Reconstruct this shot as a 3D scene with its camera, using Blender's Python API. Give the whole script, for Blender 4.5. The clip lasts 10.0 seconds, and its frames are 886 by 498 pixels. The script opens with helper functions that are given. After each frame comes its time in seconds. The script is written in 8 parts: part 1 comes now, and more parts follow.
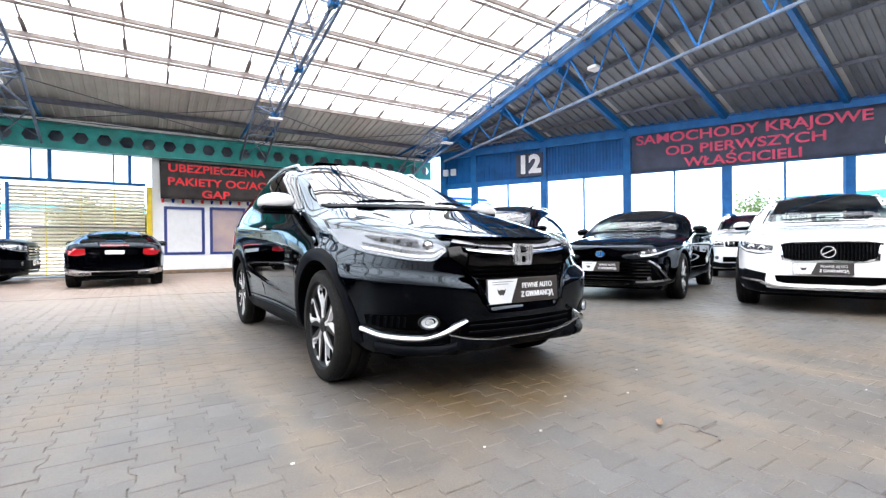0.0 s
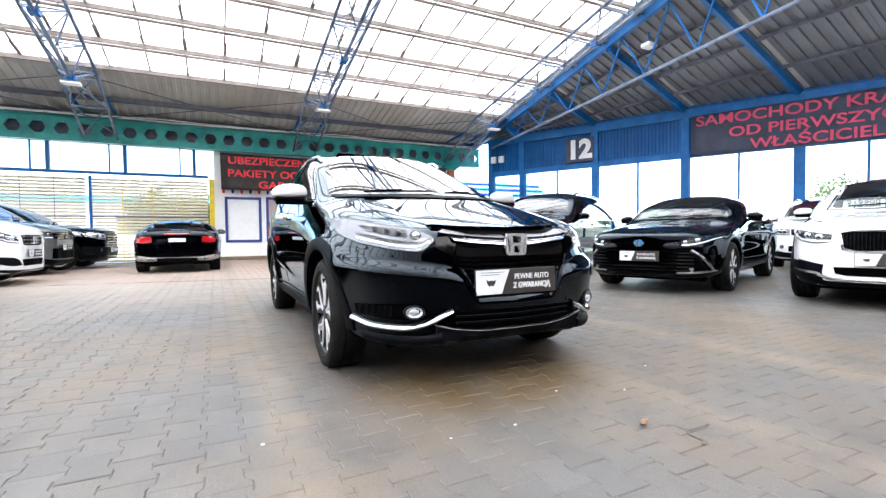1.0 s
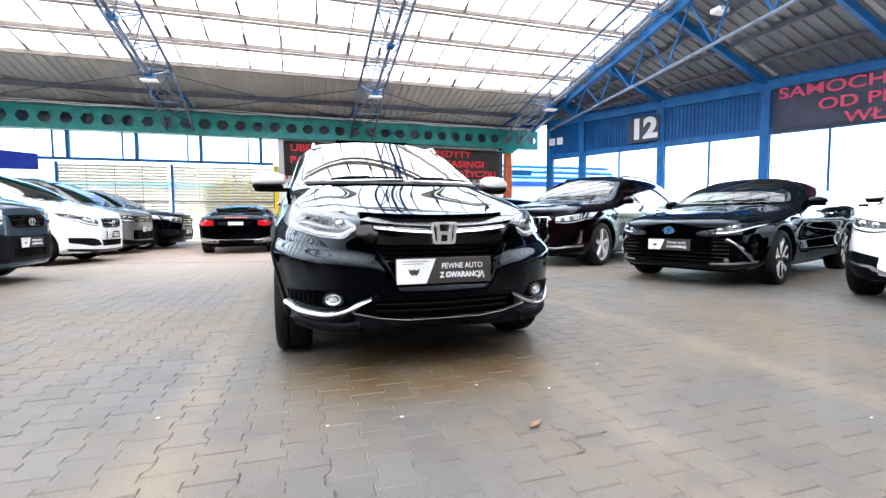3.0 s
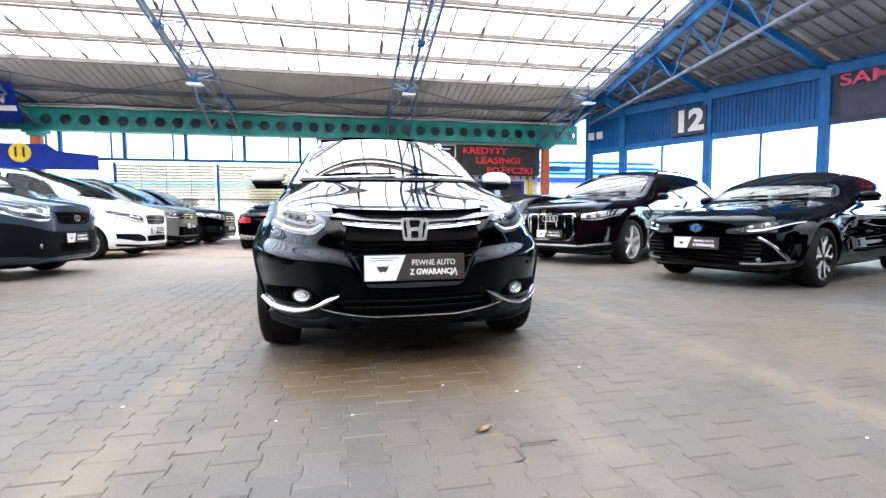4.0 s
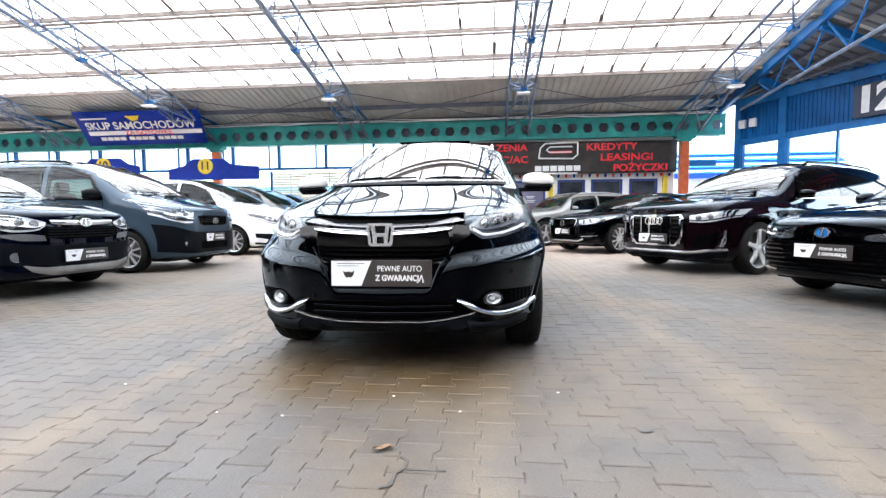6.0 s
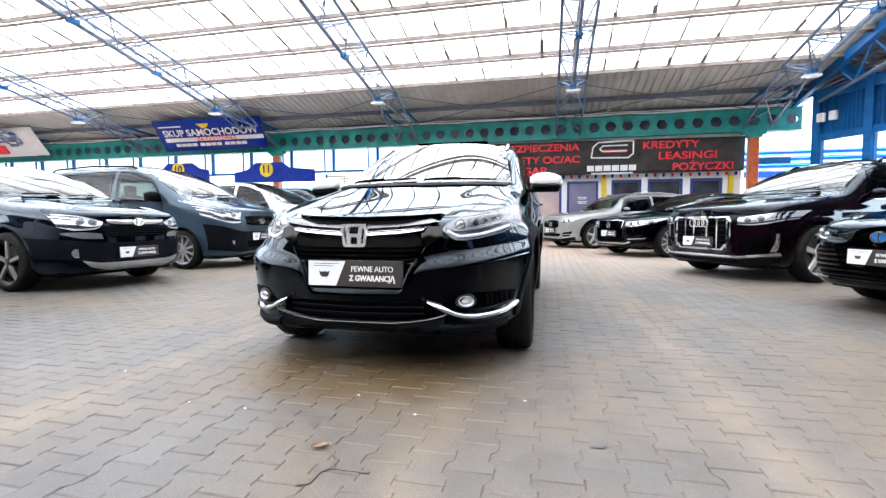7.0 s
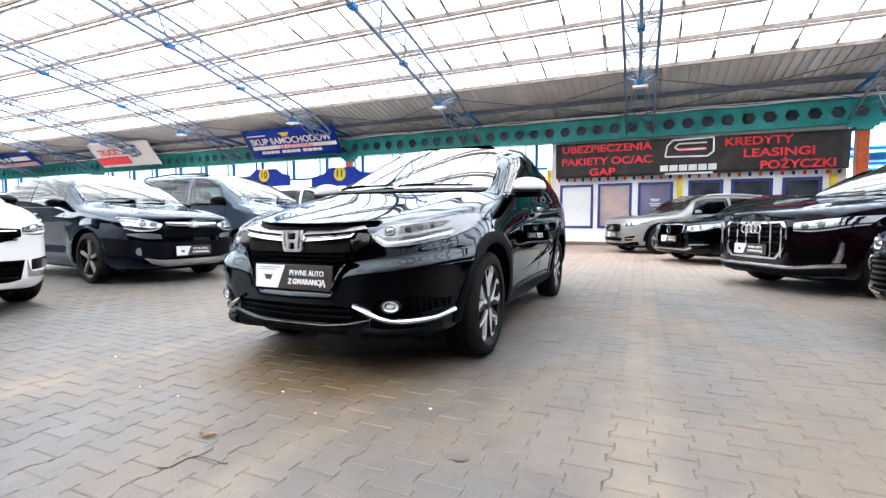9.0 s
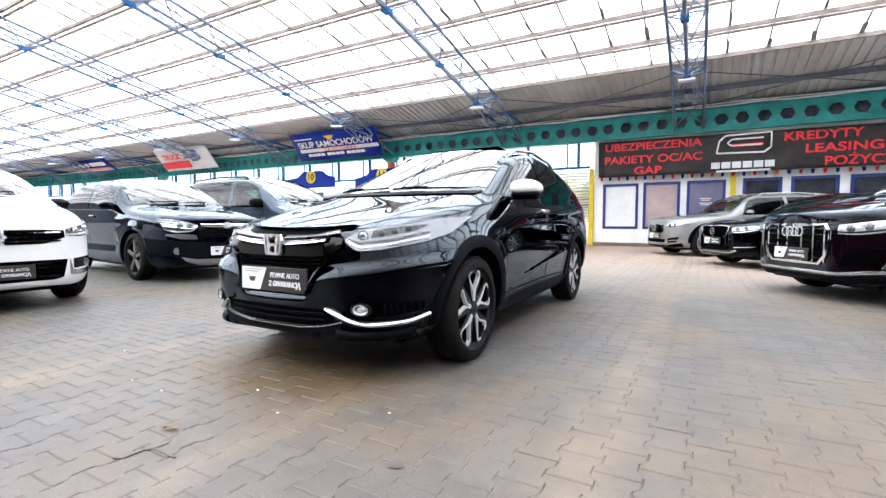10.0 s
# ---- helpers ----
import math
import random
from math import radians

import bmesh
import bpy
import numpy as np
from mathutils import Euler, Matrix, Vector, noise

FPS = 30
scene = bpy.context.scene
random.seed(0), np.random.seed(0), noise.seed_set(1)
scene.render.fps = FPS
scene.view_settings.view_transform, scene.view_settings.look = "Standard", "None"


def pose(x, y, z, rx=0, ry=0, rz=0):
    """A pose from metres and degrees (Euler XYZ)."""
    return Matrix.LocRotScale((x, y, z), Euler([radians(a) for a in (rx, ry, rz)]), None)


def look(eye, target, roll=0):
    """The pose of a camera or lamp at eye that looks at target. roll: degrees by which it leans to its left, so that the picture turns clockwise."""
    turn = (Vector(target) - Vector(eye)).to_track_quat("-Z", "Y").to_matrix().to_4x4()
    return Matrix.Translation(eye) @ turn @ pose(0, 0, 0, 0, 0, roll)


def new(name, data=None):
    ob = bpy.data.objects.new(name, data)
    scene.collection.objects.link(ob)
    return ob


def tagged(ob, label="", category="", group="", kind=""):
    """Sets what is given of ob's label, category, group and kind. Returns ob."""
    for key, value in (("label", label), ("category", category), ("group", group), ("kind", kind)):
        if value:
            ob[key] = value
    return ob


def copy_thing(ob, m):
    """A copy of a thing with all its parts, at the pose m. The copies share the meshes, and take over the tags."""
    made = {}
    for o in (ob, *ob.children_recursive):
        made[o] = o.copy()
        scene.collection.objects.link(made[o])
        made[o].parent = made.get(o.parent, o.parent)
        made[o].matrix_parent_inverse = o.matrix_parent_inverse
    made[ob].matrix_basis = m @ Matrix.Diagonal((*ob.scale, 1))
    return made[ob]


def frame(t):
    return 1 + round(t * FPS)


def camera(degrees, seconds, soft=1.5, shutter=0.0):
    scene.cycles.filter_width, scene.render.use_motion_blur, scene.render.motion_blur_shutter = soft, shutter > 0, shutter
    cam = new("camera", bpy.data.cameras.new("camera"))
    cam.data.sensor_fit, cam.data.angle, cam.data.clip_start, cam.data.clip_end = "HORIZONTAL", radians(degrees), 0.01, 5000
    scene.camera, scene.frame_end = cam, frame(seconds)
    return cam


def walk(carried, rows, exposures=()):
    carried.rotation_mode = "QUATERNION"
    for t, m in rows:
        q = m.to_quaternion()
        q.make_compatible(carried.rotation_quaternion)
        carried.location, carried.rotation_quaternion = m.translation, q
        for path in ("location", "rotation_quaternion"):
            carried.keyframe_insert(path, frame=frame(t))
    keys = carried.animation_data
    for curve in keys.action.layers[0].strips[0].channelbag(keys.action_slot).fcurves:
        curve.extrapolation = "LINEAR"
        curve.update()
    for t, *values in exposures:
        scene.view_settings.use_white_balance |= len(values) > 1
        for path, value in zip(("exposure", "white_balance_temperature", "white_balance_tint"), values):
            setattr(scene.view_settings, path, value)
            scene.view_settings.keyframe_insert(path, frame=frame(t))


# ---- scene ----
# camera: seconds, eye, turn
cam = camera(87.78, 10.0, soft=1.35)
PATH = [
    (0.0, -1.757, -2.728, 0.801, 89.71, 0.61, -33.20),
    (0.5, -1.612, -2.815, 0.803, 88.69, 0.57, -30.27),
    (1.0, -1.446, -2.890, 0.809, 88.26, 0.60, -26.29),
    (1.5, -1.262, -2.960, 0.814, 87.75, 0.61, -23.19),
    (2.0, -1.082, -3.028, 0.823, 87.06, 0.55, -21.23),
    (2.5, -0.899, -3.095, 0.828, 86.63, 0.42, -19.16),
    (4.0, -0.334, -3.178, 0.815, 86.04, 0.34, -11.69),
    (4.5, -0.131, -3.190, 0.820, 86.10, 0.41, -7.07),
    (5.0, 0.086, -3.184, 0.819, 86.19, 0.47, -2.04),
    (5.5, 0.312, -3.164, 0.835, 86.20, 0.50, 1.79),
    (7.0, 0.967, -3.038, 0.832, 86.40, 0.23, 12.90),
    (7.5, 1.158, -3.000, 0.847, 86.58, 0.13, 15.95),
    (8.0, 1.352, -2.948, 0.860, 86.59, 0.05, 18.81),
    (8.5, 1.544, -2.894, 0.857, 86.65, -0.02, 20.87),
    (9.0, 1.732, -2.824, 0.860, 86.62, -0.05, 23.12),
    (9.5, 1.911, -2.733, 0.869, 86.59, -0.08, 25.92),
    (10.0, 2.094, -2.636, 0.885, 86.58, -0.05, 29.21),
]
walk(cam, [(t, pose(x, y, z, rx, ry, rz)) for t, x, y, z, rx, ry, rz in PATH])

# ---- world and light ----
world = bpy.data.worlds.new("sky")
scene.world = world
world.use_nodes = True
wn = world.node_tree
sky = wn.nodes.new("ShaderNodeTexSky")
sky.sky_type, sky.sun_disc = "NISHITA", False
sky.sun_elevation, sky.sun_rotation = radians(48), radians(215)
wn.links.new(sky.outputs[0], wn.nodes["Background"].inputs[0])
wn.nodes["Background"].inputs[1].default_value = 0.15
sun_data = bpy.data.lights.new("sun", "SUN")
sun_data.energy, sun_data.angle, sun_data.color = 5.0, radians(0.6), (1.0, 0.95, 0.87)
sun = new("sun", sun_data)
sun.matrix_world = look((0, 0, 30), Vector((0, 0, 30)) - Vector((math.sin(radians(215)) * math.cos(radians(48)), math.cos(radians(215)) * math.cos(radians(48)), math.sin(radians(48)))))
scene.view_settings.exposure = 2.43

# ---- materials ----
def mat(name, base, rough=0.5, metal=0.0, vary=0.12, scale=6.0, bump=0.0, fine=60.0, coat=0.0, second=None, rough_vary=0.12, spec=0.5):
    """A surface with broad stains and fine grain; second is the colour of the broad patches."""
    m = bpy.data.materials.new(name)
    m.use_nodes = True
    nt = m.node_tree
    b = nt.nodes["Principled BSDF"]
    b.inputs["Metallic"].default_value = metal
    b.inputs["Coat Weight"].default_value = coat
    b.inputs["Coat Roughness"].default_value = 0.03
    b.inputs["Specular IOR Level"].default_value = spec
    tc = nt.nodes.new("ShaderNodeTexCoord")
    n1 = nt.nodes.new("ShaderNodeTexNoise")
    n1.inputs["Scale"].default_value, n1.inputs["Detail"].default_value, n1.inputs["Roughness"].default_value = scale, 5, 0.6
    n2 = nt.nodes.new("ShaderNodeTexNoise")
    n2.inputs["Scale"].default_value, n2.inputs["Detail"].default_value = fine, 3
    for n in (n1, n2):
        nt.links.new(tc.outputs["Object"], n.inputs["Vector"])
    mix = nt.nodes.new("ShaderNodeMix")
    mix.data_type = "RGBA"
    dark = second or tuple(c * (1 - vary * 1.6) for c in base)
    light = base if second else tuple(min(1, c * (1 + vary * 0.6)) for c in base)
    mix.inputs["A"].default_value, mix.inputs["B"].default_value = (*dark, 1), (*light, 1)
    ramp = nt.nodes.new("ShaderNodeMapRange")
    ramp.inputs["From Min"].default_value, ramp.inputs["From Max"].default_value = 0.36, 0.62
    add = nt.nodes.new("ShaderNodeMath")
    add.operation = "MULTIPLY_ADD"
    add.inputs[1].default_value, add.inputs[2].default_value = 0.3, 0.0
    nt.links.new(n2.outputs["Fac"], add.inputs[0])
    add2 = nt.nodes.new("ShaderNodeMath")
    add2.operation = "MULTIPLY_ADD"
    add2.inputs[1].default_value = 0.7
    nt.links.new(n1.outputs["Fac"], add2.inputs[0])
    nt.links.new(add.outputs[0], add2.inputs[2])
    nt.links.new(add2.outputs[0], ramp.inputs["Value"])
    nt.links.new(ramp.outputs["Result"], mix.inputs["Factor"])
    nt.links.new(mix.outputs["Result"], b.inputs["Base Color"])
    rr = nt.nodes.new("ShaderNodeMapRange")
    rr.inputs["To Min"].default_value, rr.inputs["To Max"].default_value = max(0.0, rough - rough_vary * rough), min(1, rough + rough_vary * rough)
    nt.links.new(n1.outputs["Fac"], rr.inputs["Value"])
    nt.links.new(rr.outputs["Result"], b.inputs["Roughness"])
    if bump:
        bp = nt.nodes.new("ShaderNodeBump")
        bp.inputs["Strength"].default_value, bp.inputs["Distance"].default_value = bump, 0.01
        nt.links.new(add2.outputs[0], bp.inputs["Height"])
        nt.links.new(bp.outputs["Normal"], b.inputs["Normal"])
    return m


def gloss_curve(nt, low, power, mid=0.0):
    """How much a surface mirrors, from straight on to grazing."""
    lw, pw, mr = (nt.nodes.new("ShaderNode" + k) for k in ("LayerWeight", "Math", "MapRange"))
    lw.inputs["Blend"].default_value = 0.5
    pw.operation = "POWER"
    pw.inputs[1].default_value = power
    mr.inputs["To Min"].default_value, mr.inputs["To Max"].default_value = low, 1.0
    nt.links.new(lw.outputs["Facing"], pw.inputs[0])
    nt.links.new(pw.outputs[0], mr.inputs["Value"])
    if not mid:
        return mr.outputs["Result"]
    rise, total = nt.nodes.new("ShaderNodeMapRange"), nt.nodes.new("ShaderNodeMath")
    rise.inputs["From Min"].default_value, rise.inputs["From Max"].default_value, rise.inputs["To Max"].default_value = 0.08, 0.36, mid
    nt.links.new(lw.outputs["Facing"], rise.inputs["Value"])
    nt.links.new(mr.outputs["Result"], total.inputs[0])
    nt.links.new(rise.outputs["Result"], total.inputs[1])
    return total.outputs[0]


def glass(name, tint, rough=0.0, low=0.05, power=3.0):
    """Thin tinted glazing: part clear, part gloss."""
    m = bpy.data.materials.new(name)
    m.use_nodes = True
    nt = m.node_tree
    nt.nodes.remove(nt.nodes["Principled BSDF"])
    out = nt.nodes["Material Output"]
    tr, gl, mx = (nt.nodes.new("ShaderNode" + k) for k in ("BsdfTransparent", "BsdfGlossy", "MixShader"))
    tr.inputs["Color"].default_value = (*tint, 1)
    gl.inputs["Roughness"].default_value = rough
    nt.links.new(gloss_curve(nt, low, power), mx.inputs[0])
    nt.links.new(tr.outputs[0], mx.inputs[1])
    nt.links.new(gl.outputs[0], mx.inputs[2])
    nt.links.new(mx.outputs[0], out.inputs["Surface"])
    return m


def skylight_mat():
    """Milky corrugated plastic with grime that lets daylight through."""
    m = bpy.data.materials.new("skylight_plastic")
    m.use_nodes = True
    nt = m.node_tree
    nt.nodes.remove(nt.nodes["Principled BSDF"])
    out = nt.nodes["Material Output"]
    tl, df, tp, mx, mx2 = (nt.nodes.new("ShaderNode" + k) for k in ("BsdfTranslucent", "BsdfDiffuse", "BsdfTransparent", "MixShader", "MixShader"))
    tc, n1, rp = nt.nodes.new("ShaderNodeTexCoord"), nt.nodes.new("ShaderNodeTexNoise"), nt.nodes.new("ShaderNodeValToRGB")
    n1.inputs["Scale"].default_value, n1.inputs["Detail"].default_value = 0.9, 6
    rp.color_ramp.elements[0].position, rp.color_ramp.elements[1].position = 0.3, 0.55
    rp.color_ramp.elements[0].color, rp.color_ramp.elements[1].color = (0.72, 0.71, 0.68, 1), (0.93, 0.94, 0.95, 1)
    nt.links.new(tc.outputs["Object"], n1.inputs["Vector"])
    nt.links.new(n1.outputs["Fac"], rp.inputs["Fac"])
    nt.links.new(rp.outputs[0], tl.inputs["Color"])
    nt.links.new(rp.outputs[0], df.inputs["Color"])
    mx.inputs[0].default_value = 0.8
    nt.links.new(df.outputs[0], mx.inputs[1])
    nt.links.new(tl.outputs[0], mx.inputs[2])
    mx2.inputs[0].default_value = 0.03
    nt.links.new(mx.outputs[0], mx2.inputs[1])
    nt.links.new(tp.outputs[0], mx2.inputs[2])
    nt.links.new(mx2.outputs[0], out.inputs["Surface"])
    return m


BLUE = mat("blue_steel_paint", (0.007, 0.125, 0.37), 0.45, vary=0.2, scale=3, bump=0.08, spec=0.25)
BLUE_DK = mat("blue_cladding", (0.005, 0.088, 0.28), 0.4, vary=0.2, scale=2, spec=0.2)
GREEN = mat("teal_beam_paint", (0.016, 0.30, 0.28), 0.5, vary=0.22, scale=2.5, bump=0.1)
GREY_STEEL = mat("galvanised_tube", (0.19, 0.25, 0.36), 0.45, 0.1, vary=0.3, scale=4)
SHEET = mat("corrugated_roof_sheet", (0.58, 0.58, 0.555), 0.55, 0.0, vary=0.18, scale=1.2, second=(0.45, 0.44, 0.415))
# the same ribbed sheet in a darker, bluer grey for the side roofs
SHEET_SIDE = mat("dark_roof_sheet", (0.165, 0.182, 0.208), 0.55, 0.0, vary=0.18, scale=1.2, second=(0.112, 0.125, 0.145))
CLAD_GREY = mat("grey_cladding", (0.11, 0.12, 0.135), 0.6, vary=0.2, scale=1.5)
PURLIN = mat("purlin_steel", (0.12, 0.13, 0.17), 0.55, vary=0.2)
RUST = mat("rusty_purlin", (0.30, 0.265, 0.24), 0.7, vary=0.3, second=(0.19, 0.14, 0.11), scale=5)
SKYLIGHT = skylight_mat()
WHITE = mat("white_wall_panel", (0.83, 0.83, 0.82), 0.55, vary=0.06, scale=2)
WHITE_GLOSS = mat("white_frame", (0.8, 0.8, 0.8), 0.35, vary=0.04)
YELLOW = mat("yellow_paint", (0.75, 0.55, 0.02), 0.45, vary=0.12)
ORANGE = mat("orange_column_paint", (0.62, 0.12, 0.03), 0.5, vary=0.18, bump=0.08)
BANNER = mat("dark_banner_vinyl", (0.040, 0.034, 0.032), 0.55, vary=0.3, scale=2, bump=0.1, spec=0.25)
BANNER_GREY = mat("grey_banner_vinyl", (0.048, 0.058, 0.095), 0.55, vary=0.2, scale=2, bump=0.1, spec=0.3)
SALMON = mat("salmon_print", (0.62, 0.30, 0.25), 0.5, vary=0.1)
RED = mat("red_print", (0.78, 0.016, 0.03), 0.5, vary=0.1)
PINK = mat("faded_red_print", (0.62, 0.045, 0.13), 0.5, vary=0.15)
PRINT_WHITE = mat("white_print", (0.75, 0.75, 0.75), 0.5, vary=0.06)
SIGN_BLUE = mat("blue_sign", (0.006, 0.030, 0.30), 0.45, vary=0.15, spec=0.15)
BLIND = mat("cream_slat", (0.72, 0.64, 0.46), 0.5, vary=0.1, scale=2)
PANE = glass("window_pane", (0.93, 0.96, 0.96))
CONCRETE = mat("concrete", (0.32, 0.31, 0.29), 0.8, vary=0.2, bump=0.3)
YARD = mat("pale_yard", (0.55, 0.53, 0.49), 0.8, vary=0.1, scale=0.4)
CYAN = mat("cyan_roof_edge", (0.05, 0.32, 0.50), 0.4, vary=0.1)
LEAF = mat("leaf_green", (0.07, 0.12, 0.03), 0.6, vary=0.3)


def paver_mat(name, per_object):
    """Concrete paving blocks: each of its own grey, with brown sandy stains spread over many blocks and daylight
    painted in far down the hall.
    """
    m = bpy.data.materials.new(name)
    m.use_nodes = True
    nt = m.node_tree
    N, L = nt.nodes, nt.links
    b = N["Principled BSDF"]
    geo = N.new("ShaderNodeNewGeometry")
    rnd = N.new("ShaderNodeObjectInfo").outputs["Random"] if per_object else geo.outputs["Random Per Island"]

    def nz(scale, detail, rough=0.6):
        n = N.new("ShaderNodeTexNoise")
        n.inputs["Scale"].default_value, n.inputs["Detail"].default_value, n.inputs["Roughness"].default_value = scale, detail, rough
        L.new(geo.outputs["Position"], n.inputs["Vector"])
        return n.outputs["Fac"]

    def ramp(v, a, b_):
        r = N.new("ShaderNodeMapRange")
        r.inputs["From Min"].default_value, r.inputs["From Max"].default_value = a, b_
        L.new(v, r.inputs["Value"])
        return r.outputs["Result"]

    def mixc(f, a, c, mode="MIX"):
        x = N.new("ShaderNodeMix")
        x.data_type, x.blend_type = "RGBA", mode
        for s, v in (("A", a), ("B", c)):
            if isinstance(v, tuple):
                x.inputs[s].default_value = (*v, 1)
            else:
                L.new(v, x.inputs[s])
        if isinstance(f, float):
            x.inputs["Factor"].default_value = f
        else:
            L.new(f, x.inputs["Factor"])
        return x.outputs["Result"]

    grey = mixc(rnd, (0.091, 0.0865, 0.0815), (0.1205, 0.1135, 0.107))
    warm = mixc(ramp(nz(0.55, 4), 0.42, 0.62), grey, (0.138, 0.109, 0.079))
    dirt_and_light = mixc(ramp(nz(2.6, 6, 0.7), 0.50, 0.72), warm, (0.080, 0.073, 0.067))
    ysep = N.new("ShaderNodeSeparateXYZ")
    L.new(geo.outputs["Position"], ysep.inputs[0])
    # far floor: reddish paving, with the sunlit brightness put into the colour
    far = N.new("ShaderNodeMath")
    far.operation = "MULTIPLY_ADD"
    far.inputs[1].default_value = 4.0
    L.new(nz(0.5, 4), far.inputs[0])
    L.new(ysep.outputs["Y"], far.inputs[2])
    dirt_and_light = mixc(ramp(far.outputs[0], 4.0, 8.5), dirt_and_light, (0.285, 0.245, 0.210))
    dirt_and_light = mixc(ramp(far.outputs[0], 7.5, 12.5), dirt_and_light, (0.40, 0.30, 0.24))
    # dusty tracks along the hall and a rusty patch where a car drips
    sep = N.new("ShaderNodeSeparateXYZ")
    L.new(geo.outputs["Position"], sep.inputs[0])

    def math_(op, u, v=0.0):
        q = N.new("ShaderNodeMath")
        q.operation = op
        for i, w in enumerate((u, v)):
            if isinstance(w, (int, float)):
                q.inputs[i].default_value = w
            else:
                L.new(w, q.inputs[i])
        return q.outputs[0]

    wob = math_("MULTIPLY", math_("SUBTRACT", nz(0.9, 3), 0.5), 0.25)
    xx = math_("ADD", sep.outputs["X"], wob)
    track = 0.0
    for c, wd in ((-1.2, 0.16), (0.52, 0.15), (1.75, 0.18)):
        d = math_("ABSOLUTE", math_("SUBTRACT", xx, c))
        track = math_("MAXIMUM", ramp(d, wd, wd * 0.3), track)
    track = math_("MULTIPLY", track, ramp(nz(3.0, 5), 0.35, 0.65))
    dirt_and_light = mixc(math_("MULTIPLY", track, 0.65), dirt_and_light, (0.222, 0.175, 0.122))
    dd = math_("ADD", math_("POWER", math_("MULTIPLY", math_("ADD", sep.outputs["X"], 0.05), 1.25), 2.0), math_("POWER", math_("MULTIPLY", math_("ADD", sep.outputs["Y"], 0.66), 1.9), 2.0))
    drip = math_("MULTIPLY", ramp(math_("ADD", dd, math_("MULTIPLY", wob, 3.0)), 1.15, 0.35), ramp(nz(3.0, 5), 0.25, 0.5))
    dirt_and_light = mixc(math_("MULTIPLY", drip, 0.85), dirt_and_light, (0.098, 0.063, 0.024))
    grain = mixc(ramp(nz(160, 3), 0.3, 0.7), (0.72, 0.72, 0.72), (1.12, 1.12, 1.12))
    L.new(mixc(1.0, dirt_and_light, grain, "MULTIPLY"), b.inputs["Base Color"])
    rr = N.new("ShaderNodeMapRange")
    rr.inputs["To Min"].default_value, rr.inputs["To Max"].default_value = 0.40, 0.68
    L.new(nz(1.7, 5), rr.inputs["Value"])
    L.new(rr.outputs["Result"], b.inputs["Roughness"])
    bp = N.new("ShaderNodeBump")
    bp.inputs["Strength"].default_value, bp.inputs["Distance"].default_value = 0.35, 0.004
    L.new(nz(90, 4), bp.inputs["Height"])
    L.new(bp.outputs["Normal"], b.inputs["Normal"])
    return m


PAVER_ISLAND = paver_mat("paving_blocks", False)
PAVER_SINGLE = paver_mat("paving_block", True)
SAND = mat("joint_sand", (0.130, 0.113, 0.092), 0.9, vary=0.3, scale=3, fine=200, bump=0.3)
STAIN = mat("oil_stain", (0.088, 0.081, 0.074), 0.5, vary=0.2, scale=20)
DRY_LEAF = mat("dry_leaf", (0.24, 0.15, 0.09), 0.7, vary=0.3)
CHIP = mat("pale_chip", (0.65, 0.63, 0.58), 0.7)


def paint(name, base, metal=0.0):
    """Car paint: coloured base under a clear gloss coat."""
    m = mat(name, base, 0.35, metal, vary=0.05, scale=1.5, fine=400, rough_vary=0.1, spec=0.0)
    nt = m.node_tree
    gl, mx = nt.nodes.new("ShaderNodeBsdfGlossy"), nt.nodes.new("ShaderNodeMixShader")
    gl.inputs["Roughness"].default_value = 0.012
    gl.inputs["Color"].default_value = (0.80, 0.91, 1.0, 1)
    nt.links.new(gloss_curve(nt, 0.006, 4.6, 0.046), mx.inputs[0])
    nt.links.new(nt.nodes["Principled BSDF"].outputs[0], mx.inputs[1])
    nt.links.new(gl.outputs[0], mx.inputs[2])
    nt.links.new(mx.outputs[0], nt.nodes["Material Output"].inputs["Surface"])
    return m


PAINT_BLACK = paint("black_car_paint", (0.0003, 0.0004, 0.0011))
PAINT_NAVY = paint("dark_navy_car_paint", (0.0008, 0.0014, 0.006))
PAINT_PLUM = paint("black_plum_car_paint", (0.0040, 0.0012, 0.0024))
PAINT_WHITE = paint("white_car_paint", (0.79, 0.79, 0.79))
PAINT_SLATE = paint("slate_blue_car_paint", (0.034, 0.052, 0.074), 0.3)
PAINT_GREY = paint("grey_car_paint", (0.17, 0.17, 0.165), 0.4)
PAINT_SILVER = paint("silver_car_paint", (0.62, 0.61, 0.60), 0.15)
PAINT_BRONZE = paint("bronze_grey_car_paint", (0.30, 0.297, 0.288), 0.4)
PLASTIC = mat("black_bumper_plastic", (0.0022, 0.0030, 0.0048), 0.5, vary=0.15, scale=8, bump=0.05, fine=300, spec=0.07)
GLOSS_BLACK = mat("gloss_black_trim", (0.0015, 0.0015, 0.002), 0.06, vary=0.05, spec=0.3)
FRIT = mat("black_glass_border", (0.002, 0.002, 0.0025), 0.05, vary=0.02, spec=0.35)
BADGE = mat("bright_badge_chrome", (0.82, 0.82, 0.83), 0.22, 0.75, vary=0.03)
WING = mat("brushed_wing_trim", (0.19, 0.19, 0.20), 0.28, 1.0, vary=0.08)
DARK_CHROME = mat("smoked_chrome", (0.03, 0.029, 0.029), 0.14, 1.0, vary=0.08)
CHROME = mat("chrome", (0.62, 0.63, 0.65), 0.05, 1.0, vary=0.03)
SATIN = mat("satin_silver_trim", (0.55, 0.55, 0.56), 0.25, 0.9, vary=0.05)
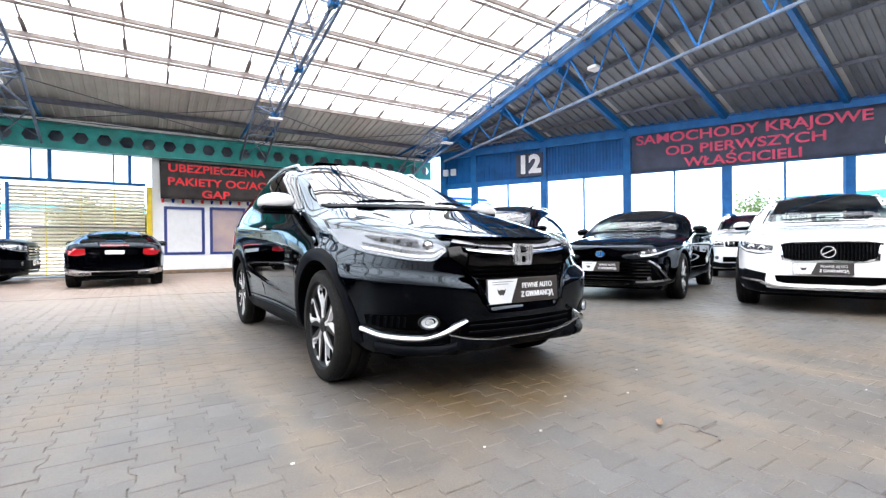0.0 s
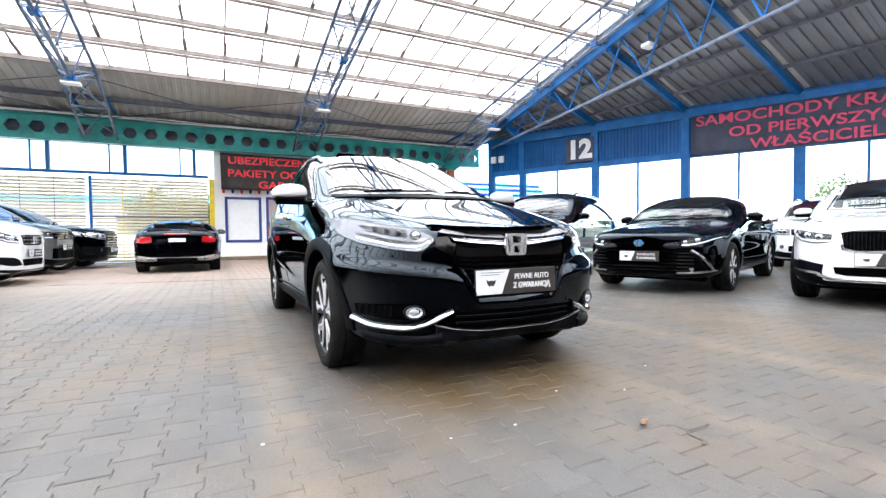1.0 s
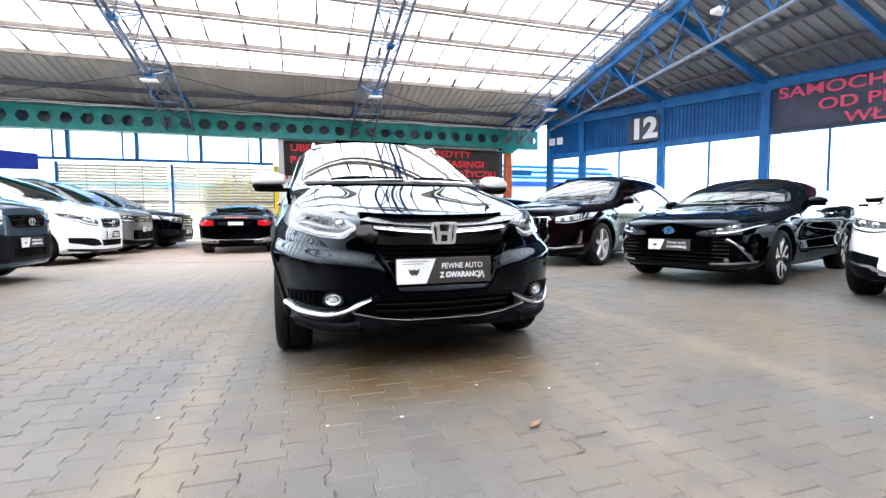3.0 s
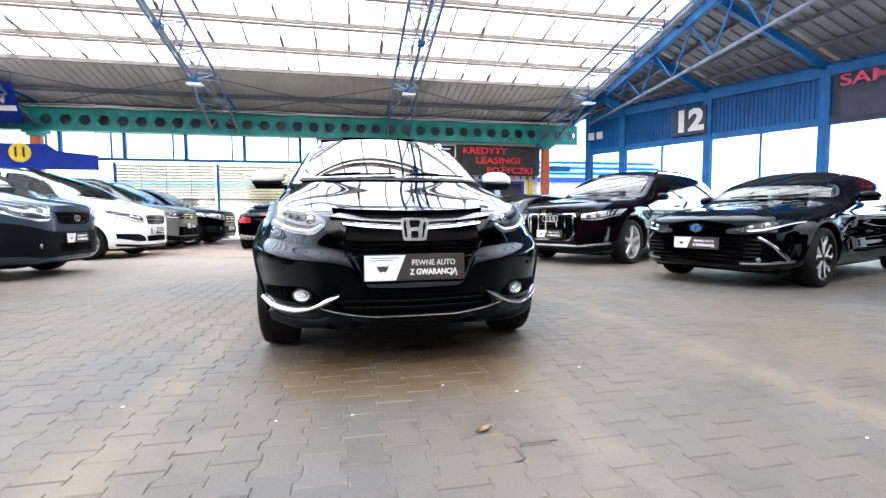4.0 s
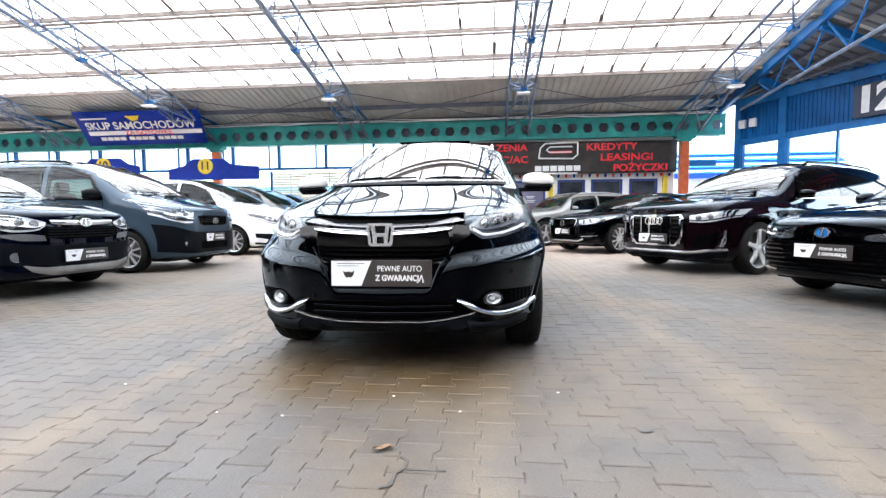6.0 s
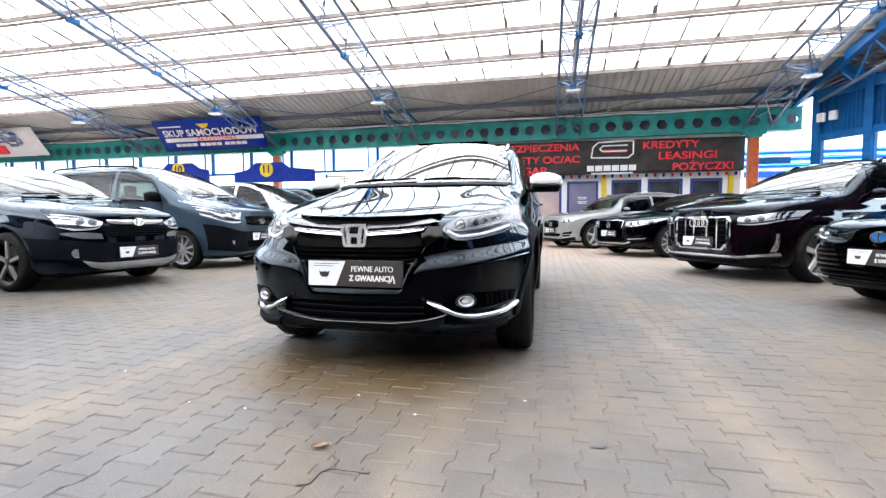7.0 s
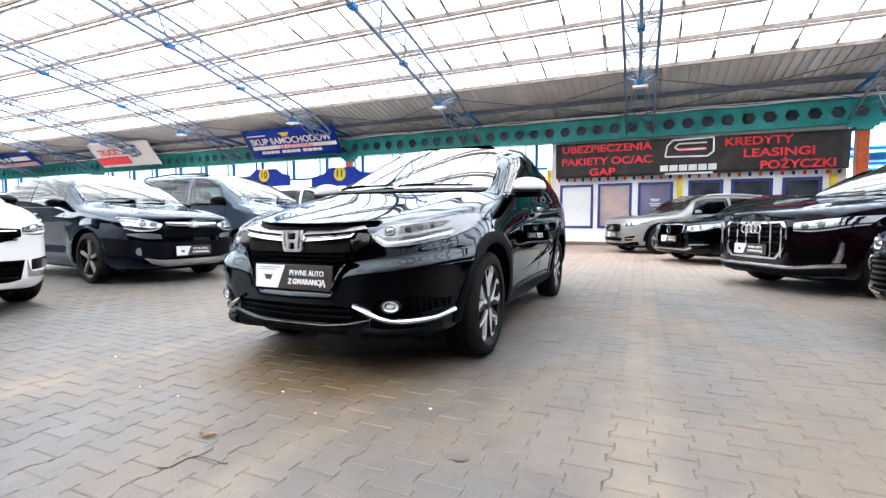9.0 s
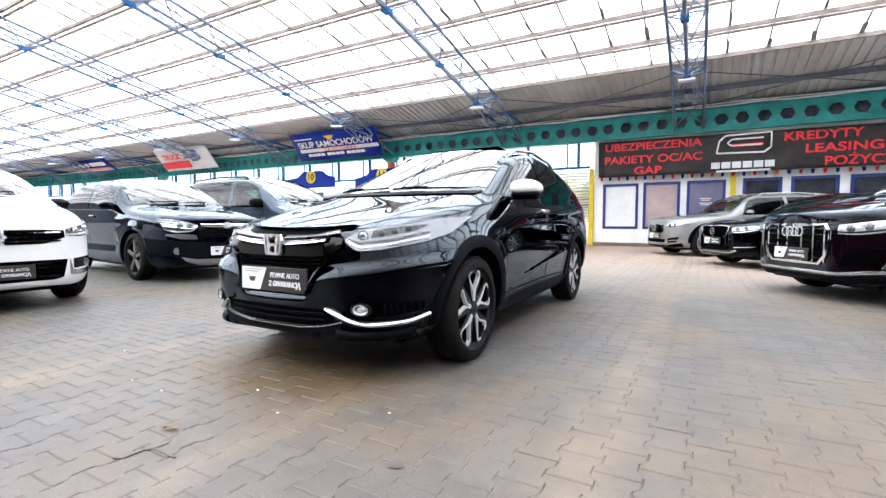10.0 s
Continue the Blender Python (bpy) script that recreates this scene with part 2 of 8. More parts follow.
RUBBER = mat("tyre_rubber", (0.0045, 0.0045, 0.005), 0.7, vary=0.25, scale=12, bump=0.1, second=(0.009, 0.008, 0.007), spec=0.18)
ALLOY = mat("alloy_wheel", (0.62, 0.62, 0.63), 0.25, 0.5, vary=0.06)
ALLOY_GREY = mat("grey_alloy", (0.22, 0.215, 0.21), 0.3, 0.4, vary=0.1)
ALLOY_DARK = mat("dark_alloy", (0.006, 0.006, 0.007), 0.3, 0.1, vary=0.1, spec=0.3)
ALLOY_BRIGHT = mat("machined_alloy", (0.76, 0.76, 0.77), 0.32, 0.2, vary=0.06)
BRAKE = mat("brake_iron", (0.07, 0.065, 0.06), 0.5, 0.6, vary=0.2)
LAMP_BASE = mat("lamp_reflector", (0.20, 0.205, 0.22), 0.25, 0.6, vary=0.1, scale=20)
LAMP_BRIGHT = mat("bright_lamp_reflector", (0.72, 0.73, 0.75), 0.25, 0.5, vary=0.15, scale=25)
LAMP_DARK = mat("lamp_housing", (0.022, 0.022, 0.025), 0.25, 0.2, vary=0.2)
LAMP_RED = mat("red_tail_lamp", (0.45, 0.008, 0.012), 0.06, vary=0.1, coat=1.0)
LAMP_CLEAR = glass("lamp_cover", (0.95, 0.96, 0.97), low=0.03, power=6.5)
CAR_GLASS = glass("car_glass", (0.55, 0.63, 0.61), low=0.05, power=2.55)
CAR_GLASS_SIDE = glass("side_glass", (0.20, 0.27, 0.28), low=0.04, power=4.4)
CAR_GLASS_DARK = glass("privacy_glass", (0.05, 0.055, 0.055), low=0.04, power=5.0)
SEAT = mat("dark_seat_fabric", (0.012, 0.012, 0.013), 0.8, spec=0.2, vary=0.2, scale=10, bump=0.2)
PLATE_WHITE = mat("plate_white", (0.72, 0.73, 0.75), 0.3, vary=0.05)
PLATE_GREY = mat("plate_graphite", (0.04, 0.034, 0.032), 0.35, spec=0.3, vary=0.1)
MESHY = mat("grille_mesh", (0.0006, 0.0006, 0.0008), 0.45, vary=0.3, scale=60, spec=0.02)

# ---- building tools ----
def mesh_of(bm, name, smooth=False):
    me = bpy.data.meshes.new(name)
    bm.to_mesh(me)
    bm.free()
    if smooth:
        me.shade_smooth()
    return me


def part(name, bm, material, parent=None, label="", smooth=False):
    """Links a bmesh (or a ready mesh) as one mesh object, under parent if there is one."""
    me = bm if isinstance(bm, bpy.types.Mesh) else mesh_of(bm, name, smooth)
    if not me.materials:
        me.materials.append(material)
    ob = new(name, me)
    if parent:
        ob.parent = parent
    return tagged(ob, label)


def thing(name, label, category, group="", kind="", m=None):
    ob = new(name)
    if m is not None:
        ob.matrix_world = m
    return tagged(ob, label, category, group, kind)


def box(bm, lo, hi, m=None, bevel=0.0):
    """Adds a box from corner lo to corner hi."""
    lo, hi = Vector(lo), Vector(hi)
    r = bmesh.ops.create_cube(bm, size=1.0, matrix=Matrix.Translation((lo + hi) / 2) @ Matrix.Diagonal((*(hi - lo), 1)))
    vs = r["verts"]
    if bevel:
        es = list({e for v in vs for e in v.link_edges})
        vs = bmesh.ops.bevel(bm, geom=es, offset=bevel, segments=1, affect="EDGES")["verts"]
    if m is not None:
        bmesh.ops.transform(bm, matrix=m, verts=vs)
    return bm


def tube(bm, a, b, r, n=8, cap=True):
    a, b = Vector(a), Vector(b)
    d = b - a
    m = Matrix.Translation((a + b) / 2) @ d.to_track_quat("Z", "Y").to_matrix().to_4x4()
    bmesh.ops.create_cone(bm, cap_ends=cap, segments=n, radius1=r, radius2=r, depth=d.length, matrix=m)
    return bm


def bar(bm, a, b, w, h):
    """A straight rectangular bar from a to b, w wide and h high."""
    a, b = Vector(a), Vector(b)
    d = (b - a).normalized()
    s = d.cross(Vector((0, 0, 1)))
    s = s.normalized() if s.length > 1e-4 else Vector((1, 0, 0))
    u = s.cross(d)
    vs = [bm.verts.new(p + s * i * w / 2 + u * j * h / 2) for p in (a, b) for i, j in ((-1, -1), (1, -1), (1, 1), (-1, 1))]
    for f in ((0, 1, 2, 3), (7, 6, 5, 4), (0, 4, 5, 1), (1, 5, 6, 2), (2, 6, 7, 3), (3, 7, 4, 0)):
        bm.faces.new([vs[i] for i in f])
    return bm


def grid_mesh(name, pts, close_u=False):
    """A mesh from rows of points."""
    nu, nv = len(pts), len(pts[0])
    verts = [tuple(p) for row in pts for p in row]
    faces = [(i * nv + j, i * nv + j + 1, (i + 1) % nu * nv + j + 1, (i + 1) % nu * nv + j) for i in range(nu if close_u else nu - 1) for j in range(nv - 1)]
    me = bpy.data.meshes.new(name)
    me.from_pydata(verts, [], faces)
    return me


def rod(pts, r, n=8):
    """One continuous round rod along the points."""
    pts = [Vector(p) for p in pts]
    rows = []
    for k, p in enumerate(pts):
        d = (pts[min(k + 1, len(pts) - 1)] - pts[max(k - 1, 0)]).normalized()
        u = d.orthogonal().normalized() if abs(d.z) > 0.9 else d.cross(Vector((0, 0, 1))).normalized()
        v = u.cross(d)
        q = r if 0 < k < len(pts) - 1 else r * 0.9
        rows.append([p + (u * math.cos(a) + v * math.sin(a)) * q for a in (2 * math.pi * j / n for j in range(n + 1))])
    rows = [[pts[0]] * (n + 1)] + rows + [[pts[-1]] * (n + 1)]
    me = grid_mesh("rod", rows)
    bm = bmesh.new()
    bm.from_mesh(me)
    bmesh.ops.remove_doubles(bm, verts=bm.verts, dist=1e-5)
    bmesh.ops.recalc_face_normals(bm, faces=bm.faces)
    bm.to_mesh(me)
    bm.free()
    me.shade_smooth()
    return me


def plate_of(outline, depth, hole=None):
    """A flat shape in x and z with depth along y; hole is an inner outline of as many points."""
    bm = bmesh.new()
    n = len(outline)
    loops = [[bm.verts.new((x, y, z)) for x, z in o] for o in ([outline, hole] if hole else [outline]) for y in (0, depth)]
    for i in range(n):
        j = (i + 1) % n
        bm.faces.new((loops[0][i], loops[0][j], loops[1][j], loops[1][i]))
        if hole:
            bm.faces.new((loops[2][j], loops[2][i], loops[3][i], loops[3][j]))
            for k in (0, 1):
                bm.faces.new((loops[k][i], loops[k][j], loops[k + 2][j], loops[k + 2][i]))
    if not hole:
        bm.faces.new(loops[0])
        bm.faces.new(loops[1])
    bmesh.ops.recalc_face_normals(bm, faces=bm.faces)
    return bm


def lettering(body, size, m, material, name="lettering", parent=None, bold=0.0, squeeze=1.0, spacing=1.0, wide=0.0):
    """Words in the built-in font as a mesh, centred on m, facing its -y; wide sets the length of the line."""
    cu = bpy.data.curves.new(name, "FONT")
    cu.body, cu.size, cu.align_x, cu.align_y, cu.extrude, cu.offset, cu.space_character = body, size, "CENTER", "CENTER", 0.002, bold, spacing
    tmp = new(name, cu)
    me = bpy.data.meshes.new_from_object(tmp.evaluated_get(bpy.context.evaluated_depsgraph_get()))
    bpy.data.objects.remove(tmp)
    if wide:
        xs = [v.co.x for v in me.vertices]
        squeeze = wide / (max(xs) - min(xs))
    me.transform(m @ Matrix.Rotation(radians(90), 4, "X") @ Matrix.Diagonal((squeeze, 1, 1, 1)))
    me.materials.clear()
    return part(name, me, material, parent)

# ---- the hall ----
SLOPE, EAVE_Y, EAVE_Z, RIDGE_Y = 0.21, 15.3, 4.79, -5.0
FAR_Y, LEFT_X, EDGE_X = 15.4, -52.0, 9.0


def roof_z(y):
    return EAVE_Z + SLOPE * (EAVE_Y - y) if y > RIDGE_Y else EAVE_Z + SLOPE * (EAVE_Y - 2 * RIDGE_Y + y)


# slanting side wall: posts from P0 along WDIR
WDIR = Vector((0.447, -0.894, 0))
WNRM = Vector((-0.894, -0.447, 0))
P0 = Vector((9.755, 12.43, 0))
STEP = 2.95
WALL_TOP = 4.78


def on_wall(s, z, out=0.0):
    return P0 + WDIR * s + WNRM * out + Vector((0, 0, z))


WALL_M = Matrix.Translation(P0) @ Matrix((WDIR.to_tuple(), (-WNRM).to_tuple(), (0, 0, 1))).transposed().to_4x4()

bm = box(bmesh.new(), (-60, -26, -0.3), (26, 60, -0.075))
tagged(part("ground", bm, CONCRETE), "grey concrete bed under the paved floor", "ground", kind="structure")
bm = box(bmesh.new(), (-54, -26, -0.07), (20.0, 15.65, -0.0045))
FLOOR = tagged(part("floor", bm, SAND), "worn grey interlocking concrete paving", "floor", kind="structure")


def corrugated(name, a, b, c, d, pitch, depth, material):
    """Ribbed sheet over the quad a-b-c-d, ribs running from a-b to d-c."""
    a, b, c, d = (Vector(p) for p in (a, b, c, d))
    n = max(2, int((b - a).length / pitch))
    up = (b - a).cross(d - a).normalized()
    if up.z < 0:
        up = -up
    top, bot = [], []
    for i in range(n):
        for f, h in ((0.0, 0), (0.42, 0), (0.5, 1), (0.92, 1)):
            k = (i + f) / n
            top.append(a.lerp(b, k) + up * depth * h)
            bot.append(d.lerp(c, k) + up * depth * h)
    return grid_mesh(name, [top, bot])


def corr_part(name, quad, pitch, depth, material, label, category="roof"):
    me = corrugated(name, *quad, pitch, depth, material)
    return tagged(part(name, me, material), label, category, kind="structure")


SKY_Y = 12.25
corr_part("ceiling", ((LEFT_X, SKY_Y, roof_z(SKY_Y)), (EDGE_X, SKY_Y, roof_z(SKY_Y)), (EDGE_X, EAVE_Y + 0.3, roof_z(EAVE_Y + 0.3)), (LEFT_X, EAVE_Y + 0.3, roof_z(EAVE_Y + 0.3))), 0.25, 0.04, SHEET, "grey corrugated metal roof strip above the beam", "ceiling")
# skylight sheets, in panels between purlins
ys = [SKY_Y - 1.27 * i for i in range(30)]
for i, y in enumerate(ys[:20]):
    y2 = ys[i + 1]
    verts, faces = [], []
    nx = int((EDGE_X - LEFT_X) / 0.92)
    rng = random.Random(i)
    for k in range(nx):
        x1, x0 = EDGE_X - 0.92 * k, EDGE_X - 0.92 * (k + 1)
        j = len(verts)
        dz = rng.uniform(0, 0.012)
        verts += [(x0 - 0.03, y + 0.03, roof_z(y) + 0.02 + dz), (x1, y + 0.03, roof_z(y) + 0.03 + dz), (x1, y2, roof_z(y2) + 0.05 + dz), (x0 - 0.03, y2, roof_z(y2) + 0.04 + dz)]
        faces.append((j, j + 1, j + 2, j + 3))
    me = bpy.data.meshes.new("skylight")
    me.from_pydata(verts, [], faces)
    tagged(part("ceiling_skylight", me, SKYLIGHT), "row of milky translucent plastic roof panels", "skylight", kind="structure")
# unseen opaque roof behind the walk, added to darken what the car fronts reflect
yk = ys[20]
corr_part("ceiling", ((LEFT_X, -25.4, roof_z(-25.4)), (EDGE_X, -25.4, roof_z(-25.4)), (EDGE_X, yk, roof_z(yk)), (LEFT_X, yk, roof_z(yk))), 0.25, 0.04, SHEET, "unseen grey corrugated metal roof added behind the skylights", "ceiling")
# purlins: double under the skylights, single dark in the strip
for i, y in enumerate(ys):
    bm = bmesh.new()
    bar(bm, (LEFT_X, y, roof_z(y) - 0.05), (EDGE_X, y, roof_z(y) - 0.05), 0.07, 0.10)
    if i:
        bar(bm, (LEFT_X, y + 0.16, roof_z(y) - 0.10), (EDGE_X, y + 0.16, roof_z(y) - 0.10), 0.045, 0.06)
    tagged(part("ceiling_purlin", bm, RUST), "long weathered steel purlin under the skylights", "purlin", kind="structure")
for y, w in ((14.0, 0.09), (15.2, 0.16)):
    bm = bar(bmesh.new(), (LEFT_X, y, roof_z(y) - 0.09), (EDGE_X, y, roof_z(y) - 0.09), w, 0.14)
    tagged(part("ceiling_purlin", bm, PURLIN), "dark steel purlin under the metal roof strip", "purlin", kind="structure")
# seam strips between the skylight panels, with frayed filler
for i, y in enumerate(ys[:14]):
    bm = bmesh.new()
    rng = random.Random(40 + i)
    for k in range(int((EDGE_X - LEFT_X) / 0.92)):
        x = EDGE_X - 0.92 * k
        a, b = (x, y - 0.02, roof_z(y - 0.02)), (x, y - 1.25, roof_z(y - 1.25))
        bar(bm, a, b, 0.040, 0.03)
        if rng.random() < 0.75:
            l = rng.uniform(0.12, 0.6)
            bar(bm, (x + 0.01, y - 0.05, roof_z(y - 0.05) - 0.01), (x + rng.uniform(-0.03, 0.03), y - 0.05 - l, roof_z(y - 0.05 - l) - 0.01), rng.uniform(0.05, 0.11), 0.015)
    tagged(part("ceiling_seams", bm, RUST), "brownish seams between the roof panels", "seam", kind="structure")

# annex roof between the main roof's end and the slanting wall
ANN = [(on_wall(s, WALL_TOP + 0.12, -0.3), s) for s in (-3.2, 0, STEP, 2 * STEP, 3 * STEP, 4 * STEP, 5 * STEP, 6 * STEP)]
for (p, s), (q, _) in zip(ANN, ANN[1:]):
    a = Vector((EDGE_X, p.y - 0.1, roof_z(p.y) - 0.1))
    b = Vector((EDGE_X, q.y - 0.1, roof_z(q.y) - 0.1))
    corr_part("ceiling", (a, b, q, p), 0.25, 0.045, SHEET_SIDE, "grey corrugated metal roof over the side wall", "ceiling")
    bm = bar(bmesh.new(), p + Vector((0, 0, 0.07)), a + Vector((0, 0, 0.07)), 0.5, 0.02)
    tagged(part("ceiling_flashing", bm, SHEET), "grey metal flashing over a roof joint", "flashing", kind="structure")
    bm = bar(bmesh.new(), p + Vector((0, 0, -0.02)), q + Vector((0, 0, -0.02)), 0.06, 0.30)
    tagged(part("trim", bm, BLUE_DK), "blue metal filler strip between wall and side roof", "trim", kind="structure")
    bm = bar(bmesh.new(), on_wall(s, WALL_TOP - 0.02), a - Vector((0, 0, 0.16)), 0.12, 0.2)
    tagged(part("ceiling_rafter", bm, BLUE), "blue steel rafter under the side roof", "rafter", kind="structure")
    for k in (0.25, 0.5, 0.75):
        bm = bar(bmesh.new(), p.lerp(a, k) - Vector((0, 0, 0.05)), q.lerp(b, k) - Vector((0, 0, 0.05)), 0.07, 0.09)
        tagged(part("ceiling_purlin", bm, PURLIN), "dark steel purlin under the side roof", "purlin", kind="structure")
bm = bar(bmesh.new(), (EDGE_X + 0.1, EAVE_Y + 0.3, roof_z(EAVE_Y + 0.3) + 0.10), (EDGE_X + 0.1, RIDGE_Y, roof_z(RIDGE_Y) + 0.10), 0.9, 0.03)
tagged(part("ceiling_flashing", bm, SHEET), "grey metal flashing over the end of the glazed roof", "flashing", kind="structure")
bm = bar(bmesh.new(), (EDGE_X, EAVE_Y, roof_z(EAVE_Y) - 0.12), (EDGE_X, RIDGE_Y, roof_z(RIDGE_Y) - 0.12), 0.14, 0.26)
tagged(part("ceiling_edge_beam", bm, BLUE), "blue steel beam along the end of the glazed roof", "beam", kind="structure")


# side wall
def side_wall():
    n0, n1 = -1, 7
    for k in range(n0, n1 + 1):
        s = k * STEP if k >= 0 else -1.45
        bm = box(bmesh.new(), (s - 0.11, -0.12, 0), (s + 0.11, 0.12, WALL_TOP), WALL_M)
        tagged(part("wall_post", bm, BLUE), "blue steel post of the glazed side wall", "post", kind="structure")
        if k == n1:
            break
        e = (k + 1) * STEP
        lo, hi = s + 0.11, e - 0.11
        bm = bmesh.new()
        box(bm, (lo, -0.08, 3.22), (hi, 0.08, 3.42), WALL_M)
        box(bm, (lo, -0.1, 4.5), (hi, 0.1, WALL_TOP), WALL_M)
        tagged(part("wall_beam", bm, BLUE), "blue steel rail of the glazed side wall", "rail", kind="structure")
        a, b, c, d = ((WALL_M @ Vector(p)) for p in ((lo, 0, 3.42), (hi, 0, 3.42), (hi, 0, 4.5), (lo, 0, 4.5)))
        corr_part("wall_cladding", (a, b, c, d), 0.11, 0.025, BLUE_DK, "blue ribbed metal cladding above the windows", "cladding")
        box_bm = box(bmesh.new(), (lo, -0.1, 0.0), (hi, 0.1, 0.45), WALL_M)
        tagged(part("wall_east", box_bm, WHITE), "low white wall under the windows", "wall", kind="structure")
        win = tagged(thing("window_1", "", ""), "tall window with blue frame in the side wall", "window", kind="structure")
        mid = (lo + hi) / 2
        cuts = (lo, mid, hi) if k >= 0 else (lo, hi)
        bm = bmesh.new()
        for x in cuts:
            box(bm, (x - 0.03, -0.05, 0.45), (x + 0.03, 0.05, 3.22), WALL_M)
        box(bm, (lo + 0.03, -0.045, 0.45), (hi - 0.03, 0.045, 0.51), WALL_M)
        part("window_frame", bm, BLUE, win)
        for x, y in zip(cuts, cuts[1:]):
            p = part("pane", box(bmesh.new(), (x + 0.03, -0.004, 0.51), (y - 0.03, 0.004, 3.2), WALL_M), PANE, win)
            p.visible_shadow = False


side_wall()
# daylight that falls in through the upper part of the side windows
for s_, w_ in ((2.5 * STEP, 4.6 * STEP),):
    ld = bpy.data.lights.new("window_daylight", "AREA")
    ld.shape, ld.size, ld.size_y, ld.energy, ld.color = "RECTANGLE", w_, 1.5, 110, (1.0, 0.98, 0.95)
    new("window_daylight", ld).matrix_world = WALL_M @ pose(s_, 0.13, 2.45, -90, 0, 0)
# pale cable that sags along the top of the teal beam
pts = []
for i in range(111):
    x = -46 + 0.5 * i
    pts.append((x, 14.86, 4.70 - 0.045 * math.sin(math.pi * ((x + 46) % 6.15) / 6.15)))
bm = rod(pts, 0.016, 6)
tagged(part("cable", bm, WHITE_GLOSS), "long white cable sagging along the teal beam", "cable")


# castellated beam with hexagonal holes
def hexbeam():
    z0, z1, ph, r = 3.87, 4.59, 0.585, 0.20
    zc = (z0 + z1) / 2
    n = int((9.3 - LEFT_X) / ph)
    verts, faces = [], []
    for side in (-0.03, 0.03):
        for i in range(n):
            cx = 9.3 - ph * (i + 0.5)
            hexa = [(cx + r * math.cos(radians(a)), zc + r * math.sin(radians(a))) for a in range(0, 360, 60)]
            rim = [(cx + ph / 2, zc), (cx + ph / 2, z1), (cx - ph / 2, z1), (cx - ph / 2, zc), (cx - ph / 2, z0), (cx + ph / 2, z0)]
            j = len(verts)
            verts += [(p, FAR_Y - 0.25 + side, q) for p, q in hexa + rim]
            faces += [(j + k, j + (k + 1) % 6, j + 6 + (k + 1) % 6, j + 6 + k) for k in range(6)]
    m = len(verts) // 2
    for i in range(n):
        j = 12 * i
        faces += [(j + k, j + (k + 1) % 6, m + j + (k + 1) % 6, m + j + k) for k in range(6)]
    me = bpy.data.meshes.new("beam_web")
    me.from_pydata(verts, [], faces)
    bt = thing("castellated_beam", "long teal steel beam with hexagonal holes", "beam", kind="structure")
    part("web", me, GREEN, bt)
    for z in (z0 - 0.01, z1 + 0.01):
        part("flange", box(bmesh.new(), (LEFT_X, FAR_Y - 0.36, z - 0.015), (9.3, FAR_Y - 0.14, z + 0.015)), GREEN, bt)
    rng = random.Random(3)
    pts = [Vector((9.3 - 0.8 * i, FAR_Y - 0.37, z1 + 0.07 + rng.uniform(-0.025, 0.025))) for i in range(76)]
    tagged(part("cable_duct", rod(pts, 0.03, 6), WHITE_GLOSS, None), "wavy white cable sleeve on top of the teal beam", "cable")
    bm = box(bmesh.new(), (LEFT_X, FAR_Y + 0.1, 3.87), (9.3, FAR_Y + 0.16, 4.95))
    tagged(part("wall_upper", bm, PURLIN), "dark wall strip behind the teal beam", "wall", kind="structure")


hexbeam()


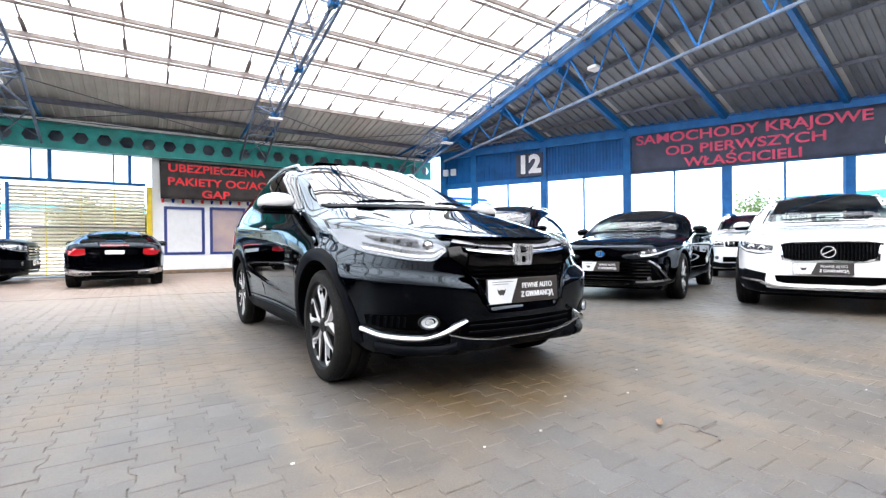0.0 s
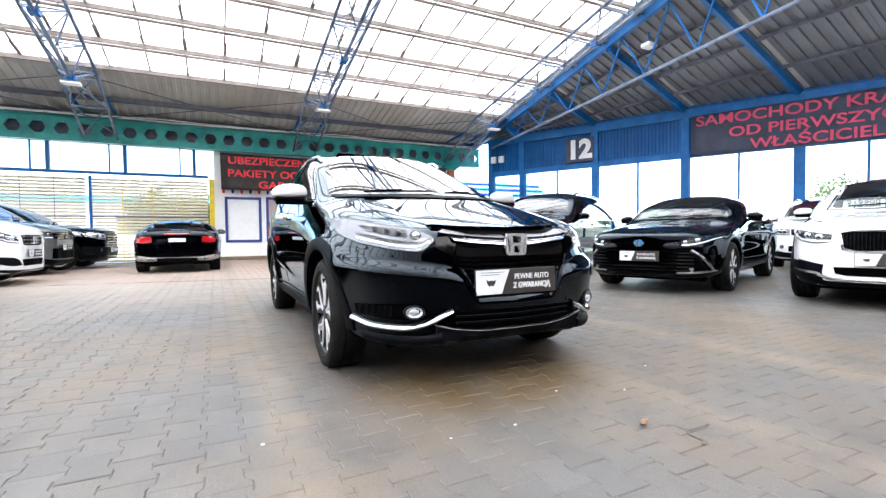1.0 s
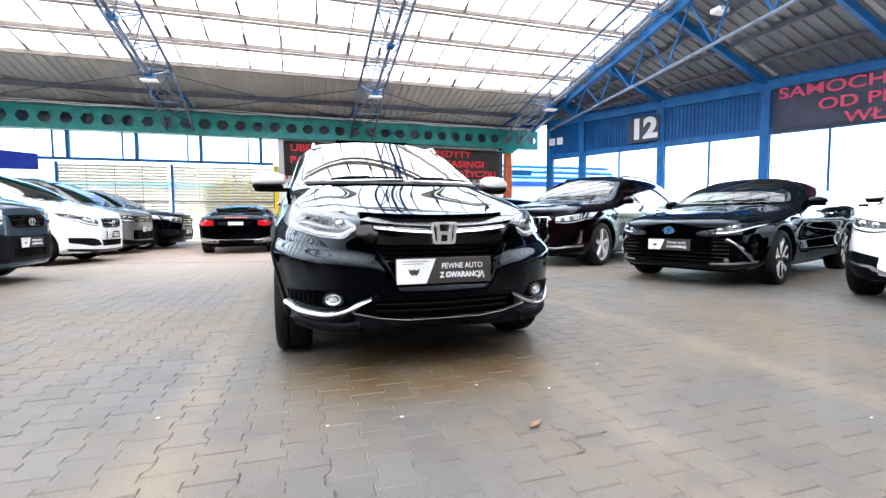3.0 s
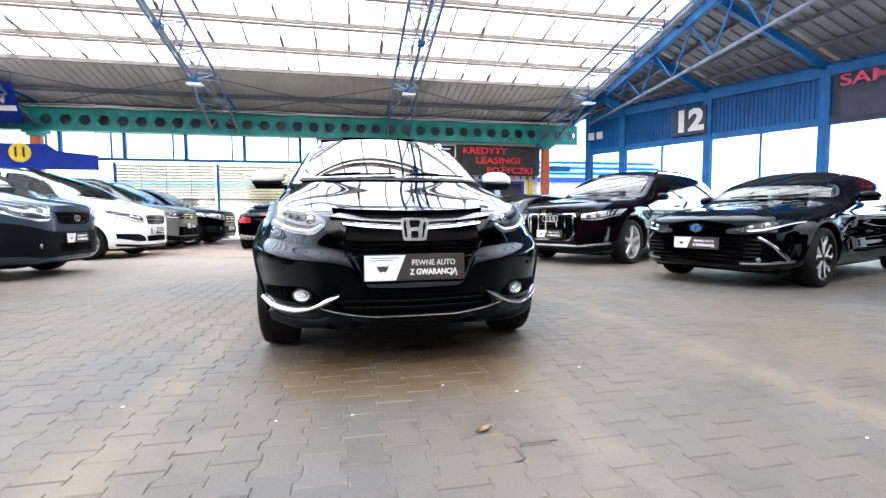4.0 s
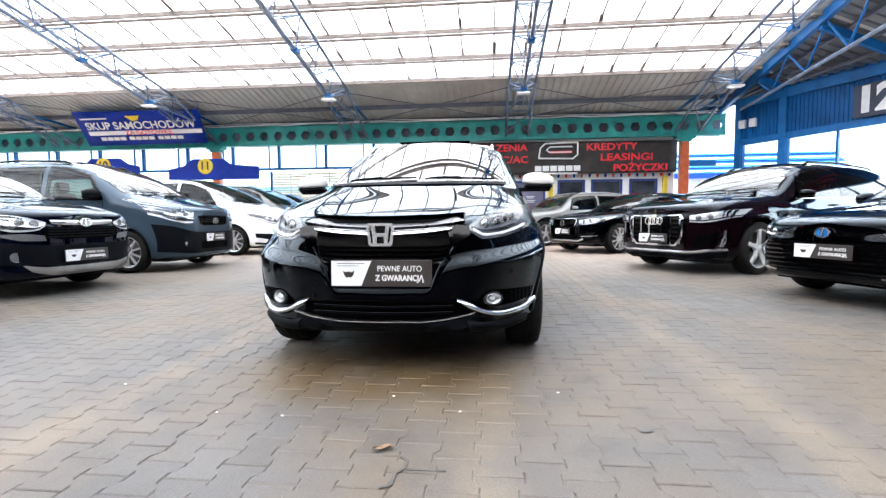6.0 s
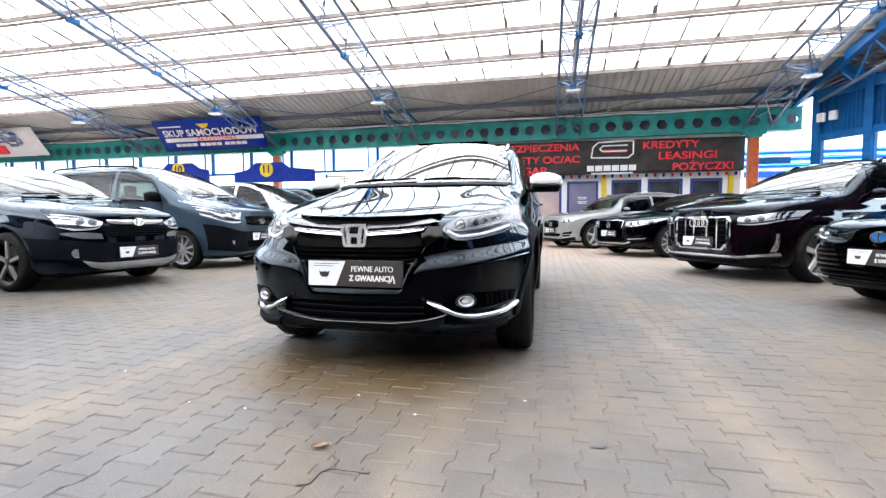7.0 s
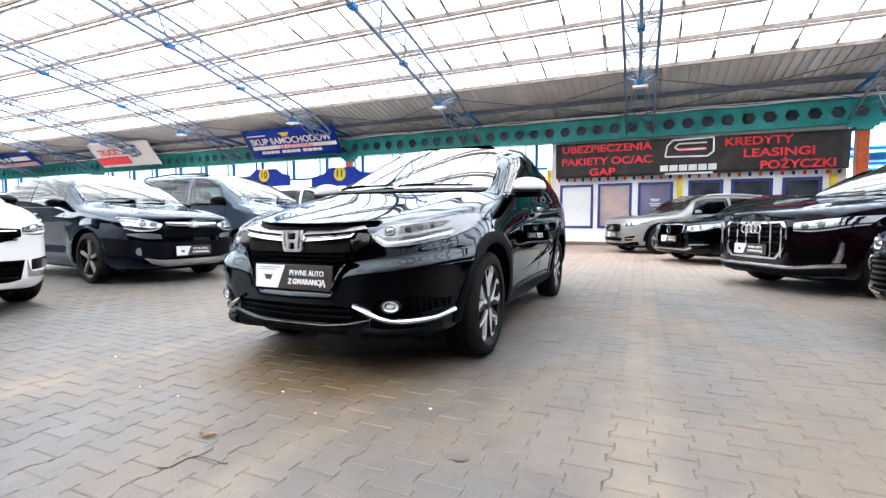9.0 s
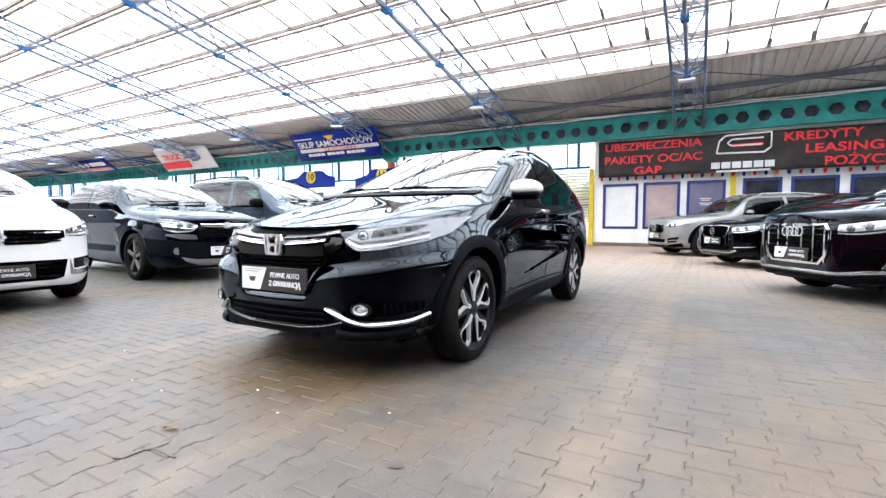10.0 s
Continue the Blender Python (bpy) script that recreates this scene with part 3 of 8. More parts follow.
# roof trusses: three chords with lacing
def truss():
    t = thing("roof_truss", "blue-grey tubular steel roof truss with three chords", "truss", "roof trusses")
    w, y1, y0 = 0.42, 12.3, RIDGE_Y
    step = 1.27
    n = int((y1 - y0) / step)
    top = lambda y: roof_z(y) - 0.22
    low = lambda y: roof_z(y) - 0.72
    for x in (-w, w):
        part("chord", tube(bmesh.new(), (x, y1, top(y1)), (x, y0, top(y0)), 0.045), GREY_STEEL, t, smooth=True)
        part("leg", tube(bmesh.new(), (x, y1, top(y1)), (x, FAR_Y - 0.4, 3.98), 0.04), GREY_STEEL, t, smooth=True)
        part("stay", tube(bmesh.new(), (x, y1 + 0.9, 4.85), (x, 14.9, roof_z(14.9) - 0.15), 0.05), BLUE, t, smooth=True)
    part("chord", tube(bmesh.new(), (0, y1 - 0.6, low(y1 - 0.6)), (0, y0, low(y0)), 0.05), GREY_STEEL, t, smooth=True)
    part("tie", tube(bmesh.new(), (-w, 13.4, 4.55), (w, 13.4, 4.55), 0.03), GREY_STEEL, t)
    e = Vector((0, y1 - 0.6, low(y1 - 0.6)))
    for x in (-w, w):
        for q in ((x, 13.4, 4.55), (x, y1 + 0.35, top(y1 + 0.35)), (x * 0.4, 14.2, roof_z(14.2) - 0.12)):
            part("end_strut", tube(bmesh.new(), e, q, 0.024, 6), GREY_STEEL, t)
        part("end_strut", tube(bmesh.new(), (x, 13.4, 4.55), (-x, y1, top(y1)), 0.018, 6), GREY_STEEL, t)
        part("end_strut", tube(bmesh.new(), (x, 14.9, 4.1), (-x, 13.4, 4.55), 0.018, 6), GREY_STEEL, t)
    part("foot_plate", box(bmesh.new(), (-0.2, y1 - 0.75, low(y1) - 0.02), (0.2, y1 - 0.5, low(y1) + 0.03)), WHITE_GLOSS, t)
    for i in range(n):
        a, b = y1 - step * i, y1 - step * (i + 0.5)
        for x in (-w, w):
            bm = tube(bmesh.new(), (x, a, top(a)), (0, b, low(b)), 0.022, 6)
            tube(bm, (0, b, low(b)), (x, a - step, top(a - step)), 0.022, 6)
            part("brace", bm, GREY_STEEL, t)
        part("strut", tube(bmesh.new(), (-w, a, top(a)), (w, a, top(a)), 0.022, 6), GREY_STEEL, t)
        part("strut", tube(bmesh.new(), (-w if i % 2 else w, a, top(a)), (w if i % 2 else -w, a - step, top(a - step)), 0.016, 6), GREY_STEEL, t)
        if i % 2 == 0:
            part("gusset", box(bmesh.new(), (-0.09, b - 0.12, low(b) - 0.05), (0.09, b + 0.12, low(b) + 0.05)), BLUE, t)
    return t


first = truss()
first.location.x = 7.9
for k in range(1, 9):
    copy_thing(first, pose(7.9 - 6.25 * k, 0, 0))


# ---- far side: clerestory, slatted screen, shop front ----
def clerestory():
    z0, z1 = 2.98, 3.85
    bm = bmesh.new()
    box(bm, (LEFT_X, FAR_Y - 0.06, z0 - 0.09), (-1.62, FAR_Y + 0.06, z0))
    tagged(part("wall_rail", bm, BLUE), "long blue rail under the high windows", "rail", kind="structure")
    x = -2.05
    while x > LEFT_X + 4:
        win = tagged(thing("window_2", "", ""), "high window with thin blue mullions above the screen", "window", kind="structure")
        part("window_frame", box(bmesh.new(), (x - 0.05, FAR_Y - 0.08, z0), (x + 0.05, FAR_Y + 0.05, z1)), BLUE, win)
        part("mullion", box(bmesh.new(), (x - 0.45, FAR_Y - 0.04, z0), (x - 0.41, FAR_Y + 0.04, z1)), BLUE, win)
        for a, b in ((x - 0.41, x - 0.05), (x - 1.95, x - 0.45)):
            p = part("pane", box(bmesh.new(), (a, FAR_Y - 0.004, z0), (b, FAR_Y + 0.004, z1)), PANE, win)
            p.visible_shadow = False
        x -= 2.0


def slat_screen():
    """Roller screen of cream slats in a blue frame."""
    for k, (xa, xb) in enumerate(((-5.0, -1.62), (-8.4, -5.1))):
        t = thing("slat_screen", "cream slatted roller screen in a blue frame", "screen", "slatted screens")
        bm = bmesh.new()
        box(bm, (xa - 0.05, FAR_Y - 0.05, 0), (xa + 0.03, FAR_Y + 0.05, 2.83))
        part("screen_post", bm, BLUE, t)
        part("screen_rail", box(bmesh.new(), (xa + 0.03, FAR_Y - 0.07, 1.50), (xb, FAR_Y - 0.02, 1.54)), PURLIN, t)
        n = 26
        me = None
        for i in range(n):
            z = 0.04 + i * 2.74 / n
            if me is None:
                w = xb - xa - 0.06
                rows = [[(0, a, b), (w, a, b)] for a, b in ((0.012, 0.0), (-0.012, 0.012), (-0.016, 0.045), (0.0, 0.078), (0.012, 0.085))]
                me = grid_mesh("slat", rows)
                me.materials.append(BLIND)
            ob = part("slat", me, BLIND, t)
            ob.location = (xa + 0.03, FAR_Y, z)
        for j in range(1, 4):
            x = xa + (xb - xa) * j / 4
            part("ladder_cord", box(bmesh.new(), (x - 0.01, FAR_Y - 0.022, 0.03), (x + 0.01, FAR_Y - 0.017, 2.8)), YELLOW if k == 0 else RUST, t)


def shop_front():
    y = FAR_Y
    openings = [(-1.12, 0.10, 0.62, 2.26), (0.26, 1.44, 0.62, 2.28), (1.64, 2.78, 0.0, 2.28), (3.25, 4.30, 0.9, 2.3), (4.52, 5.70, 0.9, 2.3), (5.95, 7.0, 0.9, 2.3)]
    xs = [-1.45] + [v for o in openings for v in o[:2]] + [7.6]
    bm = bmesh.new()
    for a, b in zip(xs[::2], xs[1::2]):
        box(bm, (a, y - 0.05, 0.12), (b, y + 0.05, 2.5))
    for a, b, z0, z1 in openings:
        if z0 > 0.12:
            box(bm, (a, y - 0.05, 0.12), (b, y + 0.05, z0))
        box(bm, (a, y - 0.05, z1), (b, y + 0.05, 2.5))
    box(bm, (-1.45, y - 0.04, 2.5), (7.6, y + 0.05, 3.86))
    tagged(part("wall_north", bm, WHITE), "white panelled office front under the teal beam", "wall", kind="structure")
    bm = box(bmesh.new(), (-1.45, y - 0.12, 0.0), (7.6, y - 0.0, 0.115))
    tagged(part("baseboard", bm, CONCRETE), "grey plinth along the white office front", "plinth", kind="structure")
    fills = [WHITE_GLOSS, FROST, SIGN_DARK, DARK_GLASS, DARK_GLASS, DARK_GLASS]
    for (a, b, z0, z1), f in zip(openings, fills):
        z0 = max(z0, 0.13)
        w = tagged(thing("window_3", "", ""), "blue-framed panel window of the white office front", "window", kind="structure")
        bm = bmesh.new()
        for lo, hi in (((a, z0), (a + 0.09, z1)), ((b - 0.09, z0), (b, z1)), ((a + 0.09, z0), (b - 0.09, z0 + 0.09)), ((a + 0.09, z1 - 0.09), (b - 0.09, z1))):
            box(bm, (lo[0], y - 0.075, lo[1]), (hi[0], y + 0.02, hi[1]))
        part("window_frame", bm, FRAME_BLUE, w)
        part("pane", box(bmesh.new(), (a + 0.09, y - 0.02, z0 + 0.09), (b - 0.09, y - 0.01, z1 - 0.09)), f, w)
        if f is SIGN_DARK:
            bm = bmesh.new()
            for k, (wd, zz) in enumerate(((0.34, 1.66), (0.26, 1.60), (0.38, 1.50), (0.30, 1.44))):
                c = (a + b) / 2
                box(bm, (c - wd / 2, y - 0.024, zz), (c + wd / 2, y - 0.021, zz + 0.03))
            part("small_print", bm, PRINT_WHITE, w)
    for x in (2.98, 7.25, -1.53):
        t = tagged(part("yellow_post", box(bmesh.new(), (x - 0.08, y - 0.16, 0), (x + 0.08, y - 0.055, 2.86), None, 0.006), YELLOW), "yellow painted steel post beside the office front", "post")
    # row of coloured rags and lamps under the banner
    bt = thing("bunting", "string of small red, white and blue flags under the banner", "bunting")
    part("cord", tube(bmesh.new(), (-1.2, y - 0.2, 2.505), (7.5, y - 0.2, 2.505), 0.008, 6), PRINT_WHITE, bt)
    rng = random.Random(9)
    for i in range(59):
        x = -1.15 + i * 0.147
        fm = pose(x, y - 0.2, 2.50, rng.uniform(-12, 12), 0, rng.uniform(-20, 20))
        bm = bmesh.new()
        vs = [bm.verts.new(fm @ Vector(q)) for q in ((-0.05, -0.004, 0), (0.05, -0.004, 0), (0.035, -0.004, -0.13), (-0.035, -0.004, -0.13), (-0.05, 0.004, 0), (0.05, 0.004, 0), (0.035, 0.004, -0.13), (-0.035, 0.004, -0.13))]
        for f in ((0, 1, 2, 3), (7, 6, 5, 4), (0, 4, 5, 1), (1, 5, 6, 2), (2, 6, 7, 3), (3, 7, 4, 0)):
            bm.faces.new([vs[k] for k in f])
        part("flag", bm, (RED, PRINT_WHITE, SIGN_BLUE, PRINT_WHITE)[i % 4], bt)
    tagged(part("baseboard", box(bmesh.new(), (-1.44, y - 0.15, 0), (7.6, y - 0.125, 0.11)), DRY_LEAF), "low brown timber board along the office front", "baseboard", kind="structure")


FROST = mat("frosted_pane", (0.55, 0.42, 0.36), 0.25, vary=0.25, scale=1.2, second=(0.36, 0.30, 0.36))
SIGN_DARK = mat("printed_door_panel", (0.17, 0.16, 0.26), 0.3, vary=0.2, scale=1.0)
DARK_GLASS = mat("dark_office_pane", (0.05, 0.055, 0.07), 0.08, vary=0.4, scale=1.5)
FRAME_BLUE = mat("navy_window_frame", (0.015, 0.04, 0.20), 0.4, vary=0.1)
clerestory()
slat_screen()
shop_front()

for x in (7.85, -10.6, -29.0):
    t = thing("column", "orange painted steel column carrying the teal beam", "column", "orange columns")
    part("shaft", box(bmesh.new(), (x - 0.15, FAR_Y - 0.42, 0), (x + 0.15, FAR_Y - 0.14, 3.63), None, 0.02), ORANGE, t)
    bm = bmesh.new()
    box(bm, (x - 0.34, FAR_Y - 0.45, 3.73), (x + 0.34, FAR_Y - 0.11, 3.845))
    box(bm, (x - 0.22, FAR_Y - 0.44, 3.63), (x + 0.22, FAR_Y - 0.12, 3.73))
    part("capital", bm, GREEN, t)
    part("base_plate", box(bmesh.new(), (x - 0.25, FAR_Y - 0.5, 0), (x + 0.25, FAR_Y - 0.06, 0.03)), PURLIN, t)
bm = box(bmesh.new(), (8.02, FAR_Y - 0.1, 2.75), (9.1, FAR_Y, 2.95))
tagged(part("wall_rail", bm, BLUE), "short blue rail between column and side wall", "rail", kind="structure")


# ---- banners and signs ----
def sheet(name, label, a, b, c, d, material, sag=0.03, n=24, m=8, category="banner"):
    """A hung sheet over the quad (bottom left, bottom right, top right, top left) with slight waves."""
    a, b, c, d = (Vector(v) for v in (a, b, c, d))
    nrm = (b - a).cross(d - a).normalized()
    rows = []
    for i in range(m + 1):
        v = i / m
        row = []
        for j in range(n + 1):
            u = j / n
            p = a.lerp(b, u).lerp(d.lerp(c, u), v)
            row.append(p + nrm * sag * (math.sin(u * 19 + v * 3) * math.sin(v * math.pi) * 0.5 + noise.noise((u * 6, v * 2, a.x)) * 0.6))
        rows.append(row)
    me = grid_mesh(name, rows)
    me.shade_smooth()
    t = thing(name, label, category)
    s = part("sheet", me, material, t)
    md = s.modifiers.new("thick", "SOLIDIFY")
    md.thickness, md.offset = 0.006, 0
    return t


yb = FAR_Y - 0.44
ban = sheet("long_banner", "long black banner with red lettering hung under the beam", (-1.22, yb, 2.48), (7.53, yb, 2.50), (7.55, yb, 3.68), (-1.24, yb, 3.75), BANNER, 0.015)
F = yb - 0.045
for words, x, z, wd in (("UBEZPIECZENIA", 0.52, 3.50, 3.05), ("PAKIETY OC/AC", 0.53, 3.05, 3.08), ("GAP", 0.42, 2.66, 0.88), ("KREDYTY", 5.16, 3.47, 1.86), ("LEASINGI", 5.72, 3.08, 1.88), ("POŻYCZKI", 6.22, 2.68, 1.94)):
    lettering(words, 0.36, Matrix.Translation((x, F, z)), RED, "lettering", ban, bold=0.008, wide=wd)


def emblem(parent, m, w):
    """A plain rounded emblem outline with a red bar, and two pale bars for its caption."""
    bm = bmesh.new()
    pts = [(-0.5, -0.1), (-0.46, 0.16), (-0.34, 0.28), (0.5, 0.30), (0.5, -0.02), (0.38, -0.12), (-0.5, -0.1)]
    for (a, b), (c, d) in zip(pts, pts[1:]):
        bar(bm, m @ Vector((a * w, 0, b * w)), m @ Vector((c * w, 0, d * w)), 0.03 * w, 0.035 * w)
    pts = [(0.36, 0.19), (-0.22, 0.19), (-0.30, 0.11), (-0.22, 0.05), (0.34, 0.05)]
    for (a, b), (c, d) in zip(pts, pts[1:]):
        bar(bm, m @ Vector((a * w, 0, b * w)), m @ Vector((c * w, 0, d * w)), 0.03 * w, 0.03 * w)
    part("emblem", bm, PRINT_WHITE, parent)
    part("emblem_bar", box(bmesh.new(), (-0.22 * w, -0.02, 0.02 * w), (0.36 * w, 0.0, 0.085 * w), m), RED, parent)
    bm = bmesh.new()
    x = -0.3
    for k in range(6):
        box(bm, ((x + k * 0.105) * w, -0.02, -0.26 * w), ((x + k * 0.105 + 0.08) * w, 0, -0.18 * w), m)
    for k in range(6):
        part("caption_bar", box(bmesh.new(), ((-0.6 + k * 0.2) * w, -0.02, -0.44 * w), ((-0.6 + k * 0.2 + 0.17) * w, 0, -0.30 * w), m), PRINT_WHITE, parent)
    part("caption_bar", box(bmesh.new(), (-0.5 * w, -0.02, -0.52 * w), (0.5 * w, 0, -0.48 * w), m), PRINT_WHITE, parent)


emblem(ban, Matrix.Translation((3.20, F, 3.24)), 1.45)

# banner on the side wall
wl = lambda s, z, out=0.2: tuple(on_wall(s, z, out))
wm = lambda s, z, out=0.26: Matrix.Translation(on_wall(s, z, out)) @ WALL_M.to_3x3().to_4x4()
sb = sheet("wall_banner", "long dark grey banner with red lettering on the side wall", wl(6.10, 3.24), wl(16.0, 3.24), wl(16.0, 4.62), wl(6.10, 4.50), BANNER_GREY, 0.015)
for words, s, z, sz, wd in (("SAMOCHODY KRAJOWE", 9.25, 4.29, 0.43, 6.03), ("OD PIERWSZYCH", 9.2, 3.85, 0.41, 4.12), ("WŁAŚCICIELI", 9.2, 3.43, 0.41, 3.04)):
    lettering(words, sz, wm(s, z), PINK, "lettering", sb, bold=0.007, wide=wd)
emblem(sb, wm(13.4, 4.12), 1.5)
sg = thing("number_board", "dark square board with a pale number on the wall", "sign")
part("board", box(bmesh.new(), (1.89, -0.2, 3.46), (2.94, -0.15, 4.32), WALL_M, 0.008), BANNER_GREY, sg)
lettering("12", 0.92, wm(2.41, 3.88, 0.21), PRINT_WHITE, "lettering", sg, bold=0.045, wide=0.80)
for s in (-1.30, -0.94):
    q = thing("junction_box", "small white electrical box on the blue cladding", "box", "electrical boxes")
    part("casing", box(bmesh.new(), (s - 0.11, -0.16, 3.78), (s + 0.11, -0.05, 4.05), WALL_M, 0.015), WHITE_GLOSS, q)
    part("cover", box(bmesh.new(), (s - 0.08, -0.17, 3.82), (s + 0.08, -0.155, 4.01), WALL_M, 0.006), PRINT_WHITE, q)
fl = thing("floodlight", "white floodlight under the side roof", "lamp")
part("housing", box(bmesh.new(), (9.15, 5.9, 5.88), (9.5, 6.2, 6.0), None, 0.03), WHITE_GLOSS, fl)
part("bracket", tube(bmesh.new(), (9.32, 6.05, 5.98), (9.32, 6.05, 6.3), 0.02), BLUE, fl)


# tilted boards hung from the roof
def hung_board(label, x0, x1, zt, zb_, material):
    a, b = Vector((x0 - 0.30, 14.3, zb_)), Vector((x1 - 0.35, 14.3, zb_ + 0.01))
    c, d = Vector((x1, 13.2, zt)), Vector((x0, 13.2, zt + 0.04))
    t = sheet("hung_board", label, a, b, c, d, material, 0.004, 8, 4, "sign")
    ux = (b - a).normalized()
    uz = (d - a).normalized()
    m = Matrix((ux.to_tuple(), uz.cross(ux).to_tuple(), uz.to_tuple())).transposed().to_4x4()
    m.translation = (a + b + c + d) / 4 + (ux.cross(uz)).normalized() * 0.03
    for p in (c, d):
        part("hanger", tube(bmesh.new(), p, (p.x, p.y, roof_z(p.y) - 0.05), 0.012, 6), GREY_STEEL, t)
    return t, m, (b - a).length, (d - a).length


t, m, w, h = hung_board("tilted blue sign board with white and red lettering", -15.2, -10.1, 4.93, 3.88, SIGN_BLUE)
lettering("SKUP SAMOCHODÓW", 0.46, m @ Matrix.Translation((0.05, -0.03, 0.16)), PRINT_WHITE, "lettering", t, bold=0.010, wide=4.5)
part("white_band", box(bmesh.new(), (-w * 0.44, -0.03, -0.25), (w * 0.49, 0.0, -0.07), m), PRINT_WHITE, t)
lettering("ZA GOTÓWKĘ", 0.27, m @ Matrix.Translation((0.3, -0.036, -0.16)), RED, "lettering", t, bold=0.004, squeeze=1.05)
for k in range(3):
    for j in range(4):
        part("number_bar", box(bmesh.new(), (-w * 0.36 + k * 1.2 + j * 0.27, -0.03, -0.50), (-w * 0.36 + k * 1.2 + j * 0.27 + 0.22, 0, -0.36), m), PRINT_WHITE, t)
part("small_print", box(bmesh.new(), (-w * 0.46, -0.006, 0.46), (-w * 0.24, 0, 0.52), m), PRINT_WHITE, t)
bm = bmesh.new()
vs = [bm.verts.new(m @ Vector(p)) for p in ((-0.45, -0.006, 0.58), (0.15, -0.006, 0.58), (0.05, -0.006, 0.42), (-0.20, -0.006, 0.34))]
bm.faces.new(vs)
part("yellow_shape", bm, YELLOW, t)
t, m, w, h = hung_board("tilted pale sign board with red lettering", -26.7, -21.7, 5.06, 3.97, PRINT_WHITE)
lettering("TRUCK", 0.5, m @ Matrix.Translation((-0.95, -0.10, 0.26)), RED, "lettering", t, bold=0.015)
part("red_band", box(bmesh.new(), (-w * 0.46, -0.10, -h * 0.34), (w * 0.06, -0.03, -h * 0.06), m), RED, t)
bm = bmesh.new()
for x, z, a in ((1.0, 0.15, 0.5), (1.2, 0.3, 0.4), (0.95, -0.1, 0.45), (1.35, 0.0, 0.3)):
    box(bm, (x - a / 2, -0.10, z - 0.05), (x + a / 2, -0.03, z + 0.06), m)
part("picture_shapes", bm, GREY_STEEL, t)
part("small_print", box(bmesh.new(), (0.1, -0.10, 0.1), (0.55, -0.03, 0.14), m), PLATE_GREY, t)
# blue fascia boards with round number plates
for words, cx, x0, x1, z in (("11", -10.98, -12.6, -8.7, 3.05), ("10", -15.5, -18.0, -13.9, 3.15)):
    t = thing("number_fascia", "blue fascia board with a round yellow number plate", "sign", "number fascias")
    bm = bmesh.new()
    prof = [(x0, z - 0.55), (x0, z - 0.12), (cx - 0.95, z + 0.02), (cx - 0.55, z + 0.30), (cx + 0.75, z + 0.30), (cx + 1.1, z + 0.06), (x1, z - 0.05), (x1, z - 0.55)]
    f = bm.faces.new([bm.verts.new((a, FAR_Y - 0.5, b)) for a, b in prof])
    r = bmesh.ops.extrude_face_region(bm, geom=[f])
    bmesh.ops.translate(bm, vec=(0, 0.06, 0), verts=[v for v in r["geom"] if isinstance(v, bmesh.types.BMVert)])
    part("board", bm, SIGN_BLUE, t)
    disc = tube(bmesh.new(), (cx, FAR_Y - 0.5, z), (cx, FAR_Y - 0.53, z), 0.32, 32)
    part("disc", disc, YELLOW, t)
    lettering(words, 0.46, Matrix.Translation((cx, FAR_Y - 0.535, z)), PLATE_GREY, "lettering", t, bold=0.012)
    for x in (x0 + 0.1, x1 - 0.1):
        part("hanger", tube(bmesh.new(), (x, FAR_Y - 0.47, z - 0.1), (x, FAR_Y - 0.3, 3.86), 0.012, 6), BLUE, t)

# bracing rods under the roof strip and a lacing truss beside the edge beam
for k in range(-1, 8):
    xa, xb = 7.8 - 6.15 * k, 7.8 - 6.15 * (k + 1)
    if xa > 9:
        continue
    bm = tube(bmesh.new(), (xa, 12.5, roof_z(12.5) - 0.16), (xb, 15.1, roof_z(15.1) - 0.2), 0.014, 6)
    tube(bm, (xb, 12.5, roof_z(12.5) - 0.2), (xa, 15.1, roof_z(15.1) - 0.24), 0.014, 6)
    tagged(part("brace_rod", bm, PURLIN), "thin dark crossed bracing rods under the roof", "brace")
tr = thing("edge_truss", "light blue lacing truss under the roof's edge beam", "truss")
ya, yz = 13.6, -4.5
zl = lambda y: 4.42 + (ya - y) * 0.085
zu = lambda y: roof_z(y) - 0.25
part("chord", tube(bmesh.new(), (9.05, ya, zl(ya)), (9.05, yz, zl(yz)), 0.045), GREY_STEEL, tr)
for i in range(12):
    y, y2 = ya - 0.9 - 1.5 * i, ya - 1.65 - 1.5 * i
    part("brace", tube(bmesh.new(), (9.05, y, zu(y)), (9.05, y2, zl(y2)), 0.03, 6), BLUE, tr)
    part("brace", tube(bmesh.new(), (9.05, y2, zl(y2)), (9.05, y2 - 0.75, zu(y2 - 0.75)), 0.03, 6), BLUE, tr)

# closing walls added behind the walk, dark grey to dim frontal light and reflections
bm = box(bmesh.new(), (LEFT_X, -25.6, 0), (20, -25.3, 4.9))
tagged(part("wall_south", bm, CLAD_GREY), "plain grey clad wall at the back of the hall", "wall", kind="structure")
bm = box(bmesh.new(), (LEFT_X - 0.3, -25.3, 0), (LEFT_X, 15.6, 9.2))
tagged(part("wall_west", bm, CLAD_GREY), "plain grey wall at the far end of the hall", "wall", kind="structure")
bm = box(bmesh.new(), (17.4, -25.3, 0), (17.7, -3.4, 5.0))
tagged(part("wall_east", bm, CLAD_GREY), "plain grey clad wall behind the parked cars", "wall", kind="structure")
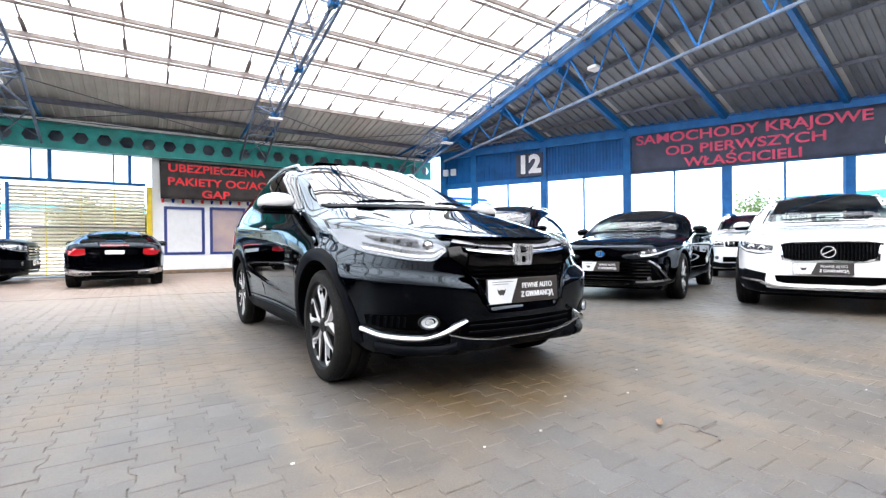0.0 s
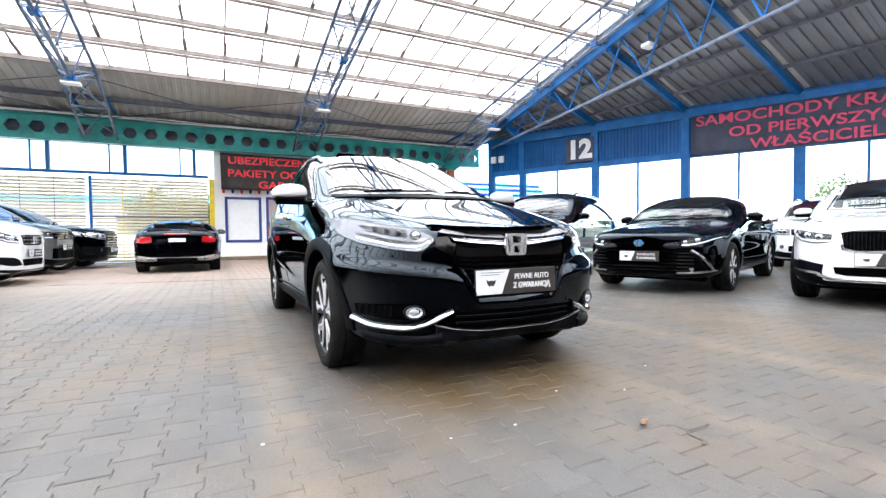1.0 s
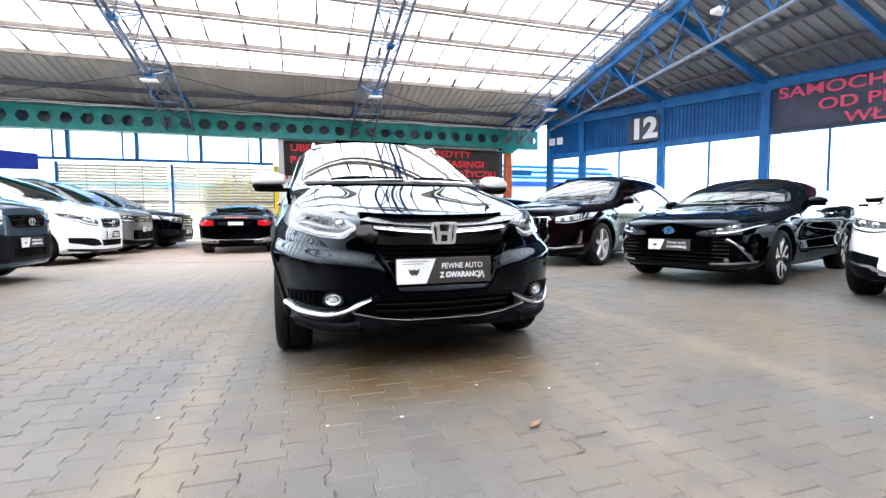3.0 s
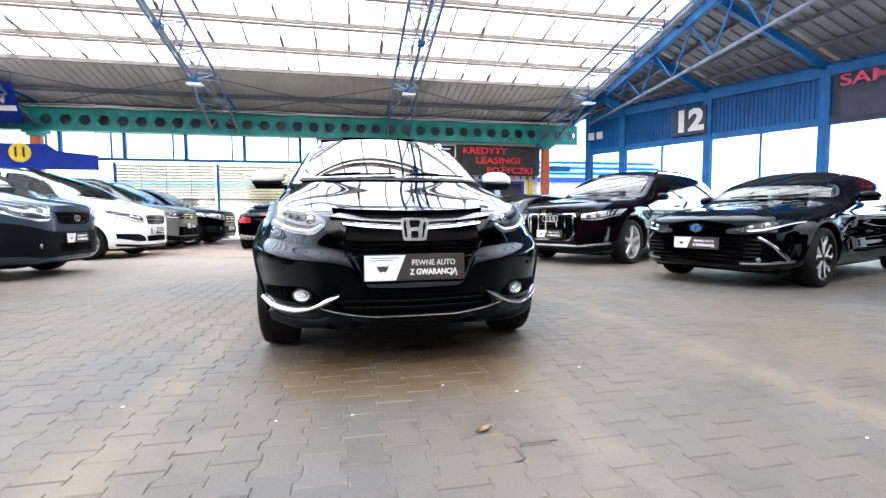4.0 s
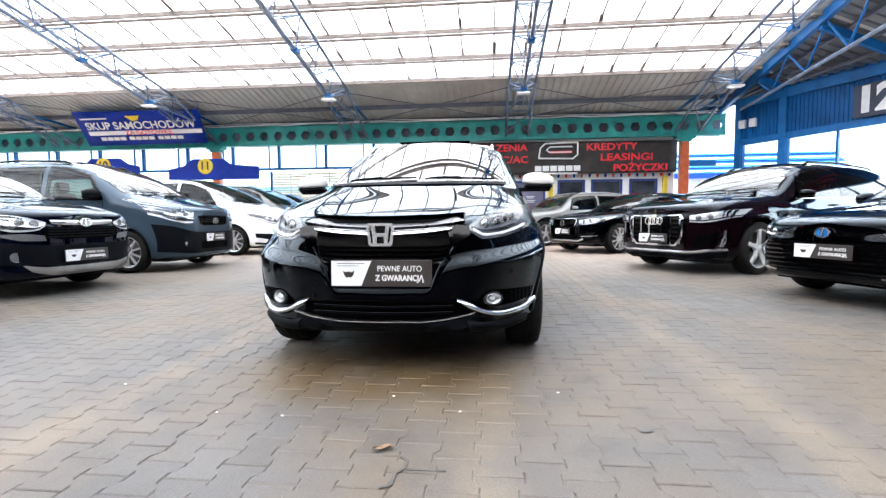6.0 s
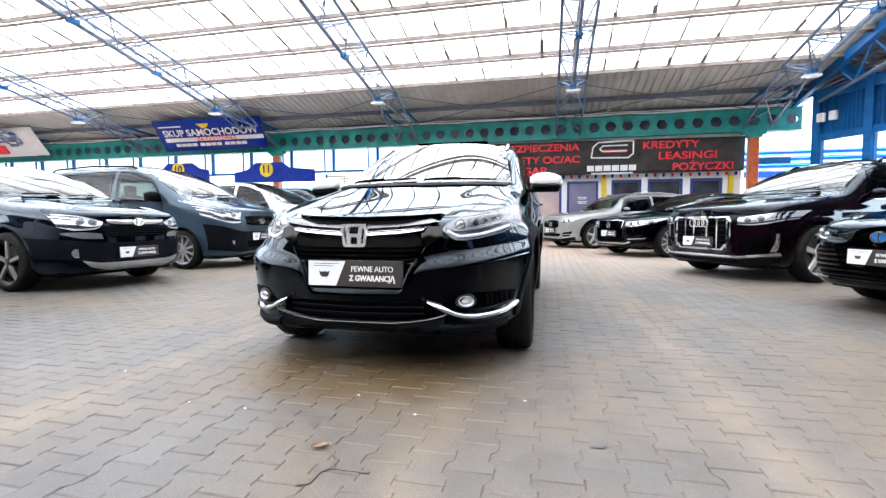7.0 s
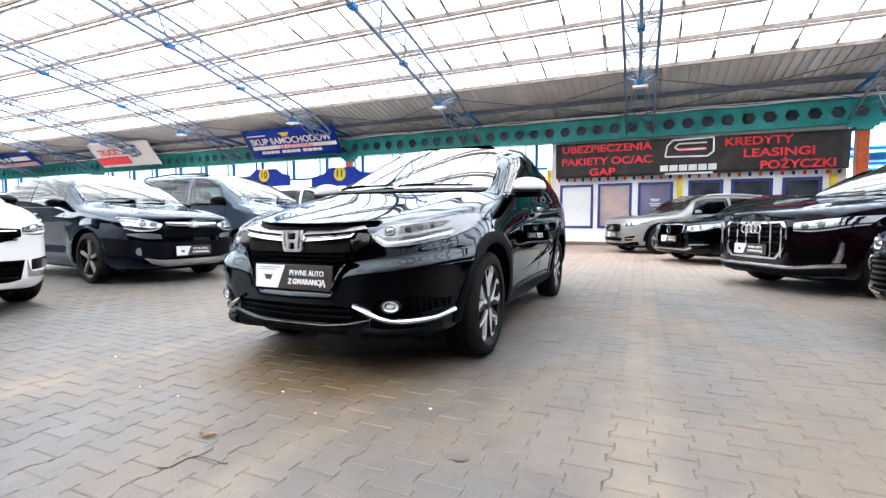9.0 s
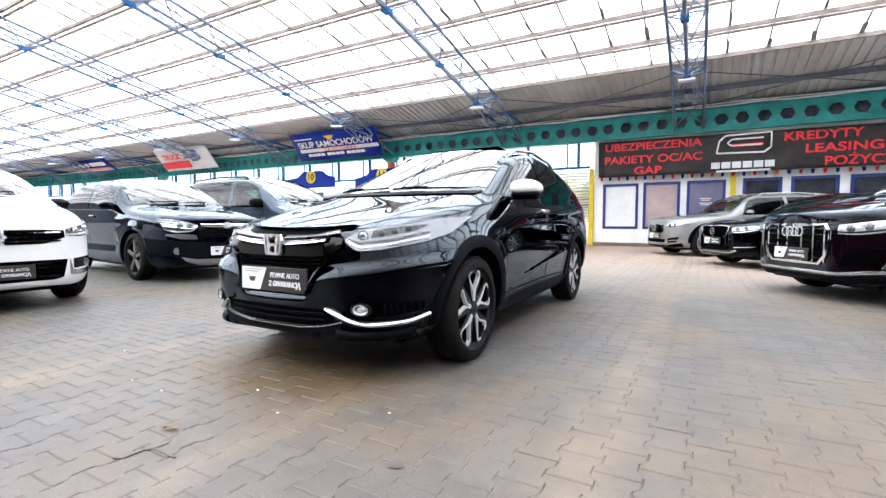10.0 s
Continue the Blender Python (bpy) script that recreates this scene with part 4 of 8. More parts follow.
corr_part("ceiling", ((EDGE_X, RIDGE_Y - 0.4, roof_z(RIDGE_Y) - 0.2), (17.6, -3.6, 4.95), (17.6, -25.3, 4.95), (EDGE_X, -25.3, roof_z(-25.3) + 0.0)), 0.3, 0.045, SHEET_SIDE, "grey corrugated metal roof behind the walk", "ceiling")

# ---- outside the glass ----
bm = bmesh.new()
box(bm, (-60, 15.7, -0.06), (60, 120, -0.02))
tagged(part("pavement", bm, YARD), "sunlit pale yard outside the hall", "pavement", kind="structure")
for nm, lab, lo, hi, mt in (("shed", "low white building with a blue roof edge outside", (24, -6, 0), (34, 6, 2.6), WHITE), ("shed", "low pale building beyond the yard", (-26, 34, 0), (2, 44, 3.2), WHITE)):
    t = thing(nm, lab, "building")
    part("wall", box(bmesh.new(), lo, hi), mt, t)
    part("roof", box(bmesh.new(), (lo[0] - 0.6, lo[1] - 0.6, hi[2]), (hi[0] + 0.6, hi[1] + 0.6, hi[2] + 0.35)), CYAN, t)
    for k in range(5):
        f = (k + 0.5) / 5
        y = lo[1] + (hi[1] - lo[1]) * f
        if lo[0] > 0:
            part("window", box(bmesh.new(), (lo[0] - 0.03, y - 0.6, 1.0), (lo[0] + 0.02, y + 0.6, 2.1)), DARK_GLASS, t)
        else:
            x = lo[0] + (hi[0] - lo[0]) * f
            part("window", box(bmesh.new(), (x - 0.9, lo[1] - 0.03, 1.0), (x + 0.9, lo[1] + 0.02, 2.3)), DARK_GLASS, t)


def tree(x, y, h, seed):
    t = thing("tree", "leafy green tree outside the windows", "tree", "trees outside")
    rng = random.Random(seed)
    bm = bmesh.new()
    bmesh.ops.create_cone(bm, cap_ends=True, segments=8, radius1=0.16, radius2=0.07, depth=h * 0.6, matrix=Matrix.Translation((x, y, h * 0.3)))
    for k in range(7):
        a = rng.uniform(0, 6.28)
        z = h * rng.uniform(0.35, 0.6)
        tube(bm, (x, y, z), (x + math.cos(a) * h * 0.22, y + math.sin(a) * h * 0.22, z + h * 0.2), 0.035, 5)
    part("trunk", bm, RUST, t)
    verts, faces = [], []
    for k in range(1500):
        c = Vector((rng.gauss(0, 0.17), rng.gauss(0, 0.17), rng.gauss(0, 0.14))) * h + Vector((x, y, h * 0.68))
        s = rng.uniform(0.06, 0.13)
        u = Vector((rng.gauss(0, 1), rng.gauss(0, 1), rng.gauss(0, 1))).normalized() * s
        v = Vector((rng.gauss(0, 1), rng.gauss(0, 1), rng.gauss(0, 1))).normalized() * s
        j = len(verts)
        verts += [c - u, c + v, c + u, c - v]
        faces.append((j, j + 1, j + 2, j + 3))
    me = bpy.data.meshes.new("crown")
    me.from_pydata(verts, [], faces)
    part("crown", me, LEAF, t)


tree(36, 13, 4.6, 1)
tree(-2.2, 18.6, 2.5, 2)
tree(-3.7, 19.0, 2.6, 3)
tree(-0.9, 18.9, 2.4, 4)
# blue roofed stall behind the corner of the hall
st = thing("market_stall", "blue ribbed roof and pale wall of a stall outside", "building")
part("wall", box(bmesh.new(), (9.6, 20.2, -0.02), (17.0, 24.0, 2.95)), WHITE, st)
bm = bmesh.new()
for a, b in (((9.3, 19.8, 2.85), (17.3, 19.8, 2.85)), ((9.3, 21.2, 3.95), (17.3, 21.2, 3.95))):
    for p in (a, b):
        bm.verts.new(p)
bm.verts.ensure_lookup_table()
f = bm.faces.new([bm.verts[i] for i in (0, 1, 3, 2)])
bmesh.ops.solidify(bm, geom=[f], thickness=0.05)
part("roof", bm, CYAN, st)
for k in range(6):
    y, z = 19.86 + 0.22 * k, 2.93 + 0.173 * k
    part("batten", box(bmesh.new(), (9.3, y - 0.03, z), (17.3, y + 0.03, z + 0.06)), SIGN_BLUE if k % 2 else PRINT_WHITE, st)
part("fascia", box(bmesh.new(), (9.3, 19.72, 2.62), (17.3, 19.79, 2.86)), SIGN_BLUE, st)
t, m, w, h = hung_board("tilted blue sign board with pale lettering and a salmon band", -37.5, -32.4, 5.04, 4.35, SIGN_BLUE)
for x0, x1 in ((-0.42, -0.02), (0.04, 0.40)):
    part("print_bar", box(bmesh.new(), (w * x0, -0.10, h * 0.06), (w * x1, -0.05, h * 0.30), m), PRINT_WHITE, t)
part("salmon_band", box(bmesh.new(), (-w * 0.42, -0.10, -h * 0.30), (w * 0.46, -0.05, -h * 0.08), m), SALMON, t)

# ---- cars ----
from mathutils.bvhtree import BVHTree


def pchip(xs, ys, x):
    """Smooth, overshoot-free curve through the points (xs, ys), at x."""
    xs, ys, x = np.asarray(xs, float), np.asarray(ys, float), np.asarray(x, float)
    h = np.diff(xs)
    d = np.diff(ys, axis=0) / (h if ys.ndim == 1 else h[:, None])
    m = np.zeros_like(ys)
    w1, w2 = 2 * h[1:] + h[:-1], h[1:] + 2 * h[:-1]
    if ys.ndim > 1:
        w1, w2 = w1[:, None], w2[:, None]
    ok = d[:-1] * d[1:] > 0
    safe = np.where(ok, w1 / np.where(ok, d[:-1], 1) + w2 / np.where(ok, d[1:], 1), 1)
    m[1:-1] = np.where(ok, (w1 + w2) / safe, 0)
    m[0], m[-1] = d[0], d[-1]
    i = np.clip(np.searchsorted(xs, x, side="right") - 1, 0, len(xs) - 2)
    t = (x - xs[i]) / h[i]
    hh = h[i]
    if ys.ndim > 1:
        t, hh = t[..., None], hh[..., None]
    return (2 * t**3 - 3 * t**2 + 1) * ys[i] + (t**3 - 2 * t**2 + t) * hh * m[i] + (-2 * t**3 + 3 * t**2) * ys[i + 1] + (t**3 - t**2) * hh * m[i + 1]


def blurred(a, sigma):
    """The rows of a, each mixed with its neighbours."""
    r = int(3 * sigma) + 1
    k = np.exp(-0.5 * (np.arange(-r, r + 1) / sigma) ** 2)
    k /= k.sum()
    p = np.concatenate([2 * a[:1] - a[r:0:-1], a, 2 * a[-1:] - a[-2:-r - 2:-1]])
    return np.stack([np.convolve(p[:, i], k, "valid") for i in range(a.shape[1])], 1)


class Shell:
    """The smooth outer skin of a car from its stations (y, w, zb, zw, ws, zs, wt, zt, zc), or with a second waist
    point (y, zb, w, zw, wm, zm, ws, zs, wt, zt, zc)."""

    def __init__(self, keys, nu=80, nv=48, shape=None):
        k = np.array(keys, float)
        u = np.linspace(0, len(k) - 1, nu)
        st = pchip(np.arange(len(k)), k, u)
        # ease the skin along the car, but not at the two ends
        reach = np.interp(u, [0, 3.5, 5.5, len(k) - 5, len(k) - 3, len(k) - 1], [0, 0, 1, 1, 0, 0])[:, None]
        st = st + reach * (blurred(st, 0.75 * nu / (len(k) - 1)) - st)
        rows = []
        for row in st:
            if len(row) == 9:
                y, w, zb, zw, ws, zs, wt, zt, zc = row
                px = np.array([0, 0.82 * w, 0.965 * w, w, ws, wt, 0.58 * wt, 0])
                pz = np.array([zb, zb, zb + 0.22 * (zw - zb), zw, zs, zt, zt + 0.78 * (zc - zt), zc])
            else:
                y, zb, w, zw, wm, zm, ws, zs, wt, zt, zc = row
                px = np.array([0, 0.80 * w, 0.955 * w, w, wm, ws, wt, 0.55 * wt, 0])
                pz = np.array([zb, zb, zb + 0.22 * (zw - zb), zw, zm, zs, zt, zt + 0.70 * (zc - zt), zc])
            v = np.linspace(0, len(px) - 1, nv)
            xz = pchip(np.arange(len(px)), np.stack([px, pz], 1), v)
            # and across the bonnet and roof
            loop = np.concatenate([xz, (xz * (-1, 1))[::-1][1:]])
            soft = blurred(loop, 0.5 * nv / (len(px) - 1))[:nv]
            xz = xz + np.interp(v, [0, len(px) - 3.4, len(px) - 2.2, len(px) - 1], [0, 0, 1, 1])[:, None] * (soft - xz)
            xz[-1, 0] = 0.0
            half = [(a, y, b) for a, b in xz]
            rows.append(half + [(-a, yy, b) for a, yy, b in half[-2:0:-1]])
        self.nu, self.nv2 = nu, len(rows[0])
        self.verts = [Vector(shape(*p)) if shape else Vector(p) for r in rows for p in r]
        n = self.nv2
        self.faces = [(i * n + j, i * n + (j + 1) % n, (i + 1) * n + (j + 1) % n, (i + 1) * n + j) for i in range(nu - 1) for j in range(n)]
        self.bvh = BVHTree.FromPolygons(self.verts, self.faces)

    def at(self, view, a, b):
        """The point of the skin and its outward normal, seen from one side at (a, b)."""
        o, d = {"f": ((a, -6, b), (0, 1, 0)), "r": ((a, 9, b), (0, -1, 0)), "s": ((4, a, b), (-1, 0, 0)), "t": ((a, b, 5), (0, 0, -1))}[view]
        p, n, _, _ = self.bvh.ray_cast(Vector(o), Vector(d))
        if p is None:
            p, n, _, _ = self.bvh.find_nearest(Vector(o) + Vector(d) * (4 if view == "s" else 6))
        if n.dot(Vector(d)) > 0:
            n = -n
        return p, n

    def body(self, name, material, parent, holes, arches, label):
        """The skin as one mesh, with window holes and wheel wells cut out."""
        bm = bmesh.new()
        vs = [bm.verts.new(v) for v in self.verts]
        for f in self.faces:
            bm.faces.new([vs[i] for i in f])
        bmesh.ops.remove_doubles(bm, verts=bm.verts, dist=0.0008)
        bmesh.ops.dissolve_degenerate(bm, edges=bm.edges, dist=0.0005)
        bmesh.ops.recalc_face_normals(bm, faces=bm.faces)
        tmp = bpy.data.meshes.new(name)
        bm.to_mesh(tmp)
        bm.free()
        tmp.materials.append(material)
        ob = new(name, tmp)
        cut = bmesh.new()
        for y, r, xin in arches:
            for sx in (-1, 1):
                tube(cut, (sx * xin, y, r[1]), (sx * 1.4, y, r[1]), r[0], 40)
        cme = mesh_of(cut, "well")
        cme.materials.append(PLASTIC)
        cob = new("well", cme)
        md = ob.modifiers.new("wells", "BOOLEAN")
        md.operation, md.object, md.solver, md.material_mode = "DIFFERENCE", cob, "EXACT", "TRANSFER"
        me = bpy.data.meshes.new_from_object(ob.evaluated_get(bpy.context.evaluated_depsgraph_get()))
        bpy.data.objects.remove(ob)
        bpy.data.objects.remove(cob)
        bm = bmesh.new()
        bm.from_mesh(me)
        kill = []
        for f in bm.faces:
            c, nn = f.calc_center_median(), f.normal
            for view, poly in holes:
                q = {"f": (c.x, c.z), "r": (c.x, c.z), "s": (c.y, c.z), "t": (c.x, c.y)}[view]
                face_ok = {"f": nn.y < -0.05 and c.y < 2.2, "r": nn.y > 0.05 and c.y > 1.5, "s": abs(nn.x) > 0.3, "t": nn.z > 0.2}[view]
                if face_ok and inside(q, poly):
                    kill.append(f)
                    break
        bmesh.ops.delete(bm, geom=kill, context="FACES")
        bm.to_mesh(me)
        bm.free()
        me.shade_smooth()
        me.set_sharp_from_angle(angle=radians(38))
        return part(name, me, material, parent, label)


def inside(p, poly):
    x, y = p
    r = False
    for (x1, y1), (x2, y2) in zip(poly, poly[1:] + poly[:1]):
        if (y1 > y) != (y2 > y) and x < (x2 - x1) * (y - y1) / (y2 - y1) + x1:
            r = not r
    return r


def resample(pts, n):
    pts = np.array(pts, float)
    s = np.concatenate([[0], np.cumsum(np.linalg.norm(np.diff(pts, axis=0), axis=1))])
    q = np.linspace(0, s[-1], n)
    return pchip(s, pts, q) if len(pts) > 2 else np.stack([np.interp(q, s, pts[:, i]) for i in range(2)], 1)


def strip(shell, view, A, B, material, name, parent, off=0.004, n=18, m=5, label="", mirror=False, hump=0.0, edge=0.006, tilt=0.0, fair=False):
    """A patch laid on the skin between the lines A and B as seen from one side, with a turned-down rim."""
    A, B = resample(A, n), resample(B, n)
    ks = [0.0, *np.linspace(0, 1, m), 1.0]
    rows = []
    for i in [0, *range(n), n - 1]:
        row = []
        for jj, k in enumerate(ks):
            a, b = A[i] * (1 - k) + B[i] * k
            p, nn = shell.at(view, a, b)
            rim = jj in (0, m + 1) or len(rows) in (0, n + 1)
            h = hump * math.sin(math.pi * min(1, max(0, k))) if hump else 0
            row.append(p + nn * ((-edge if rim else off + tilt * k) + (0 if rim else h)))
        rows.append(row)
    if fair:
        # one even curve in both directions, as bent glass has
        g = [p for r in rows[1:-1] for p in r[1:-1]]
        c = np.mean([p.z for p in g])
        terms = lambda p: [p.x ** i * (p.z - c) ** j for i in (0, 2, 4) for j in (0, 1, 2)]
        fit = np.linalg.lstsq(np.array([terms(p) for p in g]), np.array([p.y for p in g]), rcond=None)[0]
        for p in g:
            p.y = float(np.dot(terms(p), fit))
    sides = (1, -1) if mirror else (1,)
    out = None
    for sx in sides:
        me = grid_mesh(name, [[(p.x * sx, p.y, p.z) for p in r] for r in rows])
        bm = bmesh.new()
        bm.from_mesh(me)
        bmesh.ops.remove_doubles(bm, verts=bm.verts, dist=1e-5)
        bmesh.ops.recalc_face_normals(bm, faces=bm.faces)
        p, nn = shell.at(view, *((A[n // 2] + B[n // 2]) / 2))
        nn = Vector((nn.x * sx, nn.y, nn.z))
        if sum(q.normal.dot(nn) * q.calc_area() for q in bm.faces) < 0:
            bmesh.ops.reverse_faces(bm, faces=bm.faces)
        bm.to_mesh(me)
        bm.free()
        me.shade_smooth()
        me.set_sharp_from_angle(angle=radians(40))
        out = part(name, me, material, parent, label)
    return out


def ring(shell, view, poly, width, material, name, parent, off=0.005, mirror=False, label=""):
    """A band of that width inside the closed outline poly, on the skin."""
    c = np.mean(np.array(poly), axis=0)
    P = np.array(list(poly) + [poly[0]], float)
    Q = []
    for p in P:
        d = c - p
        Q.append(p + d / np.linalg.norm(d) * width)
    n = 4 * len(poly) + 1
    A = np.stack([np.interp(np.linspace(0, 1, n), np.linspace(0, 1, len(P)), P[:, i]) for i in range(2)], 1)
    B = np.stack([np.interp(np.linspace(0, 1, n), np.linspace(0, 1, len(P)), np.array(Q)[:, i]) for i in range(2)], 1)
    rows = []
    for a, b in zip(A, B):
        row = []
        for k, h in ((0, -0.004), (0, off), (0.5, off), (1, off), (1, -0.004)):
            p, nn = shell.at(view, *(a * (1 - k) + b * k))
            row.append(p + nn * h)
        rows.append(row)
    for sx in ((1, -1) if mirror else (1,)):
        me = grid_mesh(name, [[(p.x * sx, p.y, p.z) for p in r] for r in rows])
        me.shade_smooth()
        me.set_sharp_from_angle(angle=radians(40))
        part(name, me, material, parent, label)


def lathe(profile, n=40):
    """A surface of revolution about x from (x, r) points."""
    rows = [[(x, r * math.cos(2 * math.pi * i / n), r * math.sin(2 * math.pi * i / n)) for x, r in profile] for i in range(n)]
    return grid_mesh("lathe", rows, close_u=True)


def ease(a, b, x):
    t = min(1.0, max(0.0, (x - a) / (b - a)))
    return t * t * (3 - 2 * t)


def bell(x, c, w):
    return math.exp(-(((x - c) / w) ** 2))


def car_shape(W, R, wb, fo, nose, belt, yc):
    """Pressed-metal relief: hollow doors, shoulder line, flared arches, bumper shelf, bonnet ridges."""
    def f(x, y, z):
        s, a = math.copysign(1.0, x), abs(x)
        k = ease(0.72 * W, 0.9 * W, a)
        mid = ease(R + 0.1, R + 0.35, y) * (1 - ease(wb - R - 0.35, wb - R - 0.1, y))
        dx = -0.032 * bell(z, 0.54, 0.13) * mid + 0.016 * bell(z, belt - 0.15, 0.05) * ease(0.1, 0.6, y)
        for c in (0.0, wb):
            dx += 0.018 * bell(math.hypot(y - c, z - R), R + 0.09, 0.06)
        front = 1 - ease(-fo + 0.2, -fo + 0.5, y)
        crest = nose - 0.19 + 0.05 * (a / W)
        dy = -0.028 * front * (1 - ease(crest, crest + 0.07, z)) * ease(0.2, 0.34, z) * ease(0.25 * W, 0.5 * W, a)
        hood = ease(-fo + 0.1, -fo + 0.4, y) * (1 - ease(yc - 0.25, yc, y)) * ease(nose - 0.06, nose + 0.02, z)
        dz = 0.016 * bell(a, 0.52 * W, 0.07) * hood
        return x + s * dx * k, y + dy, z + dz
    return f


WHEELS = {}


def wheel(style, r, w, parent, m):
    """A road wheel whose outer face looks along +x: tyre > rim with spokes, disc and hub cap."""
    key = (style, r, w)
    if key not in WHEELS:
        h = w / 2
        rr = r * (0.725 if style != "small" else 0.62)
        ty = lathe([(-h * 0.75, rr), (-h * 0.98, rr + 0.02), (-h, r * 0.88), (-h * 0.86, r * 0.975), (-h * 0.7, r), (-h * 0.34, r), (-h * 0.30, r - 0.008), (-h * 0.24, r - 0.008), (-h * 0.2, r), (h * 0.2, r), (h * 0.24, r - 0.008), (h * 0.30, r - 0.008), (h * 0.34, r), (h * 0.7, r), (h * 0.86, r * 0.975), (h, r * 0.88), (h * 0.98, rr + 0.02), (h * 0.75, rr)], 56)
        bm = bmesh.new()
        bm.from_mesh(ty)
        nb = 64
        for i in range(nb):
            a = 2 * math.pi * i / nb
            for s in (-1, 1):
                box(bm, (s * h * 0.84 - 0.012, r * 0.945, -0.005), (s * h * 0.84 + 0.008, r * 0.966, 0.005), Matrix.Rotation(a + s * 0.03, 4, "X"))
        bm.to_mesh(ty)
        bm.free()
        ty.materials.append(RUBBER)
        rim = lathe([(-h * 0.7, rr), (h * 0.3, rr * 0.93), (h * 0.72, rr * 0.95), (h * 0.82, rr * 1.02), (h * 0.74, rr * 1.03)], 48)
        dark = style in ("dark", "twotone", "grey")
        rim.materials.append(ALLOY_DARK if dark else ALLOY)
        sp = bmesh.new()
        ns = {"twotone": 5, "five": 5, "ten": 10, "dark": 5, "small": 8, "grey": 5}[style]
        wid = {"twotone": 0.0165, "five": 0.068, "ten": 0.034, "dark": 0.05, "small": 0.05, "grey": 0.05}[style]
        for i in range(ns):
            base = 2 * math.pi * i / ns
            for off in ((-0.33, 0.33) if style == "twotone" else (0.0,)):
                a0, a1 = base + off * (0.2 if style == "twotone" else 0.9), base + off * 1.1
                p = Vector((h * 0.72, 0.045 * math.cos(a0), 0.045 * math.sin(a0)))
                k = Vector((h * 0.78, 0.5 * rr * math.cos(base + off * 0.62), 0.5 * rr * math.sin(base + off * 0.62)))
                q = Vector((h * 0.74, rr * 1.0 * math.cos(a1), rr * 1.0 * math.sin(a1)))
                legs = [(p, k), (k, q)]
                if style == "twotone":
                    ring_at = lambda r, a: Vector((h * 0.76, r * rr * math.cos(a), r * rr * math.sin(a)))
                    path = [ring_at(0.2, base + off * 0.35), ring_at(0.46, base + off * 0.28), ring_at(0.66, base + off * 0.80), ring_at(0.86, base + off * 1.10), ring_at(0.97, base + off * 0.92), ring_at(1.0, base + off * 0.45)]
                    legs = list(zip(path, path[1:]))
                for s, e in legs:
                    d = (e - s).normalized()
                    side = d.cross(Vector((1, 0, 0))).normalized()
                    vv = [sp.verts.new(x + side * j * wid / 2 + Vector((dx, 0, 0))) for x in (s, e) for j, dx in ((-1, -0.02), (-0.75, 0.004), (0.75, 0.004), (1, -0.02))]
                    for f in ((0, 1, 5, 4), (1, 2, 6, 5), (2, 3, 7, 6)):
                        sp.faces.new([vv[x] for x in f])
        bmesh.ops.recalc_face_normals(sp, faces=sp.faces)
        spm = mesh_of(sp, "spokes")
        spm.materials.append({"dark": ALLOY_DARK, "grey": ALLOY_GREY, "twotone": ALLOY_BRIGHT}.get(style, ALLOY))
        pk = None
        if style == "twotone":
            pb = bmesh.new()
            for i in range(5):
                base = 2 * math.pi * i / 5
                for s in (-1, 1):
                    a = base + s * 0.40
                    d = Vector((0, math.cos(a), math.sin(a)))
                    bar(pb, d * 0.05 + Vector((h * 0.5, 0, 0)), d * rr * 0.95 + Vector((h * 0.55, 0, 0)), 0.05, 0.03)
            pk = mesh_of(pb, "inner_spokes")
            pk.materials.append(ALLOY_DARK)
        hub = lathe([(h * 0.4, 0.075), (h * 0.66, 0.07), (h * 0.74, 0.055), (h * 0.75, 0.0)], 24)
        hub.materials.append(ALLOY_DARK if dark else ALLOY)
        disc = lathe([(h * 0.05, 0.06), (h * 0.1, 0.07), (h * 0.1, rr * 0.78), (-h * 0.1, rr * 0.78), (-h * 0.1, 0.06)], 32)
        disc.materials.append(BRAKE)
        back = lathe([(-h * 0.3, 0.0), (-h * 0.3, rr * 0.9)], 24)
        back.materials.append(PLASTIC)
        for me in (ty, rim, spm, hub, disc):
            me.shade_smooth()
            me.set_sharp_from_angle(angle=radians(40))
        WHEELS[key] = (ty, rim, spm, pk, hub, disc, back)
    ty, rim, spm, pk, hub, disc, back = WHEELS[key]
    e = part("wheel", ty, RUBBER, parent, "black road tyre on alloy rim")
    e.matrix_local = m
    for nm, me in (("rim", rim), ("spokes", spm), ("inner_spokes", pk), ("hub_cap", hub), ("brake_disc", disc), ("dust_shield", back)):
        if me:
            part(nm, me, ALLOY, e)


def four_wheels(parent, style, r, w, track, base, front_turn=0):
    for y in (0.0, base):
        for sx in (-1, 1):
            m = pose(sx * (track - w / 2), y, r, 0, 0, (0 if sx > 0 else 180))
            wheel(style, r, w, parent, m @ pose(0, 0, 0, 17 * (y + 1), 0, 0))


